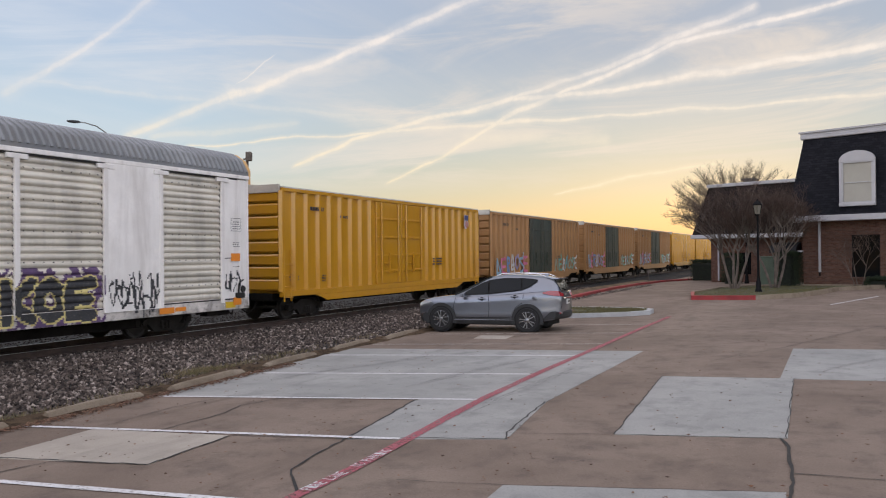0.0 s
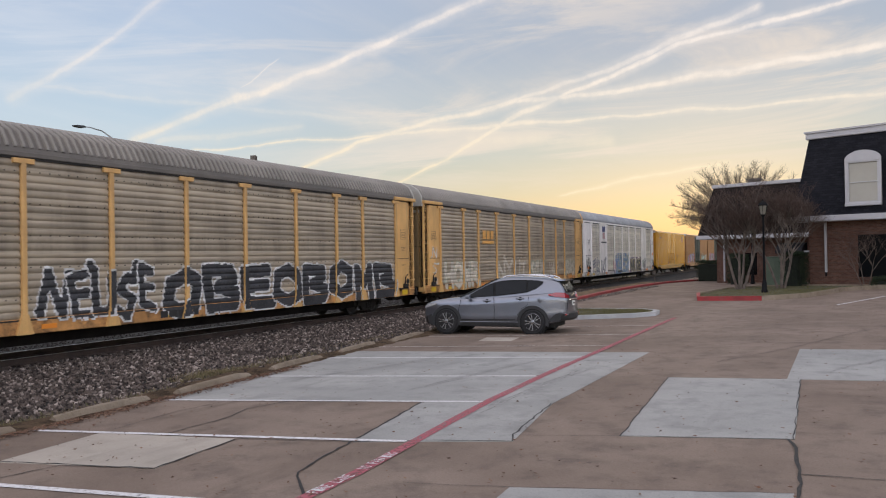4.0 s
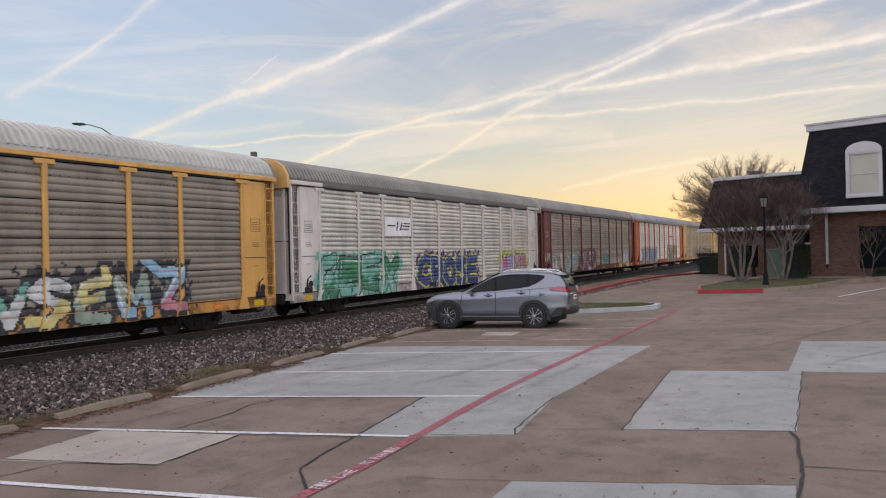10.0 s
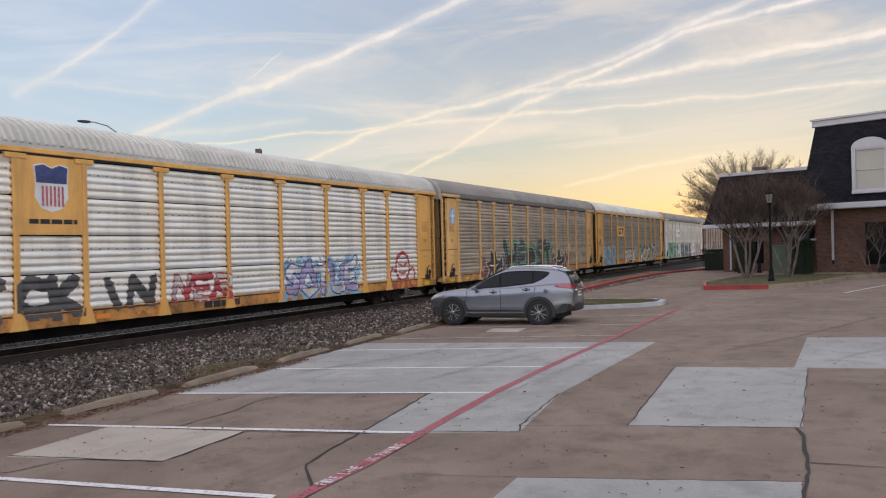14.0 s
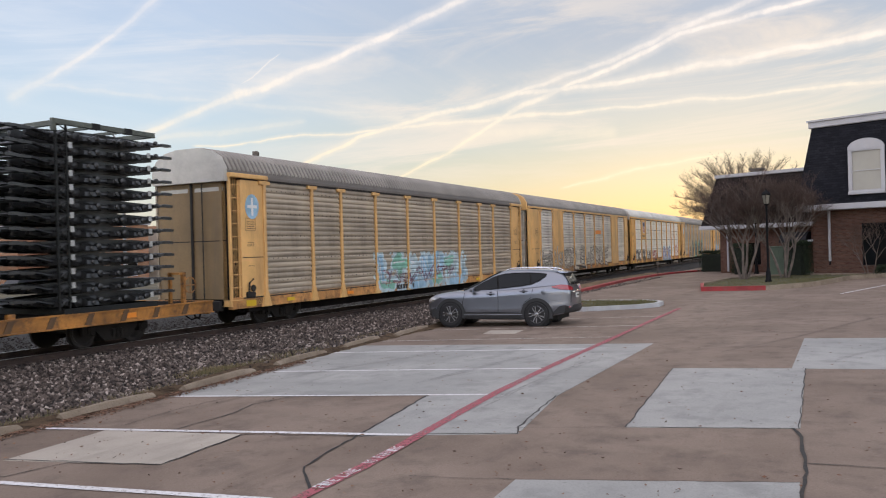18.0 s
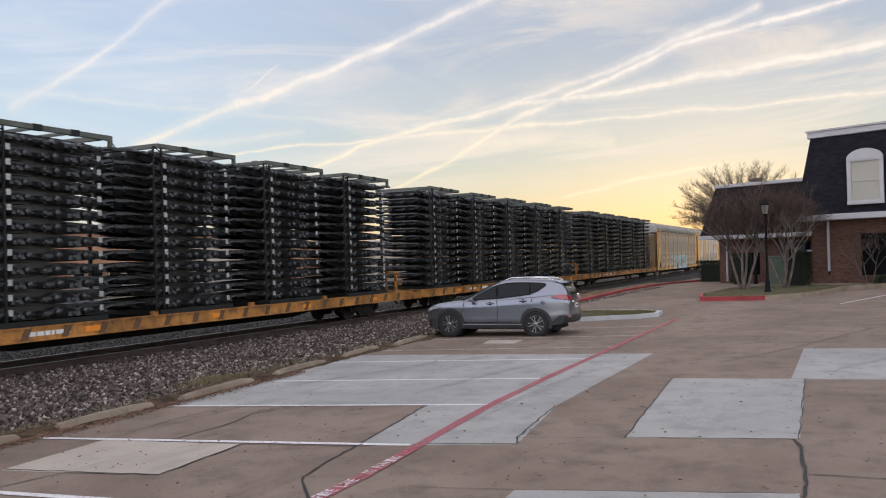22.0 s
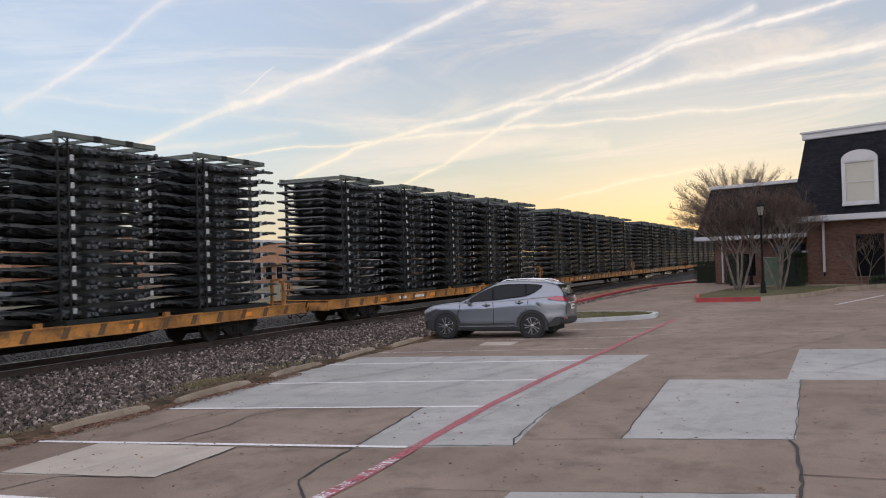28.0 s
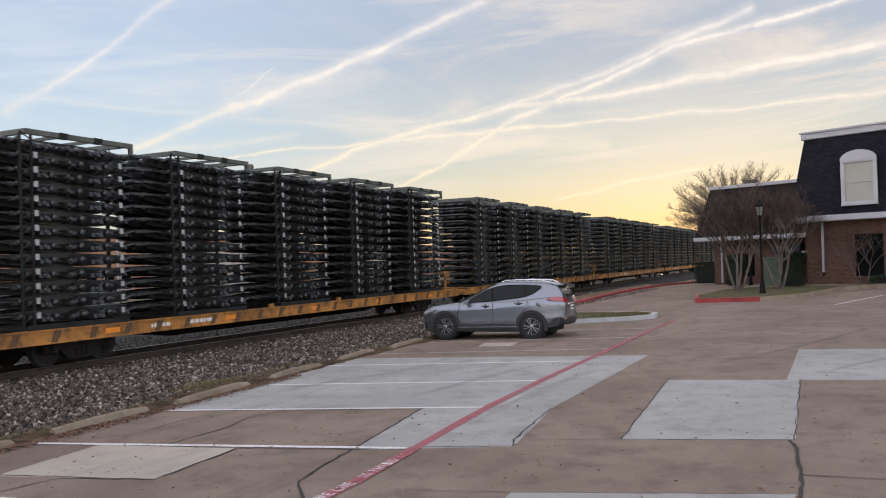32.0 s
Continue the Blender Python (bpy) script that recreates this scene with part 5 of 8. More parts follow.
def boxcar(x0, paint, doormat, label, seed=1):
    """A high boxcar: ribbed sides, double plug doors, ribbed ends, flat ribbed roof."""
    rng = random.Random(seed)
    car = thing("boxcar", label, "rail car", group="cars of the train")
    half = 9.1
    part("body", shared("box_body", lambda: Mesh().box(-half, half, -1.50, 1.50, 1.05, 4.86)), paint, car)
    part("side_sill", shared("box_sill", lambda: Mesh().box(-half, half, -1.60, -1.44, 0.92, 1.14, c=0.012).loft([[(-7.0, -1.59, 0.92), (7.0, -1.59, 0.92), (7.0, -1.45, 0.92), (-7.0, -1.45, 0.92)], [(-6.2, -1.59, 0.68), (6.2, -1.59, 0.68), (6.2, -1.45, 0.68), (-6.2, -1.45, 0.68)]])), paint, car)
    part("top_chord", shared("box_chord", lambda: Mesh().box(-half, half, -1.60, -1.44, 4.74, 4.88, c=0.012)), paint, car)
    rib = shared("box_rib", lambda: Mesh().loft([[(-0.15, -1.5, z), (-0.07, -1.615, z), (0.07, -1.615, z), (0.15, -1.5, z)] for z in (1.12, 4.76)]))
    for k in range(9):
        for s in (-1, 1):
            part("rib", rib, paint, car, at=(s * (2.75 + 0.79 * k), 0, 0))
    part("underframe", shared("box_under", lambda: Mesh().box(-half, half, -1.1, 1.1, 0.78, 1.05).box(-6, 6, -0.3, 0.3, 0.5, 0.8)), M_under, car)
    part("roof", shared("box_roof", lambda: Mesh().loft([[(x, -1.6, 4.87), (x, -1.58, 4.92), (x, 0, 5.05), (x, 1.58, 4.92), (x, 1.6, 4.87)] for x in (-half, half)])), M_roofl, car, "pale grey sheet roof")
    for s in (-1, 1):
        door = part("door", shared("box_door", lambda: Mesh().box(0.03, 2.28, -1.585, -1.49, 1.16, 4.72, c=0.015)), doormat, car, "plug door with locking bars", at=(-2.31 if s < 0 else 0, 0, 0))
        for z in (1.7, 2.4, 3.2, 4.0):
            part("door_rib", shared("door_rib", lambda: Mesh().box(0.1, 2.2, -1.625, -1.58, -0.05, 0.05, c=0.012)), doormat, door, at=(0, 0, z))
        for xx in (0.35, 1.9):
            part("lock_bar", shared("lock_bar", lambda: Mesh().tube([(0, -1.66, 1.2), (0, -1.66, 4.68)], 0.03, 8)), doormat, door, at=(xx, 0, 0))
        part("door_handle", shared("door_handle", lambda: Mesh().box(0.7, 1.5, -1.68, -1.62, 2.0, 2.06).box(1.05, 1.12, -1.68, -1.62, 1.6, 2.5)), doormat, door)
        end = part("end_wall", shared(("box_end", s), lambda: Mesh().box(*sorted((s * half, s * (half - 0.04))), -1.5, 1.5, 1.05, 4.86)), paint, car, "ribbed end wall")
        for k in range(8):
            part("end_rib", shared(("end_rib", s), lambda: Mesh().loft([[(s * half, y, -0.20), (s * (half + 0.04), y, -0.15), (s * (half + 0.04), y, 0.15), (s * half, y, 0.20)] for y in (-1.42, 1.42)])), paint, end, at=(0, 0, 1.35 + 0.46 * k))
        part("ladder", shared("box_ladder", lambda: ladder_mesh(0.75, 2.6, 0.42, 0.4)), paint, car, at=(s * (half - 0.28), -1.58, 0))
        add_truck(car, s * 6.9)
        add_coupler(car, s * half, s)
    part("end_band", Mesh().box(-half - 0.09, -half - 0.02, -1.5, 1.5, 4.70, 5.0, c=0.01), M_roofl, car, "silver band over the end wall")
    part("stencil", decal_mesh(bars(-7.4, -6.4, 4.12, 4.28, 1, rng, 0.1) + bars(-5.3, -4.7, 3.9, 4.02, 1, rng, 0.1) + bars(3.2, 4.4, 1.9, 2.3, 3, rng), -1.606), M_black, car, "stencilled reporting mark")
    part("stencil", decal_mesh(bars(-8.6, -8.0, 1.5, 1.8, 3, rng) + bars(-6.8, -6.2, 1.4, 1.7, 3, rng), -1.508), M_black, car)
    MOVERS.append((car, x0, RAIL_Z))
    return car


G = {n: spray(n, c) for n, c in dict(white=(0.62, 0.61, 0.6), ivory=(0.56, 0.50, 0.41), black=(0.025, 0.025, 0.03), teal=(0.15, 0.40, 0.43), blue=(0.17, 0.27, 0.48), pink=(0.52, 0.22, 0.26), green=(0.05, 0.22, 0.11), olive=(0.28, 0.28, 0.16), red=(0.42, 0.05, 0.06), maroon=(0.17, 0.055, 0.08),
                                     purple=(0.10, 0.05, 0.14), yellow=(0.50, 0.56, 0.06), mint=(0.20, 0.44, 0.34), hotpink=(0.65, 0.16, 0.30), navy=(0.03, 0.045, 0.16), sky=(0.28, 0.45, 0.58), lilac=(0.36, 0.30, 0.48), sage=(0.30, 0.36, 0.28), cream=(0.62, 0.52, 0.20), steel=(0.16, 0.25, 0.36), rawmetal=(0.5, 0.48, 0.45), dustpink=(0.50, 0.30, 0.32), soot=(0.075, 0.07, 0.07), ice=(0.45, 0.56, 0.60)).items()}


def shield(car, x, z, w, h, y=-1.645):
    """A plain shield emblem: dark blue head, white and red stripes below."""
    out = [(-0.5, 0.45), (-0.25, 0.5), (0, 0.42), (0.25, 0.5), (0.5, 0.45), (0.46, 0.1), (0.47, -0.2), (0.3, -0.42), (0, -0.5), (-0.3, -0.42), (-0.47, -0.2), (-0.46, 0.1)]
    e = part("emblem", decal_mesh([[(x + a * w * 1.08, z + b * h * 1.06) for a, b in out]], y), M_wpaint, car, "plain shield emblem in blue, white and red")
    part("emblem_head", decal_mesh([[(x + a * w, z + max(b, 0.08) * h) for a, b in out[:6] + [(-0.46, 0.1)]]], y - 0.006), G["navy"], e)
    part("emblem_striping", decal_mesh([[(x + (k / 7 - 0.5) * w * 0.85, z + 0.04 * h), (x + (k / 7 - 0.43) * w * 0.85, z + 0.04 * h), (x + (k / 7 - 0.43) * w * 0.85, z - 0.40 * h), (x + (k / 7 - 0.5) * w * 0.85, z - 0.40 * h)] for k in range(1, 7)], y - 0.006), G["red"], e)


CAR_SHIFT = {6: 0.25, 4: -0.25, 3: -0.27, 2: -0.25, 1: -0.2, 0: -0.2, -1: 0.15, -2: 0.35, -3: 0.5}  # metres that move each car to fit the camera's view


def make_racks():
    def at(m):
        return 22.0 - run(12.354 - 1.6523 * m) + CAR_SHIFT.get(m, 0.0)

    c = autorack(at(7), M_rwhite, M_steel, M_roof, "white autorack car with grey ribbed side panels and graffiti", True, endmat=M_dull, endtop=M_yellow, seed=7)
    shield(c, -7.58, 4.2, 1.0, 1.2)
    part("stencil", decal_mesh(bars(-8.5, -6.65, 3.36, 3.5, 1, random.Random(2), 0.1), -1.645), M_black, c)
    piece(c, "MAKOE", 2.5, 7.1, 0.74, 1.85, ["black"], "cream", "purple", None, 0.27, 0.05, 0.1, 3, "black graffiti lettering edged in cream with a purple halo", smooth=True)
    piece(c, "SOET", -3.5, 1.9, 0.72, 2.2, ["blue", "steel"], "cream", "blue", "white", 0.27, 0.05, 0.24, 4, "blue graffiti with yellow outlines and red edges", smooth=True)
    scrawl(c, -3.9, -3.2, 0.75, 2.0, "pink", 3, 9, 0.2, "faded red sprayed edge", smooth=True)
    piece(c, "FEBO", -11.0, -6.9, 0.85, 1.9, ["rawmetal"], "navy", None, None, 0.16, 0.05, 0.3, 5, "dark blue graffiti outlines", smooth=True)
    scrawl(c, 7.6, 9.45, 0.75, 2.0, "black", 9, 6, 0.05, "black sprayed tag with drips", smooth=True)
    scrawl(c, -12.9, -11.7, 0.9, 2.4, ["black", "black", "white"], 7, 10, 0.06, "black sprayed face outline", smooth=True)
    scrawl(c, 12.4, 13.1, 1.2, 1.95, "black", 4, 8, 0.05, "small black sprayed tag", smooth=True)
    for xa, xb, za, zb in ((12.6, 13.05, 2.25, 2.5), (12.7, 13.1, 0.8, 1.05), (9.4, 10.0, 0.72, 0.9), (-12.7, -11.9, 1.25, 1.45), (-12.7, -12.2, 0.8, 1.05)):
        part("tag", decal_mesh([[(xa, za), (xb, za), (xb, zb), (xa, zb)]], -1.64), M_tago, c, "orange warning tag")

    c = autorack(at(6), M_yellow, M_dull, M_roofb, "yellow autorack car with weathered grey panels and pale graffiti", endmat=M_endshade, endtop=M_roofl, seed=11)
    logo = decal_mesh([[(-6.45, 3.12), (-4.75, 3.12), (-4.75, 3.28), (-6.45, 3.28)]] + [[(-6.4 + 0.58 * k, 3.36), (-5.98 + 0.58 * k, 3.36), (-5.98 + 0.58 * k, 3.85), (-6.4 + 0.58 * k, 3.85)] for k in range(3)], -1.645)
    part("logo_panel", logo, M_yellow2, c, "plain yellow emblem blocks")
    piece(c, "HOWR", -11.3, -6.9, 0.75, 2.15, ["ivory"], "sage", None, None, 0.22, 0.03, 0.05, 12, "pale white block graffiti", 4)
    piece(c, "NYUT", -4.0, 1.0, 0.7, 2.15, ["ivory"], None, None, None, 0.16, 0.05, 0.3, 13, "pale graffiti strokes")
    piece(c, "SOUS", 1.75, 4.5, 0.85, 2.05, ["ivory"], "sage", None, None, 0.24, 0.04, 0.15, 18, "pale block graffiti")
    piece(c, "IWLP", 5.4, 7.6, 0.95, 2.0, ["ivory"], None, None, None, 0.14, 0.04, 0.1, 14, "pale narrow graffiti strokes")
    piece(c, "SEUIS", 8.95, 11.5, 0.95, 2.05, ["ivory"], "sage", None, None, 0.2, 0.04, 0.15, 15, "white block graffiti")
    piece(c, "S", -12.7, -12.15, 1.5, 2.2, ["white"], None, None, None, 0.1, 0.04, 0.2, 16, "tall white sprayed tag")
    piece(c, "N", -12.7, -12.15, 2.3, 2.9, ["white"], None, None, None, 0.1, 0.04, 0.2, 17, "white sprayed letter")
    piece(c, "O", -12.65, -12.15, 1.0, 1.45, ["white"], None, None, None, 0.1, 0.04, 0.2, 19, "white sprayed ring")

    c = autorack(at(5), M_yellow, M_dull, M_roofb, "yellow autorack car with weathered panels and black and white graffiti", endmat=M_endshade, endtop=M_roofl, seed=21)
    piece(c, "OBEOBOMB", -2.4, 11.7, 0.7, 2.2, ["black"], "white", None, None, 0.28, 0.06, 0.14, 22, "black throw-up graffiti outlined in white")
    piece(c, "NEUSE", -6.4, -2.6, 0.8, 2.2, ["black"], "white", None, None, 0.16, 0.05, 0.25, 23, "black angular graffiti outlined in white")

    c = autorack(at(4), M_orange, M_bright, M_roof, "orange autorack car with bright silver panels and large graffiti", endmat=M_orange, endtop=M_roofl, seed=31)
    piece(c, "ZANOS", -10.5, -2.9, 0.9, 2.2, ["teal", "blue", "sky"], "navy", "dustpink", "sky", 0.3, 0.04, 0.07, 32, "large teal and blue graffiti lettering on a pink cloud")
    piece(c, "OSEY", 3.3, 9.4, 0.75, 2.4, ["olive", "sage", "green"], "black", "dustpink", "cream", 0.26, 0.07, 0.16, 33, "olive and green graffiti letters with black outlines")
    part("end_mark", decal_mesh([[(4.5, 3.5), (6.8, 3.5), (6.8, 3.7), (4.5, 3.7)]], -1.625), M_orange, c, "orange painted strip on a panel")

    c = autorack(at(3), M_brown, M_dull, M_roofb, "brown autorack car with weathered panels and pastel graffiti", endmat=M_brown, endtop=M_roofl, face="dark", seed=41)
    piece(c, "NAVE", 8.9, 11.4, 1.0, 1.85, ["lilac", "white"], "white", None, None, 0.22, 0.05, 0.18, 42, "lilac graffiti lettering outlined in white")
    piece(c, "RISE", -11.6, -5.6, 0.8, 2.0, ["sage", "white", "sage", "sky"], "sage", None, "white", 0.26, 0.05, 0.2, 43, "pale green and white block graffiti")
    piece(c, "CUIPO", -4.7, -0.1, 0.7, 2.15, ["maroon", "dustpink"], "black", "maroon", "white", 0.2, 0.06, 0.25, 44, "maroon graffiti letters with pale shines")
    piece(c, "EXEN", 2.3, 4.2, 1.1, 1.85, ["teal"], "black", None, None, 0.2, 0.05, 0.25, 45, "teal graffiti blocks")
    scrawl(c, 4.9, 7.6, 1.05, 1.6, ["white", "pink"], 9, 46, 0.06, "thin white sprayed scribble")
    scrawl(c, -13.0, -12.0, 1.55, 2.2, "ivory", 5, 47, 0.06, "white sprayed scribble")
    part("emblem", decal_mesh([[(-5.2, 3.75), (-4.3, 3.75), (-4.3, 3.82), (-5.2, 3.82)], [(-5.3, 3.9), (-4.3, 3.9), (-4.3, 3.97), (-5.3, 3.97)], [(-5.1, 3.6), (-4.4, 3.6), (-4.4, 3.67), (-5.1, 3.67)]], -1.645), M_black, c, "plain dark emblem bars")
    part("yellow_sill_mark", decal_mesh([[(7.6, 0.7), (9.4, 0.7), (9.4, 1.0), (7.6, 1.0)], [(10.2, 0.7), (12.0, 0.7), (12.0, 1.0), (10.2, 1.0)], [(-12.4, 0.72), (-11.2, 0.72), (-11.2, 0.98), (-12.4, 0.98)]], -1.626), M_tag, c, "yellow safety stripes on the sill")

    c = autorack(at(2), M_pinkw, M_steel, M_roofb, "off-white autorack car with grey panels and bright graffiti", endmat=M_pinkw, endtop=M_yellow, seed=51)
    piece(c, "MRTA", 6.9, 11.3, 0.75, 2.2, ["hotpink", "lilac", "dustpink"], "black", "yellow", "white", 0.3, 0.05, 0.25, 52, "hot pink graffiti with black outlines and lime patches", 5)
    piece(c, "CROSE", -3.6, 3.4, 0.72, 2.2, ["navy"], "yellow", "purple", "blue", 0.3, 0.07, 0.14, 53, "navy graffiti outlined in lime on purple")
    piece(c, "WEEX", -12.0, -5.6, 0.75, 2.2, ["mint", "green"], "black", "mint", "white", 0.32, 0.06, 0.28, 54, "mint green graffiti with dark outlines", 4)
    part("emblem_board", decal_mesh([[(-6.8, 3.15), (-4.4, 3.15), (-4.4, 4.0), (-6.8, 4.0)]], -1.63), M_rwhite, c, "white painted board with dark emblem bars")
    part("emblem", decal_mesh([[(-6.6, 3.58), (-5.9, 3.58), (-5.9, 3.64), (-6.6, 3.64)], [(-5.8, 3.4), (-5.7, 3.4), (-5.6, 3.8), (-5.7, 3.8)], [(-5.5, 3.4), (-5.4, 3.4), (-5.2, 3.75), (-5.3, 3.75)], [(-5.2, 3.58), (-4.5, 3.58), (-4.5, 3.64), (-5.2, 3.64)], [(-5.3, 3.45), (-4.6, 3.45), (-4.6, 3.5), (-5.3, 3.5)], [(-5.1, 3.7), (-4.5, 3.7), (-4.5, 3.75), (-5.1, 3.75)]], -1.64), M_black, c)

    c = autorack(at(1), M_yellow2, M_dark, M_roofl, "yellow autorack car with dark tiered panels and graffiti", tiers=True, endmat=M_dark, endtop=M_dark, seed=61)
    part("logo_panel", decal_mesh([[(-6.8, 3.1), (-4.4, 3.1), (-4.4, 3.98), (-6.8, 3.98)]], -1.63), M_yellow2, c, "yellow board with black block emblem")
    part("emblem", decal_mesh([[(-6.5, 3.3), (-5.7, 3.3), (-5.7, 3.45), (-6.5, 3.45)], [(-6.5, 3.45), (-6.3, 3.45), (-6.3, 3.8), (-6.5, 3.8)], [(-6.3, 3.7), (-5.7, 3.7), (-5.7, 3.82), (-6.3, 3.82)], [(-5.85, 3.45), (-5.7, 3.45), (-5.7, 3.6), (-5.85, 3.6)], [(-5.5, 3.7), (-4.7, 3.7), (-4.7, 3.82), (-5.5, 3.82)], [(-5.2, 3.3), (-5.0, 3.3), (-5.0, 3.7), (-5.2, 3.7)]], -1.64), M_black, c)
    piece(c, "WSEMZ", 2.2, 9.2, 0.75, 2.05, ["mint", "white", "cream", "sage", "sky", "pink"], "black", "black", "white", 0.22, 0.035, 0.3, 62, "many-coloured graffiti with white highlights", tiers=True)
    piece(c, "SHEK", -4.3, -0.1, 0.8, 1.9, ["white"], "black", None, None, 0.2, 0.05, 0.15, 63, "white block graffiti letters", tiers=True)
    scrawl(c, -4.9, 0.4, 0.8, 1.9, "ivory", 5, 66, 0.06, "white graffiti flourish", tiers=True)
    piece(c, "BECS", -11.4, -7.8, 0.85, 2.0, ["sky", "blue"], "steel", "sky", None, 0.28, 0.06, 0.15, 64, "pale blue washed-out graffiti", tiers=True)
    scrawl(c, -12.9, -12.3, 2.2, 2.9, "maroon", 4, 65, 0.05, "brown sprayed tag", tiers=True)

    c = autorack(at(0), M_yellow, M_dull, M_roofb, "yellow autorack car with weathered panels and figure graffiti", endmat=M_endshade, endtop=M_roofl, seed=71)
    part("emblem", decal_mesh([blob(-12.45, 4.05, 0.36, 0.42, random.Random(1), 20, 0.0)], -1.612), G["sky"], c, "round pale blue plain emblem")
    part("emblem_cross", decal_mesh([[(-12.7, 4.0), (-12.2, 4.0), (-12.2, 4.1), (-12.7, 4.1)], [(-12.5, 3.75), (-12.4, 3.75), (-12.4, 4.35), (-12.5, 4.35)]], -1.618), M_wpaint, c)
    piece(c, "HEPST", -5.0, 3.3, 0.72, 2.55, ["black", "soot"], "mint", "green", "sage", 0.27, 0.08, 0.24, 72, "black graffiti letters outlined in mint green")
    for x, w in ((-6.9, 1.5), (4.9, 1.5)):
        cv = Canvas(c, x - 2.4, x + 2.4, 0.66, 2.9)
        cv.put(cv.near([[(x - 1.4, 1.1), (x + 1.6, 1.2)]], 0.9, 1.2), "maroon")
        hat = [(-0.95, 1.52), (-0.5, 1.62), (-0.36, 2.28), (-0.12, 2.0), (0.05, 2.38), (0.3, 1.66), (0.62, 1.62), (0.9, 1.9), (1.0, 1.45), (0.82, 0.95), (0.95, 0.7), (-0.98, 0.7), (-0.55, 1.15)]
        ink = [(x + a * w * 0.85, z) for a, z in hat]
        cv.put(cv.near([ink + ink[:1]], 0.17), "ivory")
        cv.put(cv.inside(ink), "black")
        cv.put(cv.near([[(x - 0.42 * w, 1.40), (x, 1.34), (x + 0.4 * w, 1.46)], [(x + 0.2 * w, 0.75), (x + 0.25 * w, 1.05)], [(x + 0.4 * w, 0.75), (x + 0.45 * w, 1.1), (x + 0.65 * w, 1.2)], [(x - 0.5 * w, 0.75), (x - 0.4 * w, 1.0), (x - 0.2 * w, 0.8)]], 0.09), "ivory")
        cv.put(cv.near([[(x + 1.15 * w, 1.0), (x + 1.25 * w, 1.25)]], 0.16), "cream")
        cv.build("black sprayed hat shape outlined in white on a dull red cloud")
    piece(c, "AR", 6.6, 7.7, 2.0, 2.6, ["white"], None, None, None, 0.13, 0.05, 0.2, 73, "small white sprayed letters")
    scrawl(c, 9.0, 10.6, 1.1, 1.9, "ivory", 5, 74, 0.06, "faint pale sprayed tag")

    c = autorack(at(-1), M_yellow2, M_bright, M_roofl, "yellow autorack car with bright silver tiered panels and graffiti", tiers=True, endmat=M_endshade, endtop=M_roofl, seed=81)
    part("logo_panel", decal_mesh([[(-8.87, 2.98), (-7.03, 2.98), (-7.03, 4.92), (-8.87, 4.92)]], -1.63), M_yellow2, c, "yellow board behind the emblem")
    shield(c, -7.95, 4.15, 0.95, 1.15, -1.64)
    part("stencil", decal_mesh(bars(-8.7, -7.2, 3.25, 3.38, 1, random.Random(5), 0.1), -1.64), M_black, c)
    piece(c, "CK", -9.0, -7.1, 0.9, 1.95, ["soot"], None, None, None, 0.32, 0.05, 0.12, 82, "dark grey filled graffiti shapes", tiers=True)
    piece(c, "IN", -6.6, -4.5, 0.95, 1.85, ["soot"], None, None, None, 0.3, 0.05, 0.12, 85, "dark grey filled graffiti shapes", tiers=True)
    piece(c, "TK", -11.6, -9.3, 0.9, 1.95, ["soot"], None, None, None, 0.3, 0.05, 0.15, 86, "dark grey filled graffiti shapes", tiers=True)
    piece(c, "SOTUE", 1.6, 6.4, 0.78, 1.95, ["white", "lilac"], "navy", "sky", None, 0.22, 0.05, 0.16, 83, "white and blue graffiti letters", tiers=True)
    piece(c, "NER", -3.9, -1.2, 0.95, 1.8, ["rawmetal", "red"], "red", None, None, 0.14, 0.05, 0.2, 84, "red graffiti scrawl", tiers=True)
    cv = Canvas(c, 8.8, 11.8, 0.66, 2.6, tiers=True)
    ring = [(10.3 + 0.62 * math.cos(q), 1.62 + 0.6 * math.sin(q)) for q in (math.pi * k / 12 for k in range(25))]
    cv.put(cv.near([ring], 0.12), "red")
    cv.put(cv.near([[(9.7, 1.4), (9.35, 1.6), (9.15, 1.3), (9.3, 1.0)], [(10.9, 1.4), (11.25, 1.6), (11.45, 1.3), (11.3, 1.0)], [(9.85, 1.15), (9.6, 0.75), (9.35, 0.7)], [(10.75, 1.15), (11.0, 0.75), (11.25, 0.7)], [(10.05, 0.95), (9.95, 0.7)], [(10.5, 0.95), (10.6, 0.7)], [(9.95, 1.75), (10.25, 1.68)], [(10.4, 1.68), (10.7, 1.78)], [(10.0, 1.4), (10.3, 1.32), (10.6, 1.42)], [(9.8, 2.1), (10.3, 2.32), (10.8, 2.1)]], 0.1), "red")
    cv.build("red sprayed octopus shape")

    c = autorack(at(-2), M_yellow, M_steel, M_roofb, "yellow smooth-sided autorack car with white wild graffiti", True, endmat=M_steel, endtop=M_yellow, seed=91)
    piece(c, "NERALNES", -11.6, -4.4, 0.74, 2.2, ["ivory"], "black", None, None, 0.1, 0.04, 0.42, 92, "dense white wild-style graffiti", smooth=True)
    piece(c, "ERALSECH", -11.3, -4.0, 0.74, 2.1, ["ivory"], "black", None, None, 0.07, 0.03, 0.45, 94, "dense white wild-style graffiti", smooth=True)
    piece(c, "LEHECUE", -3.6, 6.0, 0.74, 2.2, ["ivory"], "black", None, None, 0.14, 0.06, 0.4, 93, "white wild-style graffiti on black", smooth=True)
    part("tag", decal_mesh([[(2.3, 3.4), (4.0, 3.4), (4.0, 3.7), (2.3, 3.7)]], -1.6), M_tago, c, "orange painted strip")

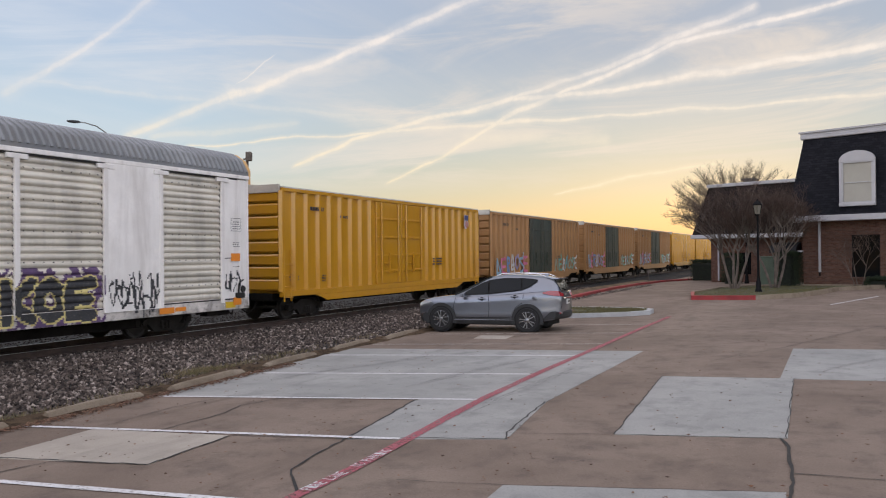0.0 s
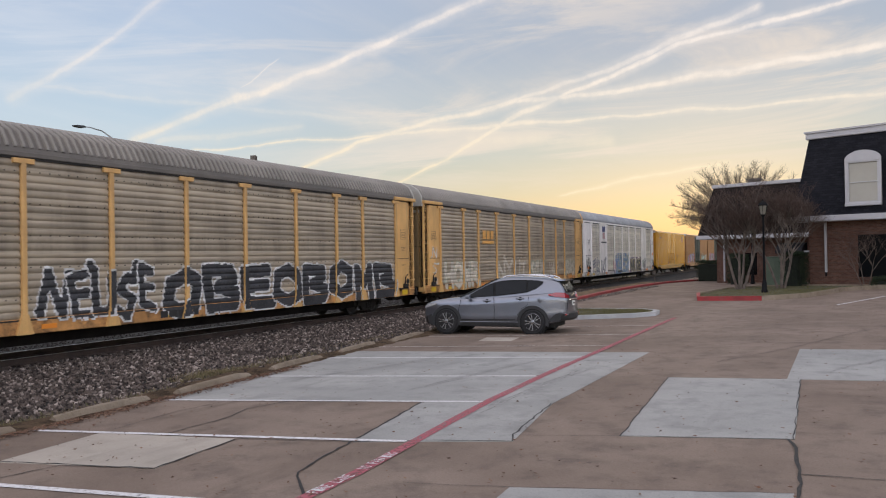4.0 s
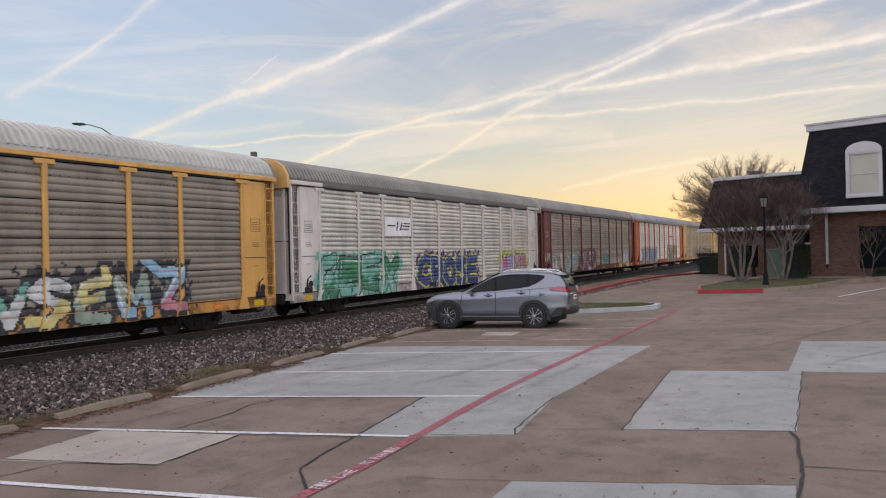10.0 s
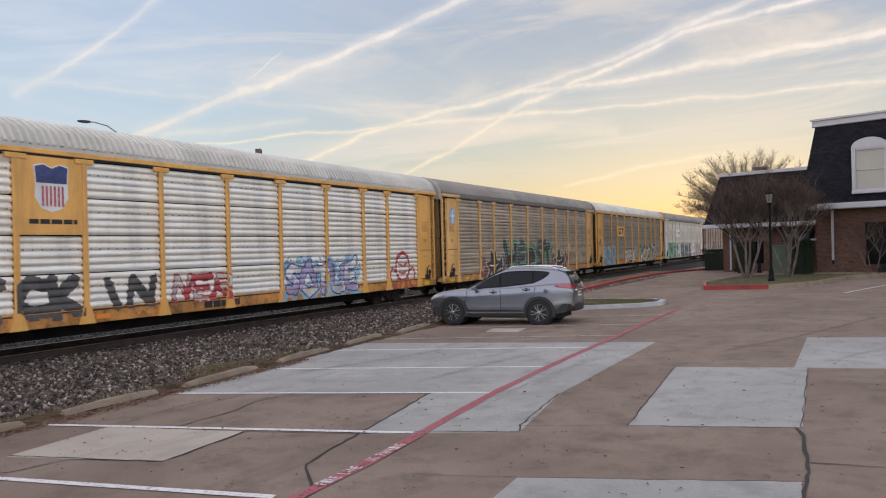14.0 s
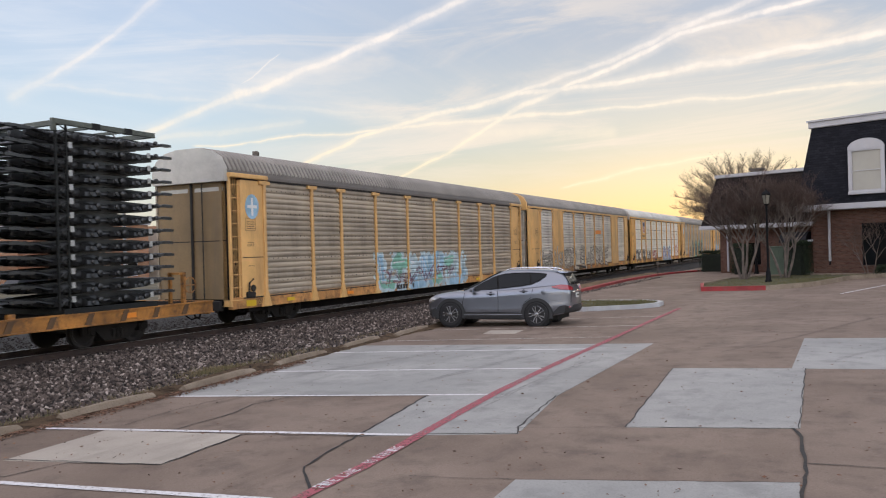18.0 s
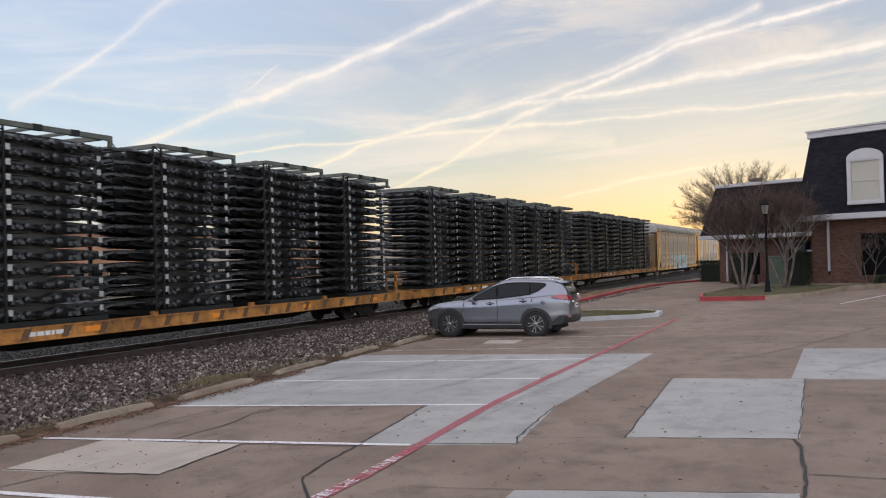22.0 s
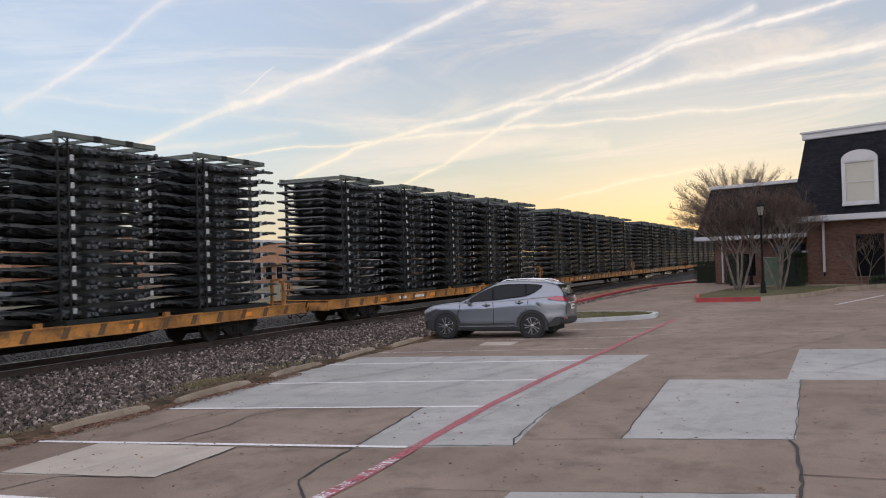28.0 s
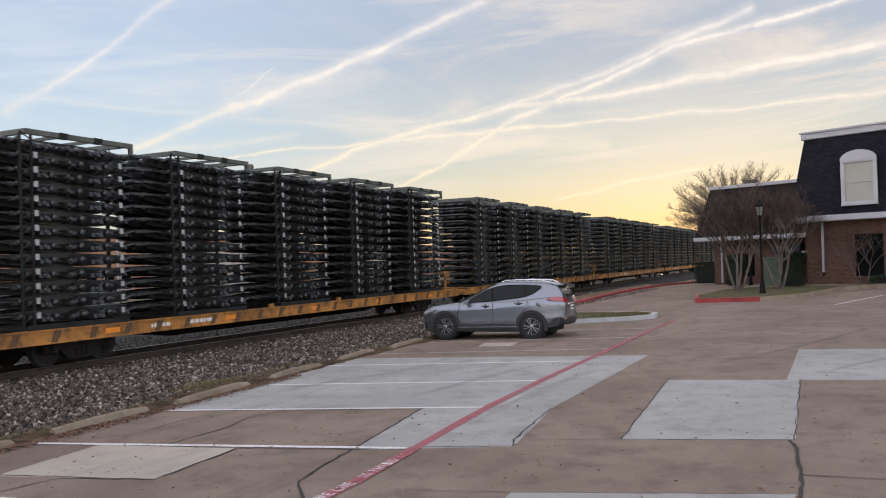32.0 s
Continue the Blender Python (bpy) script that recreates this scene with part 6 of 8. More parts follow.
    c = autorack(at(-3), M_yellow, M_dull, M_roofb, "yellow autorack car with weathered panels and pale blue graffiti", endmat=M_endshade, endtop=M_roofl, seed=95)
    part("emblem", decal_mesh([blob(-12.45, 4.05, 0.36, 0.42, random.Random(1), 20, 0.0)], -1.612), G["sky"], c, "round pale blue plain emblem")
    part("emblem_cross", decal_mesh([[(-12.7, 4.0), (-12.2, 4.0), (-12.2, 4.1), (-12.7, 4.1)], [(-12.5, 3.75), (-12.4, 3.75), (-12.4, 4.35), (-12.5, 4.35)]], -1.618), M_wpaint, c)
    piece(c, "LTANUTD", -4.0, 4.9, 0.72, 2.1, ["sky", "mint", "ice", "sky"], "ice", "ice", "white", 0.3, 0.06, 0.2, 96, "pale blue and mint graffiti with white edges", 4)
    scrawl(c, -3.8, 3.6, 0.9, 1.7, "maroon", 9, 97, 0.07, "dark red sprayed accents")


make_racks()


def make_boxcars():
    for k in range(7):
        c = boxcar(33.3 + 20.3 * k, M_boxy if k in (0, 4, 5, 6) else M_boxo, M_boxy if k in (0, 4, 5, 6) else M_doorg, "glossy yellow boxcar with ribbed sides and plug doors" if k in (0, 4, 5, 6) else "faded tan boxcar with dark green doors and graffiti", k + 3)
        if k == 0:
            shield(c, 7.4, 4.15, 0.5, 0.75, -1.61)
        elif k < 4:
            box_graffiti(c, -8.5, -3.0, 1.2, 2.35, ("sky", "hotpink", "blue", "white", "lilac"), 100 + k, "pink and blue graffiti along the lower side")
            box_graffiti(c, 3.0, 8.5, 1.2, 2.2, ("sage", "mint", "white", "teal"), 110 + k, "pale green graffiti along the lower side")


def box_graffiti(car, x0, x1, z0, z1, colors, seed, label):
    """Sprayed letters over the ribs of a boxcar side."""
    rng = random.Random(seed)
    top = None
    for k, strokes in enumerate(lettering("NERAOSE", x0, x1, z0, z1, rng, 0.3)):
        polys = [q for p in strokes for q in fat(p, 0.16)]
        me = flat_mesh(polys, -1.622 - 0.008 * (k % 3))
        if top is None:
            top = part("graffiti", me, G[colors[k % len(colors)]], car, label, smooth=0)
        else:
            part("paint_fill", me, G[colors[k % len(colors)]], top, smooth=0)


make_boxcars()


# ---- flat cars with stacked vehicle frames ----
M_flat = material("flatcar_yellow", (0.42, 0.18, 0.035), 0.6, var=0.3, scale=1.2, dirt=(0.055, 0.032, 0.02), dirt_amount=0.9)
M_frame = material("black_wax_steel", (0.030, 0.031, 0.031), 0.33, metal=0.1, spec=0.7, var=0.3, scale=2, bump=0.1, dirt=(0.03, 0.03, 0.027), dirt_amount=0.4)
M_pocket = material("grimy_pocket", (0.10, 0.055, 0.025), 0.7, var=0.3, scale=2)
M_rack = material("olive_grey_rack", (0.095, 0.105, 0.085), 0.6, var=0.2, scale=2, dirt=(0.05, 0.05, 0.04), dirt_amount=0.5)
M_rackpost = material("dark_rack_post", (0.016, 0.017, 0.016), 0.65, var=0.25, scale=2, spec=0.25)
M_plate = material("pale_glint_plate", (0.46, 0.46, 0.44), 0.45, metal=0.5, var=0.15, scale=3)


def chassis_mesh(flip=1):
    """A vehicle ladder frame: two long rails with a thick middle, cross members and brackets."""
    m = Mesh()
    prof = [(-2.45, 0.20, 0.07), (-2.1, 0.18, 0.09), (-1.75, 0.10, 0.10), (-1.45, 0.07, 0.13), (-1.3, 0.03, 0.24), (-1.1, 0.02, 0.25), (-0.95, 0.05, 0.16), (-0.7, 0.02, 0.26), (-0.35, 0.01, 0.28), (-0.2, 0.05, 0.17), (0.1, 0.08, 0.11), (0.5, 0.09, 0.10), (0.7, 0.03, 0.22), (1.05, 0.02, 0.24), (1.2, 0.08, 0.13), (1.6, 0.15, 0.12), (2.0, 0.19, 0.09), (2.45, 0.21, 0.06)]
    for y, w in ((-1.16, 0.13), (1.03, 0.13)):
        m.loft([[(x, y + 0.03, z), (x, y + w, z), (x, y + w, z + h), (x, y + 0.07, z + h), (x, y + 0.01, z + h * 0.62), (x, y, z + h * 0.25)] for x, z, h in prof])
    # inner rails and floor of brackets, added to block sky through the stack
    for y in (-0.85, -0.25, 0.5):
        m.loft([[(x, y, z - 0.03), (x, y + 0.12, z - 0.03), (x, y + 0.12, z + h), (x, y, z + h)] for x, z, h in ((-2.1, 0.14, 0.12), (-1.75, 0.06, 0.22), (-0.8, 0.02, 0.31), (-0.1, 0.0, 0.34), (0.5, 0.02, 0.32), (1.1, 0.03, 0.30), (1.75, 0.08, 0.22), (2.1, 0.13, 0.15))])
    for x, z, r in ((-2.35, 0.24, 0.05), (-1.7, 0.12, 0.07), (-0.9, 0.1, 0.10), (0.0, 0.1, 0.07), (0.9, 0.12, 0.06), (1.7, 0.22, 0.06), (2.35, 0.25, 0.045)):
        m.tube([(x, -1.1, z), (x, 1.1, z)], r, 8)
    # body mounts and spring perches standing out from the rails
    for x, z, w, h in ((-1.55, 0.06, 0.13, 0.15), (-0.62, 0.03, 0.2, 0.2), (0.25, 0.07, 0.10, 0.14), (1.0, 0.06, 0.17, 0.17), (1.75, 0.16, 0.1, 0.12)):
        for s, y0, y1 in ((-1, -1.40, -1.13), (1, 1.13, 1.36)):
            m.loft([[(x - w, y0 if s < 0 else y1, z), (x + w, y0 if s < 0 else y1, z), (x + w * 0.8, s * 1.12, z - 0.02), (x - w * 0.8, s * 1.12, z - 0.02)], [(x - w * 0.85, (y0 if s < 0 else y1) - s * 0.03, z + h * 0.55), (x + w * 0.85, (y0 if s < 0 else y1) - s * 0.03, z + h * 0.55), (x + w * 0.7, s * 1.12, z + h), (x - w * 0.7, s * 1.12, z + h)]])
        m.lathe([(0.04, -1.44), (0.06, -1.42), (0.06, -1.36)], "Y", (x, 0, z + 0.06), 8)
    for x in (-1.1, -0.25, 0.62, 1.38):
        m.lathe([(0.03, -1.30), (0.085, -1.27), (0.085, -1.14)], "Y", (x, 0, 0.15), 10)
    for x, z in ((-2.4, 0.2), (2.4, 0.22)):
        m.box(x - 0.2, x + 0.2, -1.18, -1.02, z - 0.02, z + 0.05)
        m.tube([(x * 0.98, -1.09, z + 0.03), (x * 1.07, -1.09, z + 0.03)], 0.045, 8)
        m.tube([(x * 0.98, 1.09, z + 0.03), (x * 1.07, 1.09, z + 0.03)], 0.045, 8)
    m.v = [(flip * p[0], p[1], p[2]) for p in m.v]
    return m


def make_stack(x0, tiers=13, flip=1):
    """One stack of frames on its rack: base, frames, corner posts, top frame."""
    st = thing("frame_stack", "tall stack of black steel vehicle frames in a grey-green shipping rack", "vehicle frames", group="frame stacks on the flat cars")
    part("base", shared("stack_base", lambda: Mesh().box(-1.6, 1.6, -1.5, -1.35, 0, 0.14).box(-1.6, 1.6, 1.35, 1.5, 0, 0.14).box(-1.6, -1.45, -1.35, 1.35, 0, 0.14).box(1.45, 1.6, -1.35, 1.35, 0, 0.14).box(-0.1, 0.1, -1.35, 1.35, 0, 0.14)), M_rackpost, st)
    ch = shared(("vehicle_frame", flip), lambda: chassis_mesh(flip))
    for k in range(tiers):
        part("vehicle_frame", ch, M_frame, st, at=(random.uniform(-0.04, 0.04), random.uniform(-0.02, 0.02), 0.15 + 0.365 * k))
    top = shared(("stack_top", flip), lambda: Mesh().box(-1.62, 1.62, -1.53, -1.43, 4.88, 5.02, c=0.01).box(-1.62, 1.62, 1.43, 1.53, 4.88, 5.02, c=0.01).box(-1.62, -1.52, -1.43, 1.43, 4.88, 5.02, c=0.01).box(1.52, 1.62, -1.43, 1.43, 4.88, 5.02, c=0.01).box(-0.55, -0.47, -1.43, 1.43, 4.9, 4.98).box(0.47, 0.55, -1.43, 1.43, 4.9, 4.98)
                 .box(*sorted((-flip * 1.62, -flip * 1.85)), -1.53, -1.43, 4.88, 5.02).box(*sorted((-flip * 1.75, -flip * 1.85)), -1.53, -1.43, 4.70, 4.9).box(*sorted((-flip * 1.62, -flip * 1.85)), 1.43, 1.53, 4.88, 5.02).box(*sorted((-flip * 1.75, -flip * 1.85)), 1.43, 1.53, 4.70, 4.9))
    t = part("top_frame", top, M_rack, st, "grey-green rectangular top frame")
    for sx in (-0.62, 0.5):
        part("strap", shared("stack_strap", lambda: Mesh().box(0, 0.26, -1.542, -1.42, 4.87, 5.03)), M_rackpost, t, at=(sx, 0, 0))
    pm = shared("stack_post", lambda: Mesh().box(-0.05, 0.05, -0.05, 0.05, 0.1, 4.9, c=0.008))
    for x, y in ((-1.5 * flip, 1.45), (1.5 * flip, 1.45)):
        part("post", pm, M_rackpost, st, at=(flip * x, y, 0))
    part("lattice_post", shared("lattice_post", lambda: lattice()), M_rackpost, st, at=(-1.72, -1.45, 0))
    # plates coloured pale so that they also stand for glints on the stack
    pl = shared("stack_plate", lambda: Mesh().box(-0.06, 0.06, -0.02, 0.0, 0.0, 0.15, c=0.004))
    for k in range(tiers - 1):
        part("plate", pl, M_plate, st, "pale mounting plate whose tone also stands for glints", at=(-1.28, -1.45, 0.30 + 0.365 * k))
        part("plate", pl, M_plate, st, at=(1.45, -1.42, 0.27 + 0.365 * k))
    MOVERS.append((st, x0, RAIL_Z + 1.02))
    return st


def lattice():
    m = Mesh().box(-0.02, 0.025, -0.03, 0.03, 0.1, 4.9).box(0.3, 0.34, -0.03, 0.03, 0.1, 4.9)
    for k in range(13):
        z = 0.2 + 0.365 * k
        m.tube([(0, 0, z), (0.33, 0, z + 0.18)], 0.018, 5)
        m.tube([(0.33, 0, z + 0.18), (0, 0, z + 0.36)], 0.018, 5)
    return m


def flatcar(right):
    """A long yellow flat car: deck, fish-bellied sills with stake pockets, hand brake post."""
    half = 13.6
    car = thing("flat_car", "long rusty yellow flat car carrying stacked vehicle frames", "rail car", group="cars of the train")
    part("deck", shared("flat_deck", lambda: Mesh().box(-half, half, -1.36, 1.36, 0.93, 1.0)), M_under, car, "dark worn wooden deck")
    for s in (-1, 1):
        part("side_sill", shared("flat_sill", lambda: Mesh().box(-half, half, -1.46, -1.36, 0.66, 1.02, c=0.012).box(-half, half, -1.5, -1.36, 0.985, 1.025).box(-half, half, -1.5, -1.36, 0.65, 0.69)), M_flat, car, at=pose(0, 0, 0, 0, 0, 0 if s < 0 else 180))
        part("end_sill", shared("flat_end", lambda: Mesh().box(half - 0.1, half, -1.36, 1.36, 0.6, 1.02, c=0.015)), M_flat, car, at=pose(0, 0, 0, 0, 0, 0 if s > 0 else 180))
    # pockets slanted and coloured dark to stand for diagonal shadows on the sill
    sp = shared("stake_pocket", lambda: Mesh().loft([[(-0.16, -1.49, z0), (0.02, -1.49, z0), (0.02, -1.455, z0), (-0.16, -1.455, z0)] if z0 < 0.8 else [(-0.02, -1.49, z0), (0.16, -1.49, z0), (0.16, -1.455, z0), (-0.02, -1.455, z0)] for z0 in (0.69, 0.985)]))
    for k in range(22):
        part("stake_pocket", sp, M_pocket, car, at=(-12.4 + 1.18 * k, 0, 0))
    part("centre_sill", shared("flat_centre", lambda: Mesh().loft([[(x, -0.4, 0.93), (x, 0.4, 0.93), (x, 0.3, z), (x, -0.3, z)] for x, z in ((-half, 0.6), (-8, 0.6), (-6, 0.35), (6, 0.35), (8, 0.6), (half, 0.6))])), M_under, car)
    part("hand_brake", shared("hand_brake", lambda: Mesh().box(12.5, 12.62, -1.3, -1.18, 1.0, 1.95, c=0.01).box(12.35, 12.62, -1.3, -0.8, 1.88, 1.95).box(12.4, 12.5, -0.85, -0.78, 1.0, 1.9).tube([(12.75 + 0.24 * math.cos(a), -1.34, 1.55 + 0.24 * math.sin(a)) for a in (math.pi * k / 8 for k in range(17))], 0.018, 6).tube([(12.53, -1.34, 1.55), (12.97, -1.34, 1.55)], 0.015, 5).tube([(12.75, -1.34, 1.33), (12.75, -1.34, 1.77)], 0.015, 5)), M_flat, car, "yellow hand brake post")
    part("stencil", decal_mesh(bars(-8.0, -7.2, 0.78, 0.90, 1, random.Random(4), 0.1) + bars(-6.6, -5.2, 0.78, 0.90, 1, random.Random(6), 0.1), -1.464), M_wpaint, car, "stencilled car number")
    for k in range(5):
        part("reflector", shared("flat_reflector", lambda: Mesh().box(-0.25, 0.25, -1.472, -1.455, 0.76, 0.90)), M_tago, car, at=(-9.4 + 4.9 * k, 0, 0))
    for s in (-1, 1):
        add_truck(car, s * 10.1)
        add_coupler(car, s * half, s)
    for k in range(6):
        part("tie_down", shared("tie_down", lambda: Mesh().box(-0.1, 0.1, -1.42, -1.3, 1.0, 1.14, c=0.02)), M_flat, car, at=(-11 + 4.4 * k, 0, 0))
    MOVERS.append((car, right - half, RAIL_Z))


def make_flats():
    for k in range(11):
        right = 24.0 - run(18.221 + 1.616 * k)
        flatcar(right)
        flip = -1 if k in (2, 3, 8) else 1
        for j in range(5):
            make_stack(right - (3.85 if k in (2, 3) else 3.55 if k == 8 else 3.95) - 5.12 * j, 13, flip)


make_flats()

# ---- parked car ----
M_silver = material("silver_car_paint", (0.20, 0.215, 0.25), 0.30, metal=0.8, var=0.03, scale=0.6, bump=0.0, coat=1.0)
M_clad = material("dark_plastic_cladding", (0.018, 0.0185, 0.02), 0.6, var=0.15, scale=3)
M_tyre = material("tyre_rubber", (0.011, 0.011, 0.012), 0.8, var=0.2, scale=4)
M_alloy = material("alloy_rim", (0.30, 0.30, 0.31), 0.28, metal=0.9, var=0.04, scale=4, bump=0.0)
M_well = material("wheel_well_black", (0.008, 0.008, 0.008), 0.9, var=0.1)
M_taillight = material("red_tail_lens", (0.30, 0.025, 0.03), 0.12, var=0.1, scale=4, bump=0.0, coat=1.0)
M_headlight = material("clear_head_lens", (0.45, 0.46, 0.48), 0.1, metal=0.3, var=0.1, scale=4, bump=0.0, coat=1.0)
M_glass = glass_dark("tinted_glass")
M_chrome = material("chrome_trim", (0.75, 0.75, 0.76), 0.15, metal=1.0, var=0.02, bump=0.0)
M_platew = material("plain_plate", (0.6, 0.6, 0.58), 0.5, var=0.05)


def wheel_arch(m, cx, r0, r1, y0, y1, a0, a1, cz=0.36, n=16):
    rings = []
    for k in range(n + 1):
        a = math.radians(a0 + (a1 - a0) * k / n)
        c, s = math.cos(a), math.sin(a)
        rings.append([(cx + r0 * c, y0, cz + r0 * s), (cx + r1 * c, y0, cz + r1 * s), (cx + r1 * c, y1, cz + r1 * s), (cx + r0 * c, y1, cz + r0 * s)])
    m.loft(rings)


def make_suv():
    car = thing("parked_suv", "silver compact sport utility car parked on worn concrete stalls", "car", pose(23.32, 9.58, ground_z(0, 9.58) + 0.0, 1.1, 0, 95.0))
    # body stations: place along the car, underside, shoulder, half width
    st = [(-2.31, 0.52, 1.02, 0.66), (-2.25, 0.44, 1.14, 0.80), (-2.1, 0.38, 1.19, 0.875), (-1.75, 0.31, 1.18, 0.915), (-1.33, 0.28, 1.14, 0.925), (-0.8, 0.26, 1.10, 0.92), (0.0, 0.25, 1.05, 0.915), (0.7, 0.25, 1.02, 0.915), (1.1, 0.27, 1.015, 0.92), (1.4, 0.29, 0.99, 0.915), (1.7, 0.31, 0.95, 0.89), (1.92, 0.33, 0.905, 0.83), (2.06, 0.37, 0.845, 0.74), (2.14, 0.42, 0.76, 0.63), (2.17, 0.47, 0.68, 0.54)]
    rings = []
    for x, zb, zt, w in st:
        half = [(0.0, zb), (w * 0.92, zb), (w * 0.985, zb + 0.10), (w * 0.995, zb + (zt - zb) * 0.36), (w * 0.978, zb + (zt - zb) * 0.55), (w, zt - 0.20), (w * 0.985, zt - 0.10), (w * 0.945, zt - 0.02), (w * 0.89, zt + 0.012), (w * 0.5, zt + 0.04), (0.0, zt + 0.05)]
        rings.append([(x, y, z) for y, z in half] + [(x, -y, z) for y, z in half[-2:0:-1]])
    part("body", Mesh().loft(rings), M_silver, car, "silver painted body shell", smooth=0.75)
    # cabin stations: place, roof, half width at the belt and at the roof
    gh = [(-2.25, 1.20, 0.74, 0.70), (-2.16, 1.38, 0.76, 0.665), (-2.06, 1.53, 0.78, 0.64), (-1.95, 1.585, 0.80, 0.635), (-1.6, 1.63, 0.83, 0.65), (-1.0, 1.665, 0.855, 0.665), (-0.55, 1.665, 0.86, 0.67), (-0.25, 1.63, 0.86, 0.665), (0.0, 1.53, 0.86, 0.68), (0.35, 1.35, 0.855, 0.71), (0.7, 1.17, 0.85, 0.75), (1.0, 1.05, 0.84, 0.79)]
    rings = []
    for x, zr, wb, wr in gh:
        half = [(wb, 1.0), (wr + 0.02, zr - 0.075), (wr - 0.03, zr - 0.022), (wr * 0.5, zr + 0.012), (0, zr + 0.02)]
        rings.append([(x, y, z) for y, z in half] + [(x, -y, z) for y, z in half[-2::-1]])
    part("cabin", Mesh().loft(rings), M_silver, car, "silver roof and pillars", smooth=0.75)

    def side_y(x, z):
        """Half width of the cabin wall at a place and a height."""
        for (xa, za, ba, ra), (xb, zb, bb, rb) in zip(gh, gh[1:]):
            if xa <= x <= xb:
                f = (x - xa) / (xb - xa)
                zr, wb, wr = za + (zb - za) * f - 0.075, ba + (bb - ba) * f, ra + (rb - ra) * f + 0.02
                return wb + (wr - wb) * max(0.0, min(1.0, (z - 1.0) / (zr - 1.0)))
        return 0.86

    def slab(poly, s, out, inn):
        m = Mesh()
        a = m.ring([(x, s * (side_y(x, z) + out), z) for x, z in poly])
        b = m.ring([(x, s * (side_y(x, z) - inn), z) for x, z in poly])
        m.f += [tuple(a), tuple(reversed(b))]
        m.quad_strip(b, a, True)
        return m

    for s in (1, -1):
        for poly in ([(0.70, 1.065), (0.40, 1.245), (0.05, 1.42), (-0.10, 1.475), (-0.12, 1.125)], [(-0.18, 1.13), (-0.16, 1.49), (-0.35, 1.535), (-0.6, 1.555), (-1.10, 1.555), (-1.12, 1.245), (-0.9, 1.205)], [(-1.16, 1.255), (-1.15, 1.55), (-1.42, 1.535), (-1.56, 1.515), (-1.55, 1.48), (-1.36, 1.345)]):
            part("side_window", slab(poly, s, 0.032, 0.03), M_glass, car, "dark tinted side glass", smooth=0)
        poly = [(0.78, 1.05), (0.40, 1.27), (0.05, 1.445), (-0.15, 1.515), (-0.35, 1.555), (-0.6, 1.575), (-1.12, 1.575), (-1.45, 1.555), (-1.60, 1.525), (-1.58, 1.47), (-1.38, 1.325), (-1.14, 1.225), (-0.9, 1.185), (-0.15, 1.105)]
        part("window_surround", slab(poly, s, 0.024, 0.03), M_well, car, "black pillar trim", smooth=0)
        part("roof_rail", Mesh().tube([(-0.35, s * 0.59, 1.645), (-0.5, s * 0.60, 1.70), (-1.0, s * 0.60, 1.72), (-1.6, s * 0.59, 1.69), (-1.8, s * 0.58, 1.62)], 0.018, 8), M_chrome, car, "silver roof rail")
        for x, z in ((0.06, 0.965), (-0.95, 1.035)):
            part("door_handle", Mesh().tube([(x + 0.11, s * 0.905, z), (x + 0.07, s * 0.945, z), (x - 0.07, s * 0.945, z + 0.006), (x - 0.11, s * 0.905, z + 0.008)], 0.018, 8), M_silver, car)
            # black disc put in for the shade of the cup
            part("handle_cup", Mesh().lathe([(0.055, s * 0.88), (0.05, s * 0.921)], "Y", (x, 0, z - 0.005), 12), M_well, car)
        for pts in ([(0.93, 0.42), (0.95, 0.7), (0.87, 1.0)], [(-0.16, 0.42), (-0.17, 0.75), (-0.15, 1.06)], [(-0.86, 0.55), (-1.0, 0.74), (-1.17, 0.85), (-1.22, 1.10)], [(0.93, 0.42), (0.4, 0.41), (-0.16, 0.42), (-0.8, 0.43)]):
            part("door_seam", Mesh().tube([(x, s * 0.913, z) for x, z in pts], 0.007, 5), M_well, car)
        part("body_crease", Mesh().tube([(0.85, s * 0.9135, 0.83), (0.0, s * 0.9125, 0.87), (-0.9, s * 0.918, 0.95), (-1.7, s * 0.908, 1.02)], 0.007, 6), M_silver, car)
        if s > 0:
            part("fuel_flap", Mesh().lathe([(0.08, s * 0.86), (0.078, s * 0.918), (0.07, s * 0.921)], "Y", (-1.55, 0, 1.0), 18), M_silver, car)
        mir = Mesh().loft([[(0.60 + dx, s * y, 1.07 + dz) for dx, dz in ((-0.06 * k, -0.06 * k), (0.07 * k, -0.05 * k), (0.09 * k, 0.04 * k), (0.0, 0.085 * k), (-0.06 * k, 0.07 * k))] for y, k in ((0.85, 0.4), (0.93, 0.95), (1.03, 1.0), (1.08, 0.55))])
        part("side_mirror", mir, M_silver, car)
        part("sill_cladding", Mesh().loft([[(x, s * 0.80, 0.20), (x, s * 0.905, 0.22), (x, s * 0.937, 0.30), (x, s * 0.932, 0.385), (x, s * 0.90, 0.415)] for x in (-0.95, -0.3, 0.3, 0.95)]), M_clad, car, "dark lower door cladding")
        part("sill_strip", Mesh().tube([(0.9, s * 0.938, 0.345), (-0.9, s * 0.938, 0.355)], 0.008, 5), M_silver, car)
        for cx in (-1.33, 1.33):
            arch = Mesh()
            wheel_arch(arch, cx, 0.385, 0.475, s * 0.84, s * 0.94, -16, 196)
            part("arch_cladding", arch, M_clad, car)
            # black disc stands in for the shaded hollow behind the wheel
            part("wheel_well", Mesh().lathe([(0.40, s * 0.5), (0.40, s * 0.931)], "Y", (cx, 0, 0.36), 24), M_well, car)
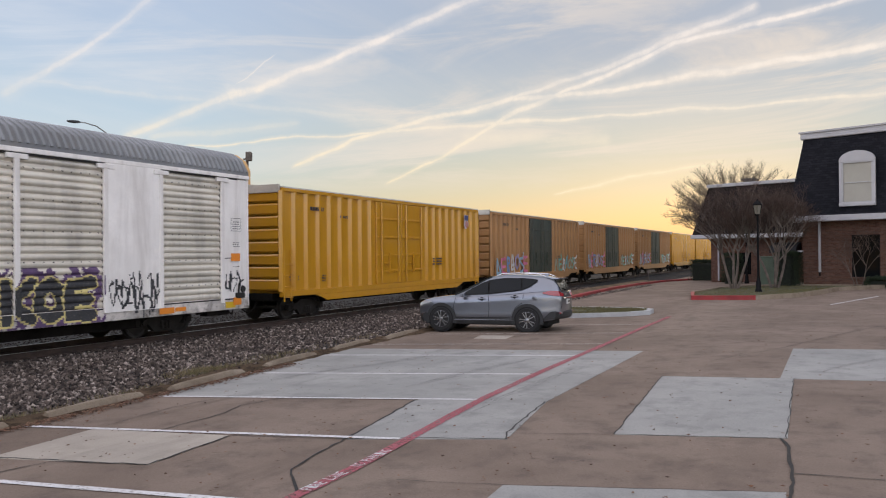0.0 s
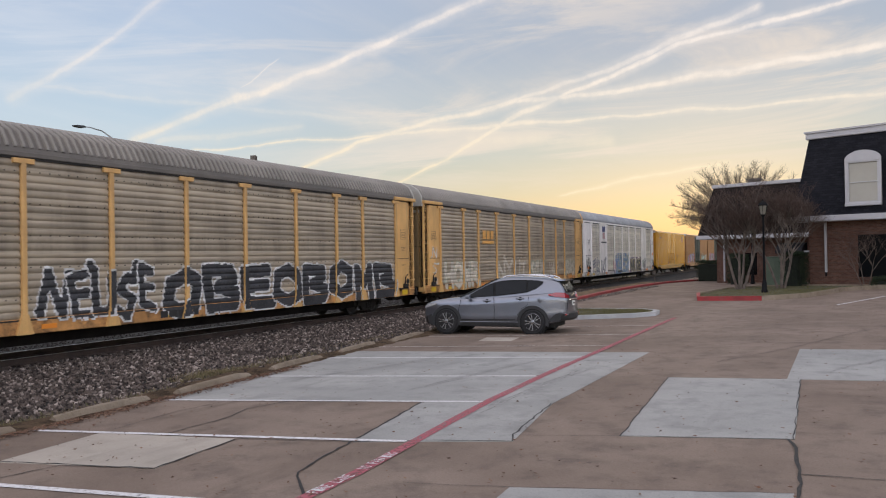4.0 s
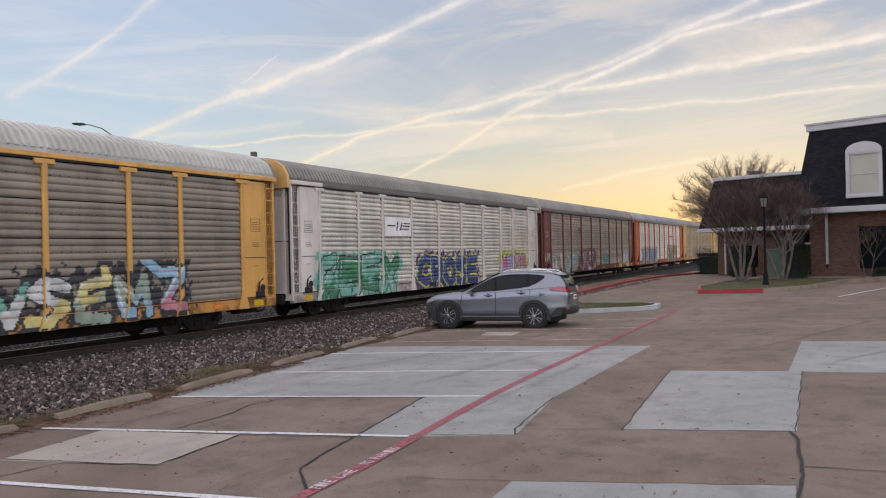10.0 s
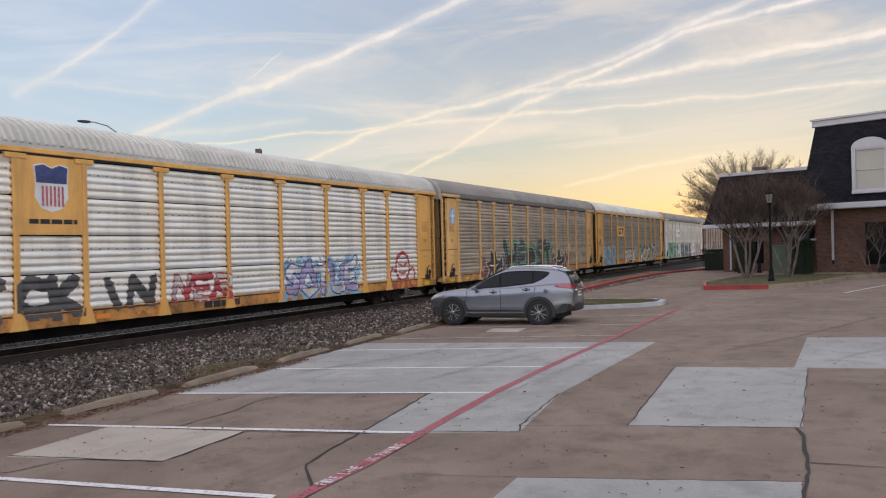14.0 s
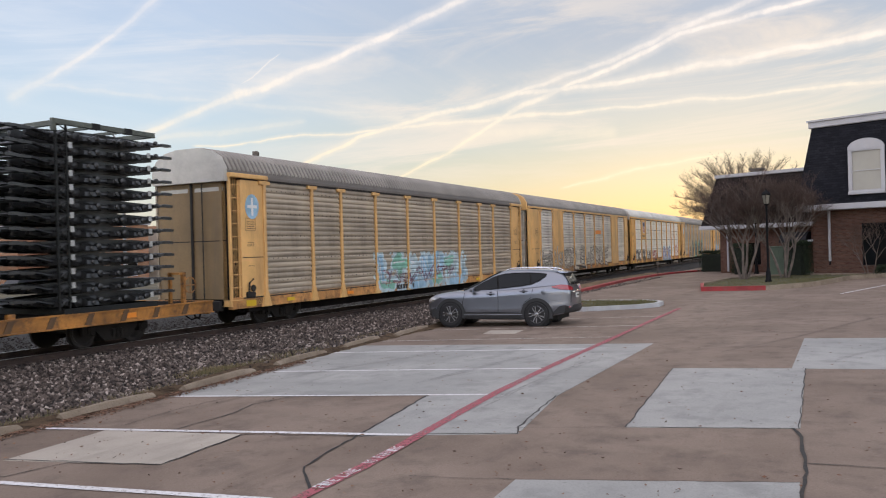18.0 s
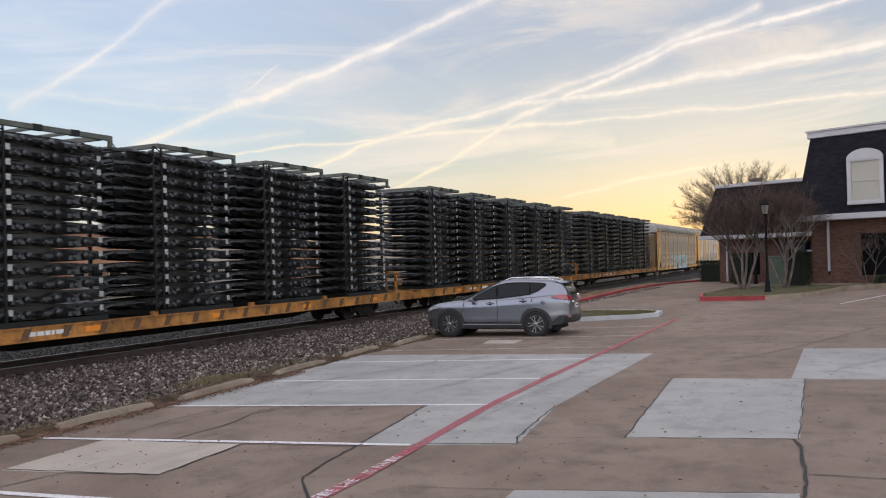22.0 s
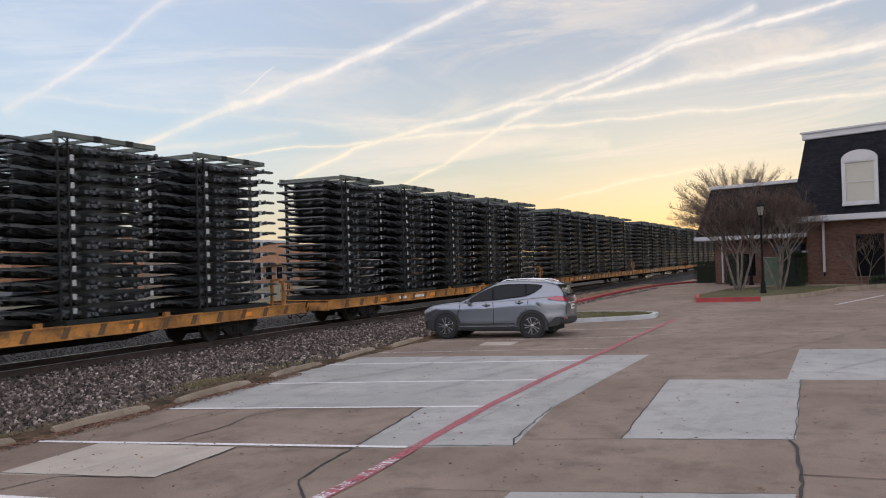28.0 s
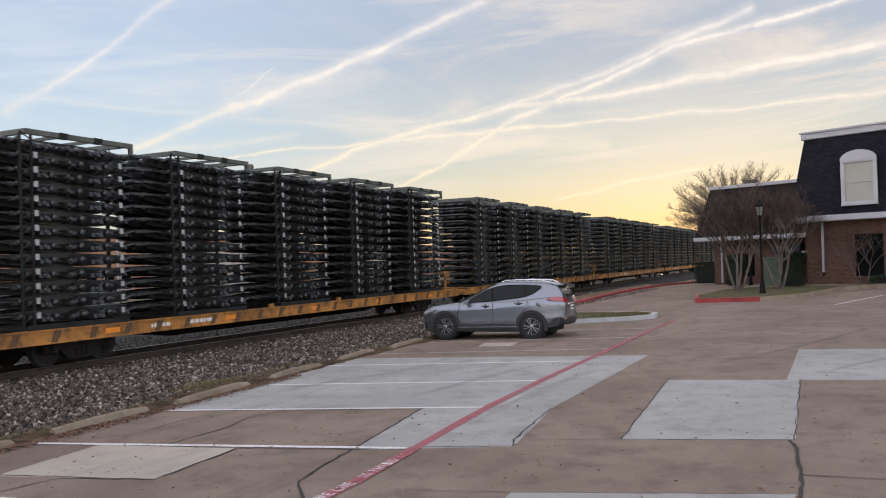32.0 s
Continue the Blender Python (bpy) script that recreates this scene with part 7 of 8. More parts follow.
            w = part("wheel", Mesh().lathe([(0.25, -0.11), (0.33, -0.115), (0.355, -0.085), (0.36, 0.0), (0.355, 0.085), (0.33, 0.115), (0.25, 0.11)], "Y", (0, 0, 0), 32), M_tyre, car, "black tyre on a spoked alloy rim", at=pose(cx, s * 0.84, 0.36, 0, 0, 0 if s > 0 else 180))
            rim = Mesh().lathe([(0.235, 0.05), (0.245, 0.112), (0.24, 0.114), (0.232, 0.06)], "Y", (0, 0, 0), 32)
            for k in range(5):
                a = 2 * math.pi * k / 5 + cx
                for d in (-0.17, 0.17):
                    c0, s0, c1, s1 = math.cos(a + d * 1.4), math.sin(a + d * 1.4), math.cos(a + d * 1.25), math.sin(a + d * 1.25)
                    px, pz = -math.sin(a) * 0.013, math.cos(a) * 0.013
                    rim.loft([[(0.05 * c0 - px, y, 0.05 * s0 - pz), (0.05 * c0 + px, y, 0.05 * s0 + pz), (0.235 * c1 + px, y, 0.235 * s1 + pz), (0.235 * c1 - px, y, 0.235 * s1 - pz)] for y in (0.098, 0.119)])
            rim.lathe([(0.055, 0.09), (0.058, 0.118), (0.03, 0.125)], "Y", (0, 0, 0), 16)
            part("rim", rim, M_alloy, w, "silver split-spoke alloy rim")
            part("rim_barrel", Mesh().lathe([(0.232, 0.0), (0.232, 0.03), (0.02, 0.04)], "Y", (0, 0, 0), 24), M_well, w)
        tail = Mesh().loft([[(x, s * y, z) for x, y, z in r] for r in ([(-1.78, 0.915, 1.165), (-1.80, 0.918, 1.135), (-1.80, 0.88, 1.135), (-1.78, 0.86, 1.165)], [(-2.02, 0.895, 1.215), (-2.05, 0.905, 1.08), (-2.0, 0.80, 1.08), (-2.0, 0.78, 1.22)], [(-2.235, 0.80, 1.205), (-2.27, 0.82, 1.06), (-2.2, 0.72, 1.06), (-2.2, 0.70, 1.20)], [(-2.315, 0.56, 1.13), (-2.335, 0.56, 1.05), (-2.25, 0.5, 1.05), (-2.25, 0.5, 1.13)])])
        part("tail_light", tail, M_taillight, car, "red wraparound tail light")
        head = Mesh().loft([[(x, s * y, z) for x, y, z in r] for r in ([(1.66, 0.905, 0.89), (1.66, 0.91, 0.85), (1.66, 0.85, 0.85), (1.66, 0.85, 0.89)], [(1.93, 0.845, 0.865), (1.95, 0.855, 0.77), (1.9, 0.78, 0.77), (1.9, 0.78, 0.87)], [(2.12, 0.66, 0.80), (2.14, 0.66, 0.72), (2.05, 0.55, 0.72), (2.05, 0.55, 0.81)])])
        part("headlight", head, M_headlight, car, "clear swept-back headlight")
    m = Mesh()
    a = m.ring([(-2.268, -0.64, 1.21), (-2.268, 0.64, 1.21), (-2.085, 0.56, 1.525), (-2.085, -0.56, 1.525)])
    b = m.ring([(-2.22, -0.64, 1.21), (-2.22, 0.64, 1.21), (-2.03, 0.56, 1.525), (-2.03, -0.56, 1.525)])
    m.f += [tuple(a), tuple(reversed(b))]
    m.quad_strip(b, a, True)
    part("rear_window", m, M_glass, car, "dark rear glass")
    m = Mesh()
    a = m.ring([(-0.17, -0.60, 1.63), (-0.17, 0.60, 1.63), (0.97, 0.74, 1.075), (0.97, -0.74, 1.075)])
    b = m.ring([(-0.2, -0.60, 1.57), (-0.2, 0.60, 1.57), (0.93, 0.74, 1.03), (0.93, -0.74, 1.03)])
    m.f += [tuple(a), tuple(reversed(b))]
    m.quad_strip(b, a, True)
    part("windscreen", m, M_glass, car, "raked windscreen")
    part("spoiler", Mesh().loft([[(-1.85, y, 1.605), (-2.2, y * 0.96, 1.575), (-2.21, y * 0.96, 1.55), (-2.0, y, 1.54)] for y in (-0.63, -0.3, 0.3, 0.63)]), M_silver, car)
    part("rear_bumper", Mesh().loft([[(-2.33 + abs(y) ** 3 * 0.28, y, 0.40), (-2.385 + abs(y) ** 3 * 0.28, y, 0.47), (-2.385 + abs(y) ** 3 * 0.28, y, 0.60), (-2.33 + abs(y) ** 3 * 0.28, y, 0.62), (-2.0, y, 0.60), (-1.75, y, 0.36)] for y in (-0.925, -0.75, -0.5, 0, 0.5, 0.75, 0.925)]), M_clad, car, "dark plastic rear bumper")
    part("front_bumper", Mesh().loft([[(2.18 - abs(y) ** 3 * 0.42, y, 0.27), (2.23 - abs(y) ** 3 * 0.42, y, 0.36), (2.22 - abs(y) ** 3 * 0.42, y, 0.50), (2.1 - abs(y) ** 3 * 0.4, y, 0.56), (1.7, y, 0.26)] for y in (-0.88, -0.7, -0.4, 0, 0.4, 0.7, 0.88)]), M_clad, car, "dark lower front bumper")
    part("grille", Mesh().loft([[(2.185 - abs(y) ** 2 * 0.18, y, 0.64), (2.20 - abs(y) ** 2 * 0.18, y, 0.70), (2.15 - abs(y) ** 2 * 0.18, y, 0.76), (2.0, y, 0.70)] for y in (-0.6, -0.3, 0, 0.3, 0.6)]), M_clad, car)
    part("number_plate", Mesh().box(-2.345, -2.315, -0.16, 0.16, 0.82, 0.96), M_platew, car, "pale plate with plain bars")
    part("plate_marking", Mesh().box(-2.349, -2.345, -0.12, 0.12, 0.87, 0.91), M_well, car)
    part("tailgate_trim", Mesh().box(-2.345, -2.31, -0.42, 0.42, 0.985, 1.02, c=0.006), M_chrome, car)
    part("tailgate_seam", Mesh().tube([(-2.30, 0.74, 0.70), (-2.31, 0.70, 0.98)], 0.007, 5), M_well, car)
    for y in (-0.78, 0.78):
        part("rear_reflector", Mesh().box(-2.305, -2.27, y - 0.09, y + 0.09, 0.56, 0.60), M_taillight, car)
    part("rear_wiper", Mesh().tube([(-2.285, 0.0, 1.22), (-2.24, 0.30, 1.29)], 0.012, 6), M_well, car)
    part("antenna_fin", Mesh().loft([[(-1.55, -0.02, 1.645), (-1.75, -0.03, 1.62), (-1.75, 0.03, 1.62), (-1.55, 0.02, 1.645)], [(-1.72, -0.008, 1.70), (-1.75, -0.008, 1.70), (-1.75, 0.008, 1.70), (-1.72, 0.008, 1.70)]]), M_silver, car)
    part("underbody", Mesh().box(-1.9, 1.9, -0.75, 0.75, 0.20, 0.35), M_well, car)


make_suv()

# ---- buildings, planting, lamps ----


def brick_material(name, c1, c2, mortar, bw=0.21, bh=0.075):
    m = bpy.data.materials.new(name)
    m.use_nodes = True
    n = Nodes(m.node_tree)
    p = n.add("ShaderNodeTexCoord").outputs["Object"]
    sep = n.add("ShaderNodeSeparateXYZ", {0: p})
    uv = n.add("ShaderNodeCombineXYZ", {0: n.math("ADD", sep.outputs[0], sep.outputs[1]), 1: sep.outputs[2], 2: 0.0})
    br = n.add("ShaderNodeTexBrick", {"Vector": uv, "Color1": c1, "Color2": c2, "Mortar": mortar, "Scale": 1.0, "Mortar Size": 0.008, "Mortar Smooth": 0.3, "Bias": 0.0, "Brick Width": bw, "Row Height": bh})
    big = n.noise(p, 0.9, 5.0, 0.65)
    col = n.mix(n.math("MULTIPLY", n.step(big, 0.4, 0.75), 0.4), br.outputs[0], tuple(c * 0.55 for c in c1))
    b = n.add("ShaderNodeBsdfPrincipled", {"Base Color": col, "Roughness": 0.9, "Specular IOR Level": 0.15})
    bp = n.add("ShaderNodeBump", {"Strength": 0.6, "Distance": 0.01, "Height": n.math("SUBTRACT", n.math("MULTIPLY", big, 0.3), br.outputs[1])})
    n.put(b.inputs["Normal"], bp.outputs[0])
    n.add("ShaderNodeOutputMaterial", {0: b.outputs[0]})
    return m


M_brick = brick_material("pinkish_brick", (0.09, 0.042, 0.03), (0.155, 0.082, 0.058), (0.14, 0.112, 0.095))
M_shingle = brick_material("dark_slate_shingle", (0.010, 0.0105, 0.014), (0.019, 0.019, 0.024), (0.004, 0.004, 0.005), 0.3, 0.14)
M_brownshingle = brick_material("dark_brown_shingle", (0.016, 0.012, 0.011), (0.025, 0.02, 0.018), (0.007, 0.006, 0.006), 0.3, 0.14)
# orange of the evening light is put into this brick colour
M_farbrick = brick_material("sunset_tinted_brick", (0.34, 0.16, 0.09), (0.42, 0.22, 0.13), (0.36, 0.28, 0.2))
M_trim = material("white_trim_paint", (0.42, 0.41, 0.42), 0.6, var=0.06, scale=1.5, dirt=(0.4, 0.37, 0.36), dirt_amount=0.4, streak=True)
M_blind = material("beige_blind", (0.36, 0.34, 0.29), 0.8, var=0.05, scale=1)
M_stucco = material("tan_stucco", (0.40, 0.34, 0.27), 0.85, var=0.1, scale=1)
M_pole = material("black_pole_paint", (0.006, 0.006, 0.007), 0.6, spec=0.12, var=0.2, scale=3)
M_galv = material("galvanised_pole", (0.36, 0.36, 0.36), 0.5, metal=0.5, var=0.12, scale=2)
M_lantern = material("frosted_lantern_glass", (0.16, 0.15, 0.12), 0.3, var=0.1, scale=3)
M_bark = material("pale_smooth_bark", (0.15, 0.118, 0.097), 0.8, var=0.25, scale=4, bump=0.4)
M_bark2 = material("grey_brown_bark", (0.13, 0.10, 0.08), 0.9, var=0.25, scale=4, bump=0.5)
M_twig = islands("brown_twig", [(0.085, 0.055, 0.045), (0.12, 0.08, 0.062), (0.07, 0.046, 0.04)])
M_twig2 = islands("tan_twig", [(0.20, 0.155, 0.105), (0.28, 0.22, 0.15), (0.14, 0.105, 0.07)])
M_hedge = islands("dark_hedge_leaf", [(0.012, 0.022, 0.012), (0.03, 0.045, 0.02), (0.018, 0.03, 0.014), (0.04, 0.055, 0.028)])
M_wood = material("grey_utility_wood", (0.12, 0.10, 0.085), 0.9, var=0.25, scale=3)
M_green = material("green_utility_paint", (0.09, 0.125, 0.085), 0.55, var=0.12, scale=2)
M_awning = material("black_awning_cloth", (0.012, 0.012, 0.014), 0.8, var=0.2, scale=2)
M_soil = material("lawn_soil", (0.085, 0.08, 0.04), 0.95, var=0.3, scale=3, bump=0.5)

TURN = Matrix(((-0.3697, 0.9291, 0, 0), (-0.9291, -0.3697, 0, 0), (0, 0, 1, 0), (0, 0, 0, 1)))


def wall_with_hole(m, x0, x1, y0, y1, z0, z1, holes):
    """A wall slab along x with rectangular openings (xa, xb, za, zb) cut through, as one closed skin."""
    xs = sorted({x0, x1, *(h[0] for h in holes), *(h[1] for h in holes)})
    zs = sorted({z0, z1, *(h[2] for h in holes), *(h[3] for h in holes)})
    ids = {(i, k, y): len(m.v) + n for n, (i, k, y) in enumerate((i, k, y) for i in range(len(xs)) for k in range(len(zs)) for y in (0, 1))}
    m.v += [(xs[i], (y0, y1)[y], zs[k]) for i, k, y in ids]

    def full(i, k):
        if not (0 <= i < len(xs) - 1 and 0 <= k < len(zs) - 1):
            return False
        cx, cz = (xs[i] + xs[i + 1]) / 2, (zs[k] + zs[k + 1]) / 2
        return not any(h[0] < cx < h[1] and h[2] < cz < h[3] for h in holes)

    for i in range(len(xs) - 1):
        for k in range(len(zs) - 1):
            if not full(i, k):
                continue
            for y in (0, 1):
                m.f.append((ids[i, k, y], ids[i + 1, k, y], ids[i + 1, k + 1, y], ids[i, k + 1, y]))
            for di, dk, a, b in ((-1, 0, (i, k), (i, k + 1)), (1, 0, (i + 1, k), (i + 1, k + 1)), (0, -1, (i, k), (i + 1, k)), (0, 1, (i, k + 1), (i + 1, k + 1))):
                if not full(i + di, k + dk):
                    m.f.append((ids[(*a, 0)], ids[(*b, 0)], ids[(*b, 1)], ids[(*a, 1)]))
    return m


def add_window(b, x0, x1, z0, z1, y, frame_mat, glass_mat, blind=False, w=0.09, mid=True):
    win = part("window", Mesh().box(x0, x1, y - 0.05, y + 0.08, z0, z0 + w).box(x0, x1, y - 0.05, y + 0.08, z1 - w, z1).box(x0, x0 + w, y - 0.05, y + 0.08, z0 + w, z1 - w).box(x1 - w, x1, y - 0.05, y + 0.08, z0 + w, z1 - w), frame_mat, b, "painted window frame")
    zm = (z0 + z1) / 2 - 0.03
    part("pane", Mesh().box(x0 + w, x1 - w, y + 0.02, y + 0.035, zm + 0.04 if mid else z0 + w, z1 - w), glass_mat, win)
    if mid:
        part("pane", Mesh().box(x0 + w, x1 - w, y + 0.02, y + 0.035, z0 + w, zm), glass_mat, win)
        part("meeting_rail", Mesh().box(x0 + w, x1 - w, y - 0.02, y + 0.05, zm, zm + 0.04), frame_mat, win)
    if blind:
        part("blind", Mesh().box(x0 + w, x1 - w, y + 0.05, y + 0.07, z0 + w, z1 - w), M_blind, win, "drawn beige blind")
    return win


def make_main_building():
    b = thing("office_building", "two-storey brick office building with a dark shingled mansard roof", "building", Matrix.Translation((52.96, 1.97, -0.05)) @ TURN)
    m = wall_with_hole(Mesh(), 0, 16, 0, 0.25, -0.1, 3.9, [(2.75, 4.25, 0.68, 3.05), (7.5, 9.0, 0.68, 3.05), (12, 13.5, 0.68, 3.05)])
    part("wall", m, M_brick, b, "pinkish brown brick front wall", smooth=0)
    part("wall", Mesh().box(0, 0.25, 0.25, 12, -0.1, 3.9).box(15.75, 16, 0.25, 12, -0.1, 3.9).box(0.25, 15.75, 11.75, 12, -0.1, 3.9), M_brick, b, smooth=0)
    e, t = 0.66, 0.08
    part("mansard_roof", Mesh().loft([[(-e, -e, 4.2), (16 + e, -e, 4.2), (16 + e, 12 + e, 4.2), (-e, 12 + e, 4.2)], [(-e * 0.93, -e * 0.93, 4.3), (16 + e, -e * 0.93, 4.3), (16 + e, 12 + e, 4.3), (-e * 0.93, 12 + e, 4.3)], [(t, t, 8.72), (16 - t, t, 8.72), (16 - t, 12 - t, 8.72), (t, 12 - t, 8.72)]]), M_shingle, b, "dark slate-grey shingled mansard", smooth=0)
    for k in range(1, 30):
        z = 4.3 + k * 0.147
        f = -e * 0.93 + (t + e * 0.93) * (z - 4.3) / 4.42
        part("shingle_course", shared(("course", k), lambda: Mesh().loft([[(f - 0.012, f - 0.012, z), (16 - f, f - 0.012, z), (16 - f, f + 0.05, z), (f - 0.012, f + 0.05, z)], [(f + 0.012, f + 0.012, z + 0.11), (16 - f, f + 0.012, z + 0.11), (16 - f, f + 0.05, z + 0.11), (f + 0.012, f + 0.05, z + 0.11)]])), M_shingle, b, smooth=0)
    part("fascia", Mesh().box(-e - 0.05, 16 + e, -e - 0.08, 12 + e, 3.86, 4.2, c=0.03), M_trim, b, "white painted eave fascia")
    part("coping", Mesh().box(-0.06, 16.06, -0.06, 12.06, 8.70, 9.13, c=0.04).box(-0.14, 16.14, -0.14, 12.14, 9.06, 9.16), M_trim, b, "white roof coping")
    # arched dormer
    y = -0.66
    frame_out = [(2.38, 4.72), (4.29, 4.72), (4.29, 7.2)] + [(3.335 + 0.955 * math.cos(a), 7.25 + 0.52 * math.sin(a)) for a in (math.pi * k / 14 for k in range(1, 14))] + [(2.38, 7.2)]
    d = part("dormer", Mesh().box(2.44, 4.23, y + 0.06, 0.6, 4.5, 7.22).loft([[(x, yy, z) for x, z in [(3.335 + 0.90 * math.cos(a), 7.2 + 0.46 * math.sin(a)) for a in (math.pi * k / 14 for k in range(15))]] for yy in (y + 0.06, 0.6)]), M_shingle, b, "arched dormer", smooth=0.5)
    top = [(3.335 + 0.965 * math.cos(a), 7.18 + 0.55 * math.sin(a)) for a in (math.pi * k / 16 for k in range(17))]
    part("dormer_arch", Mesh().loft([[(x, yy, z) for x, z in top] for yy in (y - 0.06, y + 0.06)]), M_trim, d, "white segmental arch board")
    part("dormer_frame", Mesh().box(2.375, 2.51, y - 0.05, y + 0.06, 4.72, 7.2, c=0.01).box(4.16, 4.295, y - 0.05, y + 0.06, 4.72, 7.2, c=0.01).box(2.375, 4.295, y - 0.10, y + 0.06, 4.64, 4.82, c=0.02).box(2.51, 4.16, y - 0.05, y + 0.06, 7.12, 7.24), M_trim, d, "white dormer casing")
    add_window(d, 2.51, 4.16, 4.82, 7.12, y + 0.02, M_trim, M_blind, False, 0.07)
    for x in (2.75, 7.5, 12):
        add_window(b, x, x + 1.5, 0.68, 3.05, 0.05, M_pole, glass_dark("window_glass"), False, 0.05, x > 5)
        part("sill", Mesh().box(x - 0.08, x + 1.58, -0.06, 0.2, 0.58, 0.68, c=0.01), M_brick, b)
    ds = part("downspout", Mesh().box(0.94, 1.06, -0.16, -0.04, 0.95, 3.86, c=0.015), M_trim, b, "white square downspout")
    part("downspout_elbow", Mesh().tube([(1.0, -0.1, 0.98), (1.0, -0.12, 0.86), (1.04, -0.22, 0.74)], 0.05, 8), M_pole, ds)
    part("meter_box", Mesh().box(-0.02, 0.0, 0.4, 0.8, 1.2, 2.0), M_pole, b)


make_main_building()


def make_wing():
    b = thing("low_wing_building", "low brick wing with a steep dark brown mansard roof", "building", Matrix.Translation((65.44, 8.87, -0.15)) @ TURN)
    holes = [(5.4, 6.5, 0.0, 2.2), (2.2, 3.2, 0.6, 2.2)]
    part("wall", wall_with_hole(Mesh(), 0, 14, 0, 0.25, -0.1, 3.3, holes), M_brick, b, "brick front wall", smooth=0)
    part("wall", Mesh().box(0, 0.25, 0.25, 9, -0.1, 3.3).box(13.75, 14, 0.25, 9, -0.1, 3.3).box(0.25, 13.75, 8.75, 9, -0.1, 3.3), M_brick, b, smooth=0)
    part("mansard_roof", Mesh().loft([[(-1.0, -1.0, 3.55), (15, -1.0, 3.55), (15, 10, 3.55), (-1.0, 10, 3.55)], [(-0.1, -0.1, 7.15), (14.1, -0.1, 7.15), (14.1, 9.1, 7.15), (-0.1, 9.1, 7.15)]]), M_brownshingle, b, "dark brown shingled mansard", smooth=0)
    part("fascia", Mesh().box(-1.08, 15, -1.08, 10, 3.27, 3.56, c=0.03), M_trim, b, "pale eave fascia")
    part("coping", Mesh().box(-0.2, 14.2, -0.2, 9.2, 7.13, 7.38, c=0.03), M_trim, b)
    part("roof_vent", Mesh().box(2.1, 2.8, 1.0, 1.6, 7.3, 7.72, c=0.03).box(2.0, 2.9, 0.9, 1.7, 7.66, 7.76), M_wood, b)
    part("downspout", Mesh().box(0.60, 0.72, -0.14, -0.02, 0.1, 3.27, c=0.015), M_trim, b)
    part("door", Mesh().box(5.45, 6.45, 0.08, 0.14, 0, 2.18), M_pole, b, "dark entrance door")
    part("awning", Mesh().loft([[(x, -0.9 * math.cos(a), 2.15 + 0.75 * math.sin(a)) for a in (math.pi / 2 * k / 6 for k in range(7))] + [(x, 0.0, 2.15)] for x in (5.0, 6.9)]), M_awning, b, "black rounded door awning")
    part("pane", Mesh().box(2.2, 3.2, 0.1, 0.12, 0.6, 2.2), glass_dark("window_glass"), b)
    part("ac_unit", Mesh().box(6.95, 7.75, -0.7, -0.05, 2.2, 2.32), M_trim, b)


make_wing()


def make_islands():
    def island(name, pts, kerb_mat, label, grass_n, red=None, high=0.15):
        t = thing(name, label, "planting bed", kind="")
        base = [(x, y) for x, y in pts]
        cx, cy = sum(p[0] for p in base) / len(base), sum(p[1] for p in base) / len(base)
        inner = []
        for x, y in base:
            L = math.hypot(x - cx, y - cy)
            inner.append((x + (cx - x) * 0.2 / L, y + (cy - y) * 0.2 / L))
        part("soil", on_lot(inner, 0.13, 0.2), M_soil, t, "thin winter lawn")
        for k in range(len(base)):
            j = (k + 1) % len(base)
            q = [base[k], base[j], inner[j], inner[k]]
            m = Mesh()
            low = m.ring([(x, y, ground_z(x, y) - 0.05) for x, y in q])
            hi = m.ring([(x, y, ground_z(x, y) + high) for x, y in q])
            m.f += [tuple(hi), tuple(reversed(low))]
            m.quad_strip(low, hi, True)
            part("kerb", m, M_red if red and k in red else kerb_mat, t, "red painted kerb" if red and k in red else "")
        rng = random.Random(31)
        m = Mesh()

        def spot(r):
            while True:
                k = r.randrange(len(inner))
                a, b2 = inner[k], inner[(k + 1) % len(inner)]
                u, v = r.random(), r.random()
                if u + v > 1:
                    u, v = 1 - u, 1 - v
                return (cx + (a[0] - cx) * u + (b2[0] - cx) * v, cy + (a[1] - cy) * u + (b2[1] - cy) * v)

        blades(m, grass_n, spot, 0.07, rng, lambda x, y: ground_z(x, y) + 0.125)
        tagged(part("grass", m, M_grass, t, "short yellow-green grass", smooth=0), kind="stuff")

    island("grass_island", [(27.9, 11.3), (28.1, 8.5), (29.1, 6.7), (29.9, 6.2), (30.9, 6.25), (31.9, 7.0), (32.4, 9.8), (32.5, 11.4)], M_kerbw, "grass island with a pale kerb at the end of the stalls", 5000)
    island("planted_island", [(39.75, 6.3), (39.45, 3.45), (41.8, 1.7), (45.0, 0.75), (48.2, 0.1), (50.6, -2.2), (53.0, 1.9), (53.2, 4.6), (50.2, 6.4), (44.0, 7.0)], M_kerb, "planted island with a red and grey kerb before the building", 9000, red={0, 9}, high=0.21)
    t = thing("far_kerb", "long red painted kerb beside the tracks", "kerb", kind="structure")
    pts = [(32.5, 11.45), (36.0, 11.9), (40.1, 12.4), (46.5, 12.85), (53.1, 13.2), (60.0, 13.15), (65.8, 12.75), (69.0, 12.0), (71.0, 11.0), (71.2, 9.2), (69.8, 6.0)]
    for a, b in zip(pts, pts[1:]):
        d = Vector((b[0] - a[0], b[1] - a[1], 0)).normalized()
        nrm = Vector((-d.y, d.x, 0))
        m = Mesh().loft([[Vector((p[0], p[1], 0)) + nrm * o + Vector((0, 0, ground_z(*p) + z)) for o, z in ((0, -0.05), (0.01, 0.13), (0.04, 0.155), (0.2, 0.155), (0.2, -0.05))] for p in (a, b)])
        part("kerb_piece", m, M_red, t)


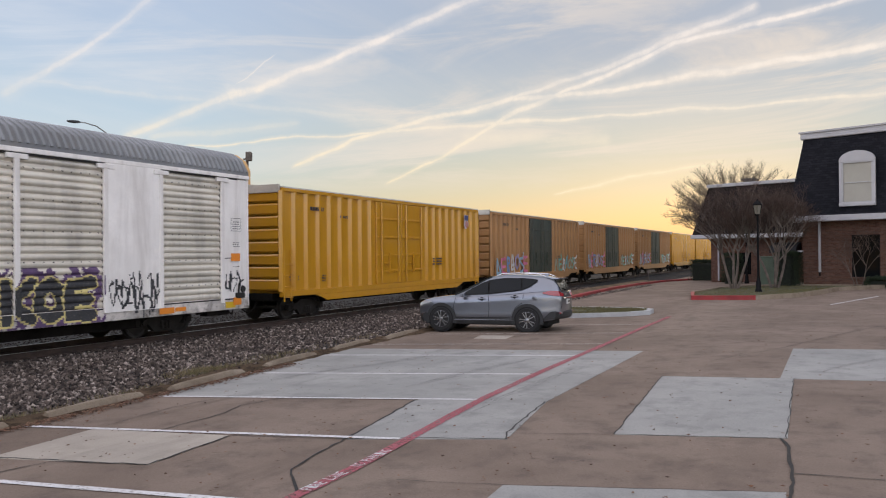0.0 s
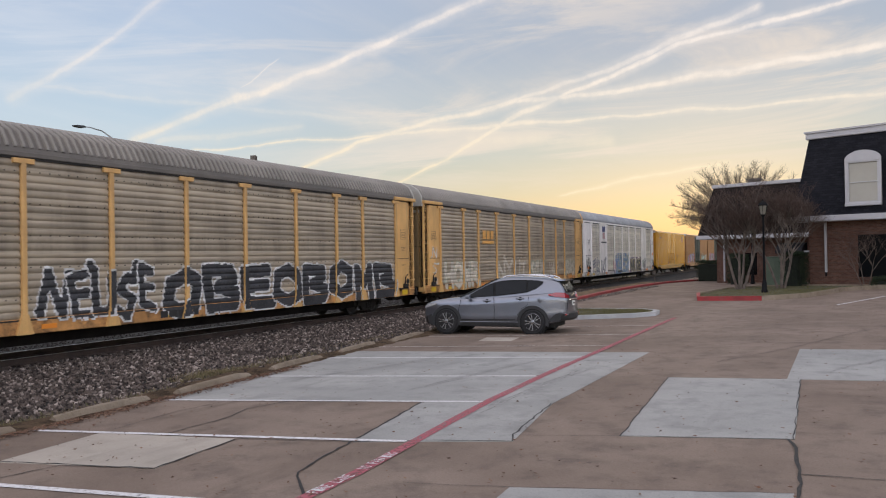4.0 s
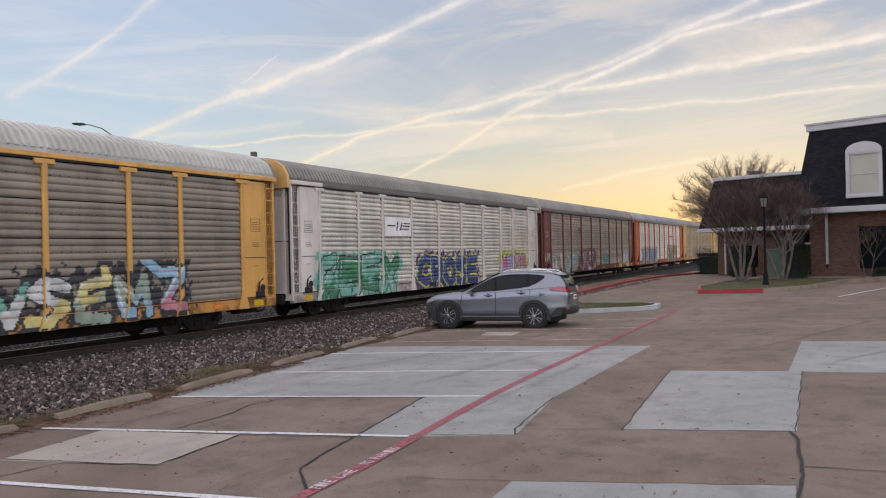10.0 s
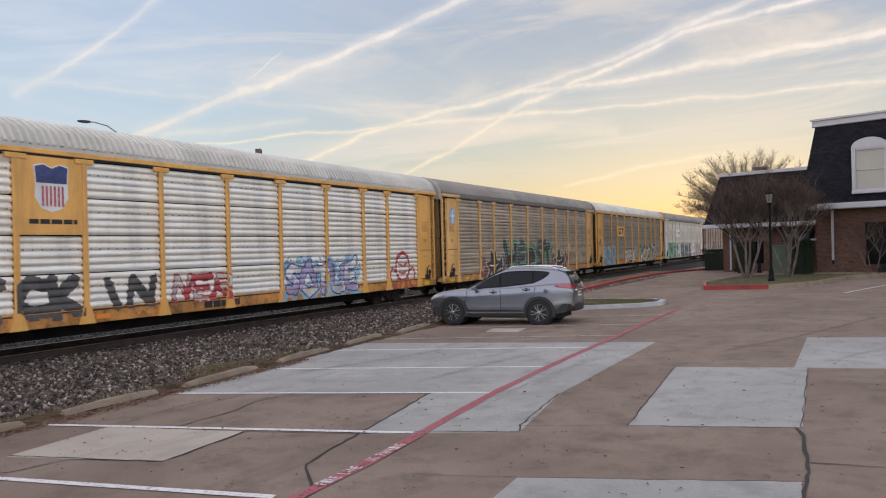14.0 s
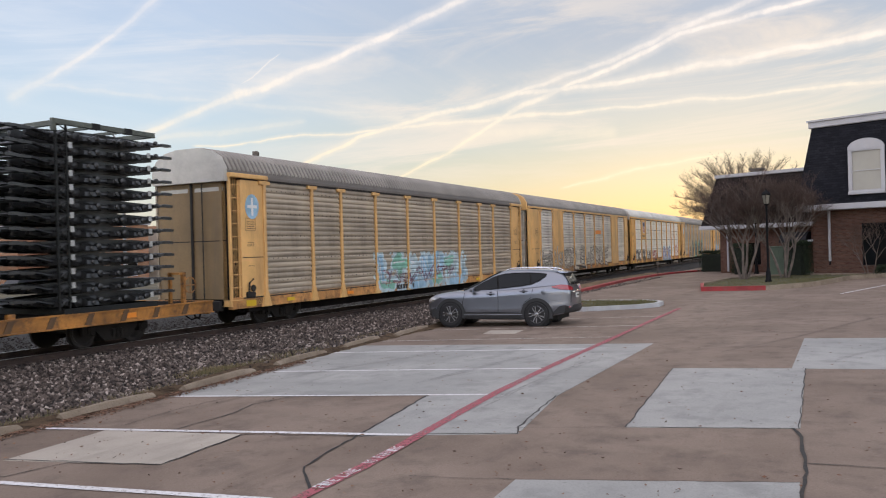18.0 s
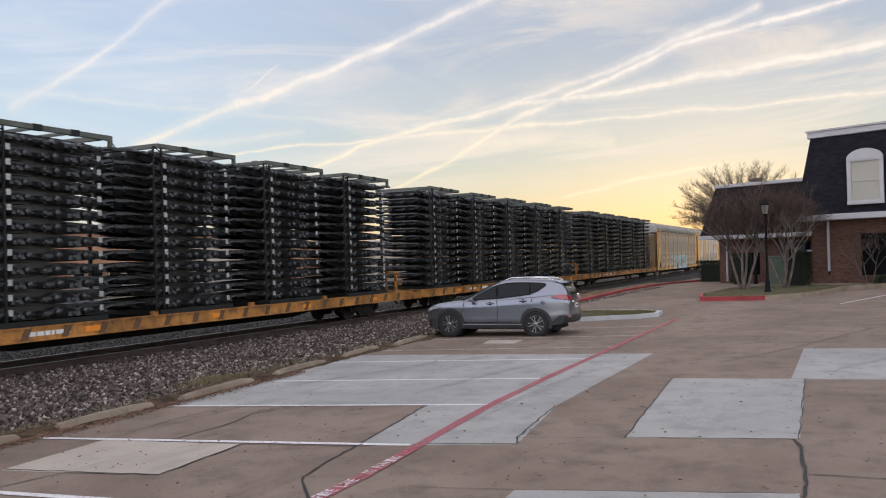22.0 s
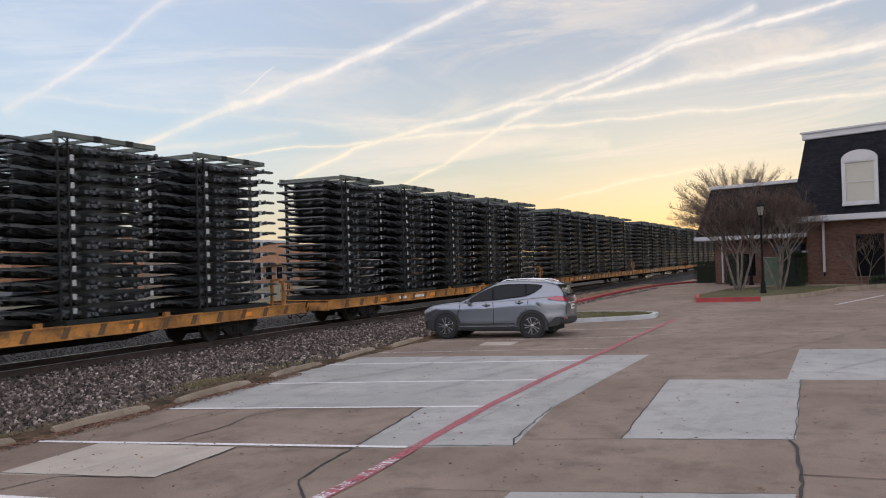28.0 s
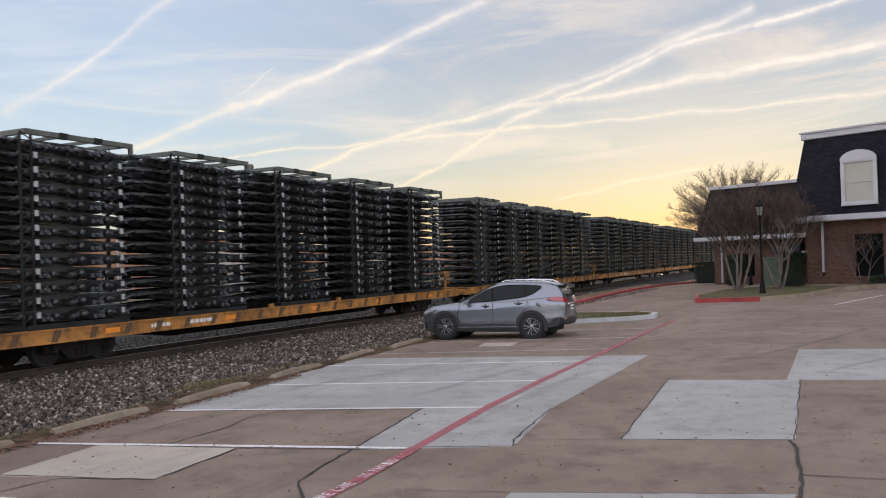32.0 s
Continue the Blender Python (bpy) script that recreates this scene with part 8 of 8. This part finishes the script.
make_islands()


def limb(m, twigs, p, d, length, r, depth, rng, spread, fine, tips):
    """One limb with its side shoots; the last ones are thin twigs."""
    pts, q, dirn = [p], Vector(p), Vector(d).normalized()
    k = 4
    for i in range(k):
        dirn = (dirn + Vector((rng.uniform(-1, 1), rng.uniform(-1, 1), rng.uniform(-0.3, 0.8))) * 0.13).normalized()
        q = q + dirn * length / k
        pts.append(q.copy())
    if depth > 0:
        m.tube(pts, r, 6 if r > 0.03 else 4, r * 0.6)
        n = rng.choice((3, 4)) if depth > 1 else fine
        for i in range(n):
            f = rng.uniform(0.35, 1.0)
            base = pts[min(k, max(1, round(f * k)))]
            a = rng.uniform(0, 6.28)
            out = (dirn + spread * Vector((math.cos(a), math.sin(a), rng.uniform(-0.2, 0.6)))).normalized()
            limb(m, twigs, base, out, length * rng.uniform(0.55, 0.8), r * 0.55, depth - 1, rng, spread, fine, tips)
    else:
        for a, b in zip(pts, pts[1:]):
            u = (b - a).cross(Vector((rng.uniform(-1, 1), rng.uniform(-1, 1), 0.3))).normalized() * r
            i = twigs.ring([a - u, a + u, b])
            twigs.f.append(tuple(i))
        for _ in range(tips):
            c = pts[rng.randrange(1, k + 1)] + Vector((rng.gauss(0, 0.05), rng.gauss(0, 0.05), rng.gauss(0, 0.05)))
            s = rng.uniform(0.015, 0.03)
            i = twigs.ring([c + Vector((s, 0, 0)), c + Vector((0, s, s)), c + Vector((-s, 0, s * 0.3))])
            twigs.f.append(tuple(i))


def bare_tree(name, label, at, stems, height, seed, bark, twig, depth=3, spread=0.75, fine=7, r=0.07, lean=0.35, tips=2, limb_f=0.34):
    rng = random.Random(seed)
    t = thing(name, label, "tree", at)
    m, tw = Mesh(), Mesh()
    for k in range(stems):
        a = 6.28 * k / stems + rng.uniform(-0.3, 0.3)
        base = Vector((0.14 * math.cos(a), 0.14 * math.sin(a), -0.1)) if stems > 1 else Vector((0, 0, -0.1))
        d = Vector((lean * math.cos(a), lean * math.sin(a), 1)).normalized() if stems > 1 else Vector((0.03, 0, 1))
        pts = [base]
        L = height * 0.36
        q = base.copy()
        for i in range(4):
            d = (d + Vector((rng.uniform(-1, 1), rng.uniform(-1, 1), 0.2)) * 0.08).normalized()
            q = q + d * L / 4
            pts.append(q.copy())
        m.tube(pts, r, 8, r * 0.7)
        for i in range(4 if stems > 1 else 10):
            b = rng.uniform(0, 6.28)
            out = (d * 0.9 + spread * Vector((math.cos(b), math.sin(b), 0.35))).normalized()
            limb(m, tw, pts[-1 if i < 3 else -2 if i < 7 else -3], out, height * limb_f * rng.uniform(0.8, 1.1), r * 0.55, depth, rng, spread, fine, tips)
    part("trunk", m, bark, t, "bare branching trunks")
    tagged(part("crown", tw, twig, t, "fine bare twigs", smooth=0), kind="stuff")
    return t


bare_tree("crepe_myrtle", "bare multi-stemmed crepe myrtle with a brown twiggy crown", (49.4, 5.45, 0.0), 4, 6.2, 4, M_bark, M_twig, 3, 0.8, 24, 0.08, 0.30, 7, 0.31)
bare_tree("crepe_myrtle", "bare multi-stemmed crepe myrtle with a brown twiggy crown", (49.9, 3.35, 0.05), 4, 6.1, 9, M_bark, M_twig, 3, 0.8, 24, 0.075, 0.30, 7, 0.31)


def round_bare_tree(label, at, rx, rz, cz, seed, bark, twig):
    """A leafless tree with a full round crown of fine upswept twigs."""
    rng = random.Random(seed)
    t = thing("bare_tree", label, "tree", at)
    m, tw = Mesh(), Mesh()
    m.tube([(0, 0, -0.2), (0.05, 0.0, 1.4), (0.0, 0.05, cz - rz * 0.75)], 0.26, 10, 0.2)
    for k in range(170):
        a, el = 2.399963 * k, math.asin(-0.45 + 1.44 * (k + 0.5) / 170)
        f = rng.uniform(0.66, 0.98)
        end = Vector((rx * f * math.cos(a) * math.cos(el), rx * f * math.sin(a) * math.cos(el), cz + rz * f * math.sin(el)))
        start = Vector((0, 0, cz - rz * rng.uniform(0.4, 0.85)))
        mid = start.lerp(end, 0.5) + Vector((0, 0, rng.uniform(0.2, 0.7)))
        path = [start, start.lerp(mid, 0.5) + Vector((0, 0, 0.15)), mid, mid.lerp(end, 0.5) + Vector((rng.uniform(-0.2, 0.2), rng.uniform(-0.2, 0.2), 0.12)), end]
        m.tube(path, 0.04, 5, 0.01)
        for _ in range(110):
            g = rng.uniform(0.35, 1.0) * 3.999
            q = int(g)
            p = path[q].lerp(path[q + 1], g - q)
            d = (end - start).normalized() * 0.5 + Vector((rng.gauss(0, 0.55), rng.gauss(0, 0.55), rng.gauss(0.35, 0.4)))
            d = d.normalized() * rng.uniform(0.35, 0.95)
            bend = p + d * 0.55 + Vector((rng.gauss(0, 0.06), rng.gauss(0, 0.06), 0.05))
            tip = p + d + Vector((0, 0, 0.12))
            u = d.cross(Vector((rng.gauss(0, 1), rng.gauss(0, 1), 0.3))).normalized() * rng.uniform(0.007, 0.013)
            i = tw.ring([p - u, p + u, bend + u * 0.7, bend - u * 0.7, tip])
            tw.f += [(i[0], i[1], i[2], i[3]), (i[3], i[2], i[4])]
            for _ in range(2):
                e = bend + Vector((rng.gauss(0, 0.2), rng.gauss(0, 0.2), rng.uniform(0.05, 0.35)))
                i = tw.ring([bend - u * 0.6, bend + u * 0.6, e])
                tw.f.append(tuple(i))
    part("trunk", m, bark, t, "bare branching trunk")
    tagged(part("crown", tw, twig, t, "round crown of fine bare twigs", smooth=0), kind="stuff")


round_bare_tree("large bare tree with a round tan crown behind the wing", (86.5, 9.6, -0.3), 7.0, 4.6, 6.9, 17, M_bark2, M_twig2)


def hedge(at, w, d, h, seed, label, turn=0.0):
    t = thing("hedge", label, "hedge", at if turn == 0 else Matrix.Translation(at) @ pose(0, 0, 0, 0, 0, turn))
    rng = random.Random(seed)
    m = Mesh()
    for _ in range(int(2600 * w * h)):
        f = rng.randrange(4)
        x, y, z = rng.uniform(-w / 2, w / 2), rng.uniform(-d / 2, d / 2), rng.uniform(0.05, h)
        if f == 0:
            y = -d / 2
        elif f == 1:
            x = rng.choice((-w / 2, w / 2))
        elif f == 2:
            z = h
        b = 0.05
        lump = 1.0 + 0.07 * math.sin(3.3 * x + seed) * math.cos(2.9 * z + 1.7 * seed) + 0.05 * math.sin(6.1 * y + 5.3 * x + seed)
        x, y, z = x * lump, y * lump, z * (0.5 + 0.5 * lump)
        c = Vector((x + rng.gauss(0, b), y + rng.gauss(0, b), z + rng.gauss(0, b)))
        u = Vector((rng.gauss(0, 1), rng.gauss(0, 1), rng.gauss(0, 1))).normalized() * rng.uniform(0.03, 0.055)
        v = u.cross(Vector((rng.gauss(0, 1), rng.gauss(0, 1), rng.gauss(0, 1)))).normalized() * 0.025
        m.f.append(tuple(m.ring([c - u, c + v, c + u, c - v])))
    # near-black block added inside, in place of shade between the leaves
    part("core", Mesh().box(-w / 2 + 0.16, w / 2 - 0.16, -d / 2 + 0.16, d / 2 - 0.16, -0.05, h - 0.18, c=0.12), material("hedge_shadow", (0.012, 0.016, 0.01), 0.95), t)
    tagged(part("foliage", m, M_hedge, t, "dense small dark leaves", smooth=0), kind="stuff")


hedge((53.0, 2.75, 0.0), 1.15, 1.2, 2.0, 3, "clipped dark green hedge beside the brick corner", 68)
hedge((70.2, 9.95, -0.2), 2.0, 1.5, 1.6, 4, "dark clipped hedge by the corner of the low wing", 68)
hedge((50.6, -2.6, 0.0), 2.6, 0.7, 0.6, 6, "low dark shrubs under the ground floor window", 68)
bare_tree("bare_shrub", "leafless climbing shrub before the ground floor window", (51.2, -0.9, 0.0), 3, 3.9, 23, M_bark2, M_twig, 2, 0.95, 9, 0.03, 0.25, 5, 0.34)
hedge((61.3, 6.95, -0.1), 1.2, 0.8, 2.0, 7, "dark upright shrub before the low wing", 68)


def make_utility_box():
    b = thing("utility_cabinet", "green painted utility cabinet beside the hedge", "cabinet", Matrix.Translation((54.4, 3.75, 0.0)) @ TURN)
    part("body", Mesh().box(-0.6, 0.6, -0.45, 0.45, 0.0, 1.75, c=0.03), M_green, b)
    part("lid", Mesh().box(-0.64, 0.64, -0.49, 0.49, 1.75, 1.82, c=0.02), M_green, b)
    part("door", Mesh().box(-0.5, -0.02, -0.475, -0.45, 0.1, 1.65), M_green, b)
    part("door", Mesh().box(0.02, 0.5, -0.475, -0.45, 0.1, 1.65), M_green, b)
    part("pad", Mesh().box(-0.8, 0.8, -0.6, 0.6, -0.1, 0.0), M_kerb, b)


make_utility_box()


def lantern_lamp(at, h, label):
    t = thing("street_lamp", label, "street lamp", at, group="lantern lamps")
    part("post", Mesh().lathe([(0.17, 0.0), (0.17, 0.1), (0.13, 0.16), (0.12, 0.5), (0.085, 0.62), (0.06, 0.8), (0.05, h - 1.0), (0.065, h - 0.95), (0.04, h - 0.86)], "Z", (0, 0, 0), 14), M_pole, t)
    lan = part("lantern", Mesh().lathe([(0.05, h - 0.88), (0.13, h - 0.82), (0.14, h - 0.78)], "Z", (0, 0, 0), 6).lathe([(0.24, h - 0.34), (0.26, h - 0.30), (0.16, h - 0.17), (0.06, h - 0.10), (0.03, h)], "Z", (0, 0, 0), 6), M_pole, t, "black lantern frame")
    part("glass", Mesh().lathe([(0.13, h - 0.78), (0.22, h - 0.34)], "Z", (0, 0, 0), 6), M_lantern, lan, smooth=0)
    for k in range(6):
        a = 2 * math.pi * k / 6
        part("rib", Mesh().tube([(0.137 * math.cos(a), 0.137 * math.sin(a), h - 0.78), (0.23 * math.cos(a), 0.23 * math.sin(a), h - 0.34)], 0.012, 5), M_pole, lan)


lantern_lamp((44.8, 3.78, 0.05), 4.75, "black lantern street lamp on a slim post in the island")
lantern_lamp((61.0, 5.9, -0.1), 4.3, "black lantern street lamp on a slim post near the wing")


def make_far_side():
    """What shows behind the train: road, cobra-head lamp, poles, low shops and trees."""
    road = solid("far_road", Mesh().sheet([[(x, y, -0.5) for x in (-150, 0, 100, 300, 800)] for y in (33, 38, 46)]), material("far_asphalt", (0.06, 0.058, 0.056), 0.9, var=0.2, scale=0.5), "grey asphalt road beyond the tracks", "road", "structure")
    t = thing("street_lamp", "galvanised road lamp with a curved arm beyond the tracks", "street lamp", (25.75, 28.0, -0.55))
    part("pole", Mesh().tube([(0, 0, 0), (0, 0, 3.5), (0, 0, 7.3)], 0.09, 10, 0.06), M_galv, t)
    part("arm", Mesh().tube([(0, 0, 7.2), (-0.12, 0, 7.55), (-0.45, 0, 7.95), (-0.95, 0, 8.17), (-1.6, 0, 8.24), (-1.95, 0, 8.22)], 0.035, 8, 0.02), M_galv, t)
    part("lamp_head", Mesh().loft([[(x, -w, z), (x, w, z), (x, w * 0.7, z + h), (x, -w * 0.7, z + h)] for x, w, z, h in ((-1.8, 0.05, 8.19, 0.06), (-1.95, 0.12, 8.16, 0.10), (-2.25, 0.12, 8.16, 0.08), (-2.4, 0.06, 8.18, 0.04))]), M_clad, t, "flat dark lamp head")
    p = thing("utility_pole", "dark wooden utility pole beyond the tracks", "utility pole", (49.3, 40.0, -0.55))
    part("pole", Mesh().tube([(0, 0, 0), (0, 0, 10.5)], 0.15, 8, 0.11), M_wood, p)
    part("crossarm", Mesh().box(-0.06, 0.06, -0.3, 0.3, 9.9, 10.02), M_wood, p)
    part("transformer", Mesh().lathe([(0.14, 9.8), (0.2, 9.85), (0.2, 10.4), (0.1, 10.5)], "Z", (0.0, -0.25, 0), 12), M_wood, p)
    rng = random.Random(77)
    x = 6.0
    k = 0
    while x < 190:
        w, h, d = rng.uniform(11, 19), rng.uniform(4.4, 6.6), 14
        mat = (M_farbrick, M_stucco, M_farbrick)[k % 3]
        b = thing("shop_building", "low brick and stucco shop building beyond the tracks", "building", (x, 72 + rng.uniform(0, 5), -0.5), group="shops beyond the tracks")
        part("wall", Mesh().box(0, w, 0, d, 0, h), mat, b, smooth=0)
        part("roof", Mesh().box(-0.2, w + 0.2, -0.2, d, h, h + 0.35, c=0.04), M_trim if k % 2 else M_farbrick, b)
        n = int(w / 2.6)
        for j in range(n):
            xx = 0.9 + j * (w - 1.8) / n
            win = part("window", Mesh().box(xx, xx + 1.5, -0.06, 0.0, 0.7, 2.7), M_trim, b)
            part("pane", Mesh().box(xx + 0.08, xx + 1.42, -0.07, -0.055, 0.8, 2.6), glass_dark("window_glass"), win)
        part("canopy", Mesh().box(0.4, w - 0.4, -1.2, 0.0, 2.95, 3.15), M_farbrick if k % 2 else M_trim, b)
        x += w + rng.uniform(0.5, 5)
        k += 1
    for i, (x, y, col) in enumerate(((31, 58, (0.45, 0.03, 0.03)), (37, 58.5, (0.5, 0.5, 0.52)), (44, 58, (0.05, 0.055, 0.07)), (52, 58.4, (0.35, 0.35, 0.36)), (61, 58, (0.42, 0.04, 0.03)))):
        c = thing("parked_car", ("red", "pale grey", "dark", "grey", "red")[i] + " car parked before the far shops", "car", (x, y, -0.5))
        mt = material("far_car_paint_" + str(i), col, 0.3, var=0.04, coat=0.8, bump=0.0)
        part("body", Mesh().loft([[(-2.2, yy, 0.35), (2.2, yy, 0.35), (2.25, yy, 0.75), (1.0, yy, 0.95), (-2.1, yy, 1.0)] for yy in (-0.85, 0.85)]), mt, c)
        part("cabin", Mesh().loft([[(-1.9, yy * 1.0, 0.98), (1.0, yy, 0.95), (0.3, yy * 0.85, 1.45), (-1.5, yy * 0.85, 1.48)] for yy in (-0.8, 0.8)]), M_glass, c)
        for xx in (-1.35, 1.35):
            for yy in (-0.78, 0.78):
                part("wheel", shared("far_wheel", lambda: Mesh().lathe([(0.2, -0.1), (0.32, -0.1), (0.33, 0.0), (0.32, 0.1), (0.2, 0.1)], "Y", (0, 0, 0), 14)), M_tyre, c, at=(xx, yy, 0.33))
    m, tw = Mesh(), Mesh()
    trng = random.Random(55)
    for _ in range(9000):
        x, r = trng.uniform(-150, 900), trng.random()
        h = 5 + 4 * noise.noise(Vector((x * 0.03, 0, 0))) + 2 * noise.noise(Vector((x * 0.12, 3, 0)))
        c = Vector((x, 150 + trng.uniform(0, 14) + 0.02 * x, -0.5 + max(1.0, h) * trng.random() ** 0.6))
        s = trng.uniform(0.4, 0.9)
        u = Vector((trng.gauss(0, 1), trng.gauss(0, 1), trng.gauss(0, 1))).normalized() * s
        v = u.cross(Vector((trng.gauss(0, 1), trng.gauss(0, 1), trng.gauss(0, 1)))).normalized() * s * 0.7
        tw.f.append(tuple(tw.ring([c - u, c + v, c + u, c - v])))
    solid("far_trees", tw, material("far_foliage", (0.045, 0.05, 0.03), 0.95, var=0.3, scale=0.1), "distant line of dark trees beyond the shops", "trees", "stuff", smooth=0)


make_far_side()


def make_sign_post():
    t = thing("sign_post", "thin post with a small pale sign by the far kerb", "sign", (64.5, 13.4, -0.3))
    part("post", Mesh().tube([(0, 0, 0), (0, 0, 1.1)], 0.03, 6), M_wood, t)
    part("sign", Mesh().box(-0.02, 0.02, -0.12, 0.12, 0.85, 1.1), M_wood, t)


make_sign_post()


def paint_words():
    """FIRE LANE and NO PARKING in white along the red stripe."""
    words = thing("fire_lane_lettering", "white painted letters along the red fire lane stripe", "road marking")
    for word, x0, y0, x1, y1 in (("FIRE LANE", 6.35, 4.515, 7.05, 4.53), ("NO PARKING", 7.28, 4.545, 8.05, 4.59)):
        n = len(word)
        d = Vector((x1 - x0, y1 - y0, 0))
        for k, ch in enumerate(word):
            if ch == " ":
                continue
            m = glyph_mesh(ch, -0.5, 0.5, 0.0, 1.0, 0, random.Random(1), 0, 0.0)
            side = Vector((-d.y, d.x, 0)).normalized()
            c = Vector((x0, y0, 0)) + d * (k + 0.5) / n
            pts = []
            for px, _, pz in m.v:
                q = c - side * 0 + d.normalized() * px * d.length / n * 0.8 + side * (pz - 0.5) * 0.13
                pts.append((q.x, q.y, ground_z(q.x, q.y) + 0.016))
            m.v = pts
            part("letter", m, M_white, words, smooth=0)


paint_words()


def motions():
    """The train rolls away along the track, gaining a little speed."""
    for ob, x, z in MOVERS:
        walk(ob, [(t, pose(x + run(t), track_y(x + run(t)), z, 0, 0, math.degrees(SLOPE))) for t in range(0, 33, 2)])


motions()
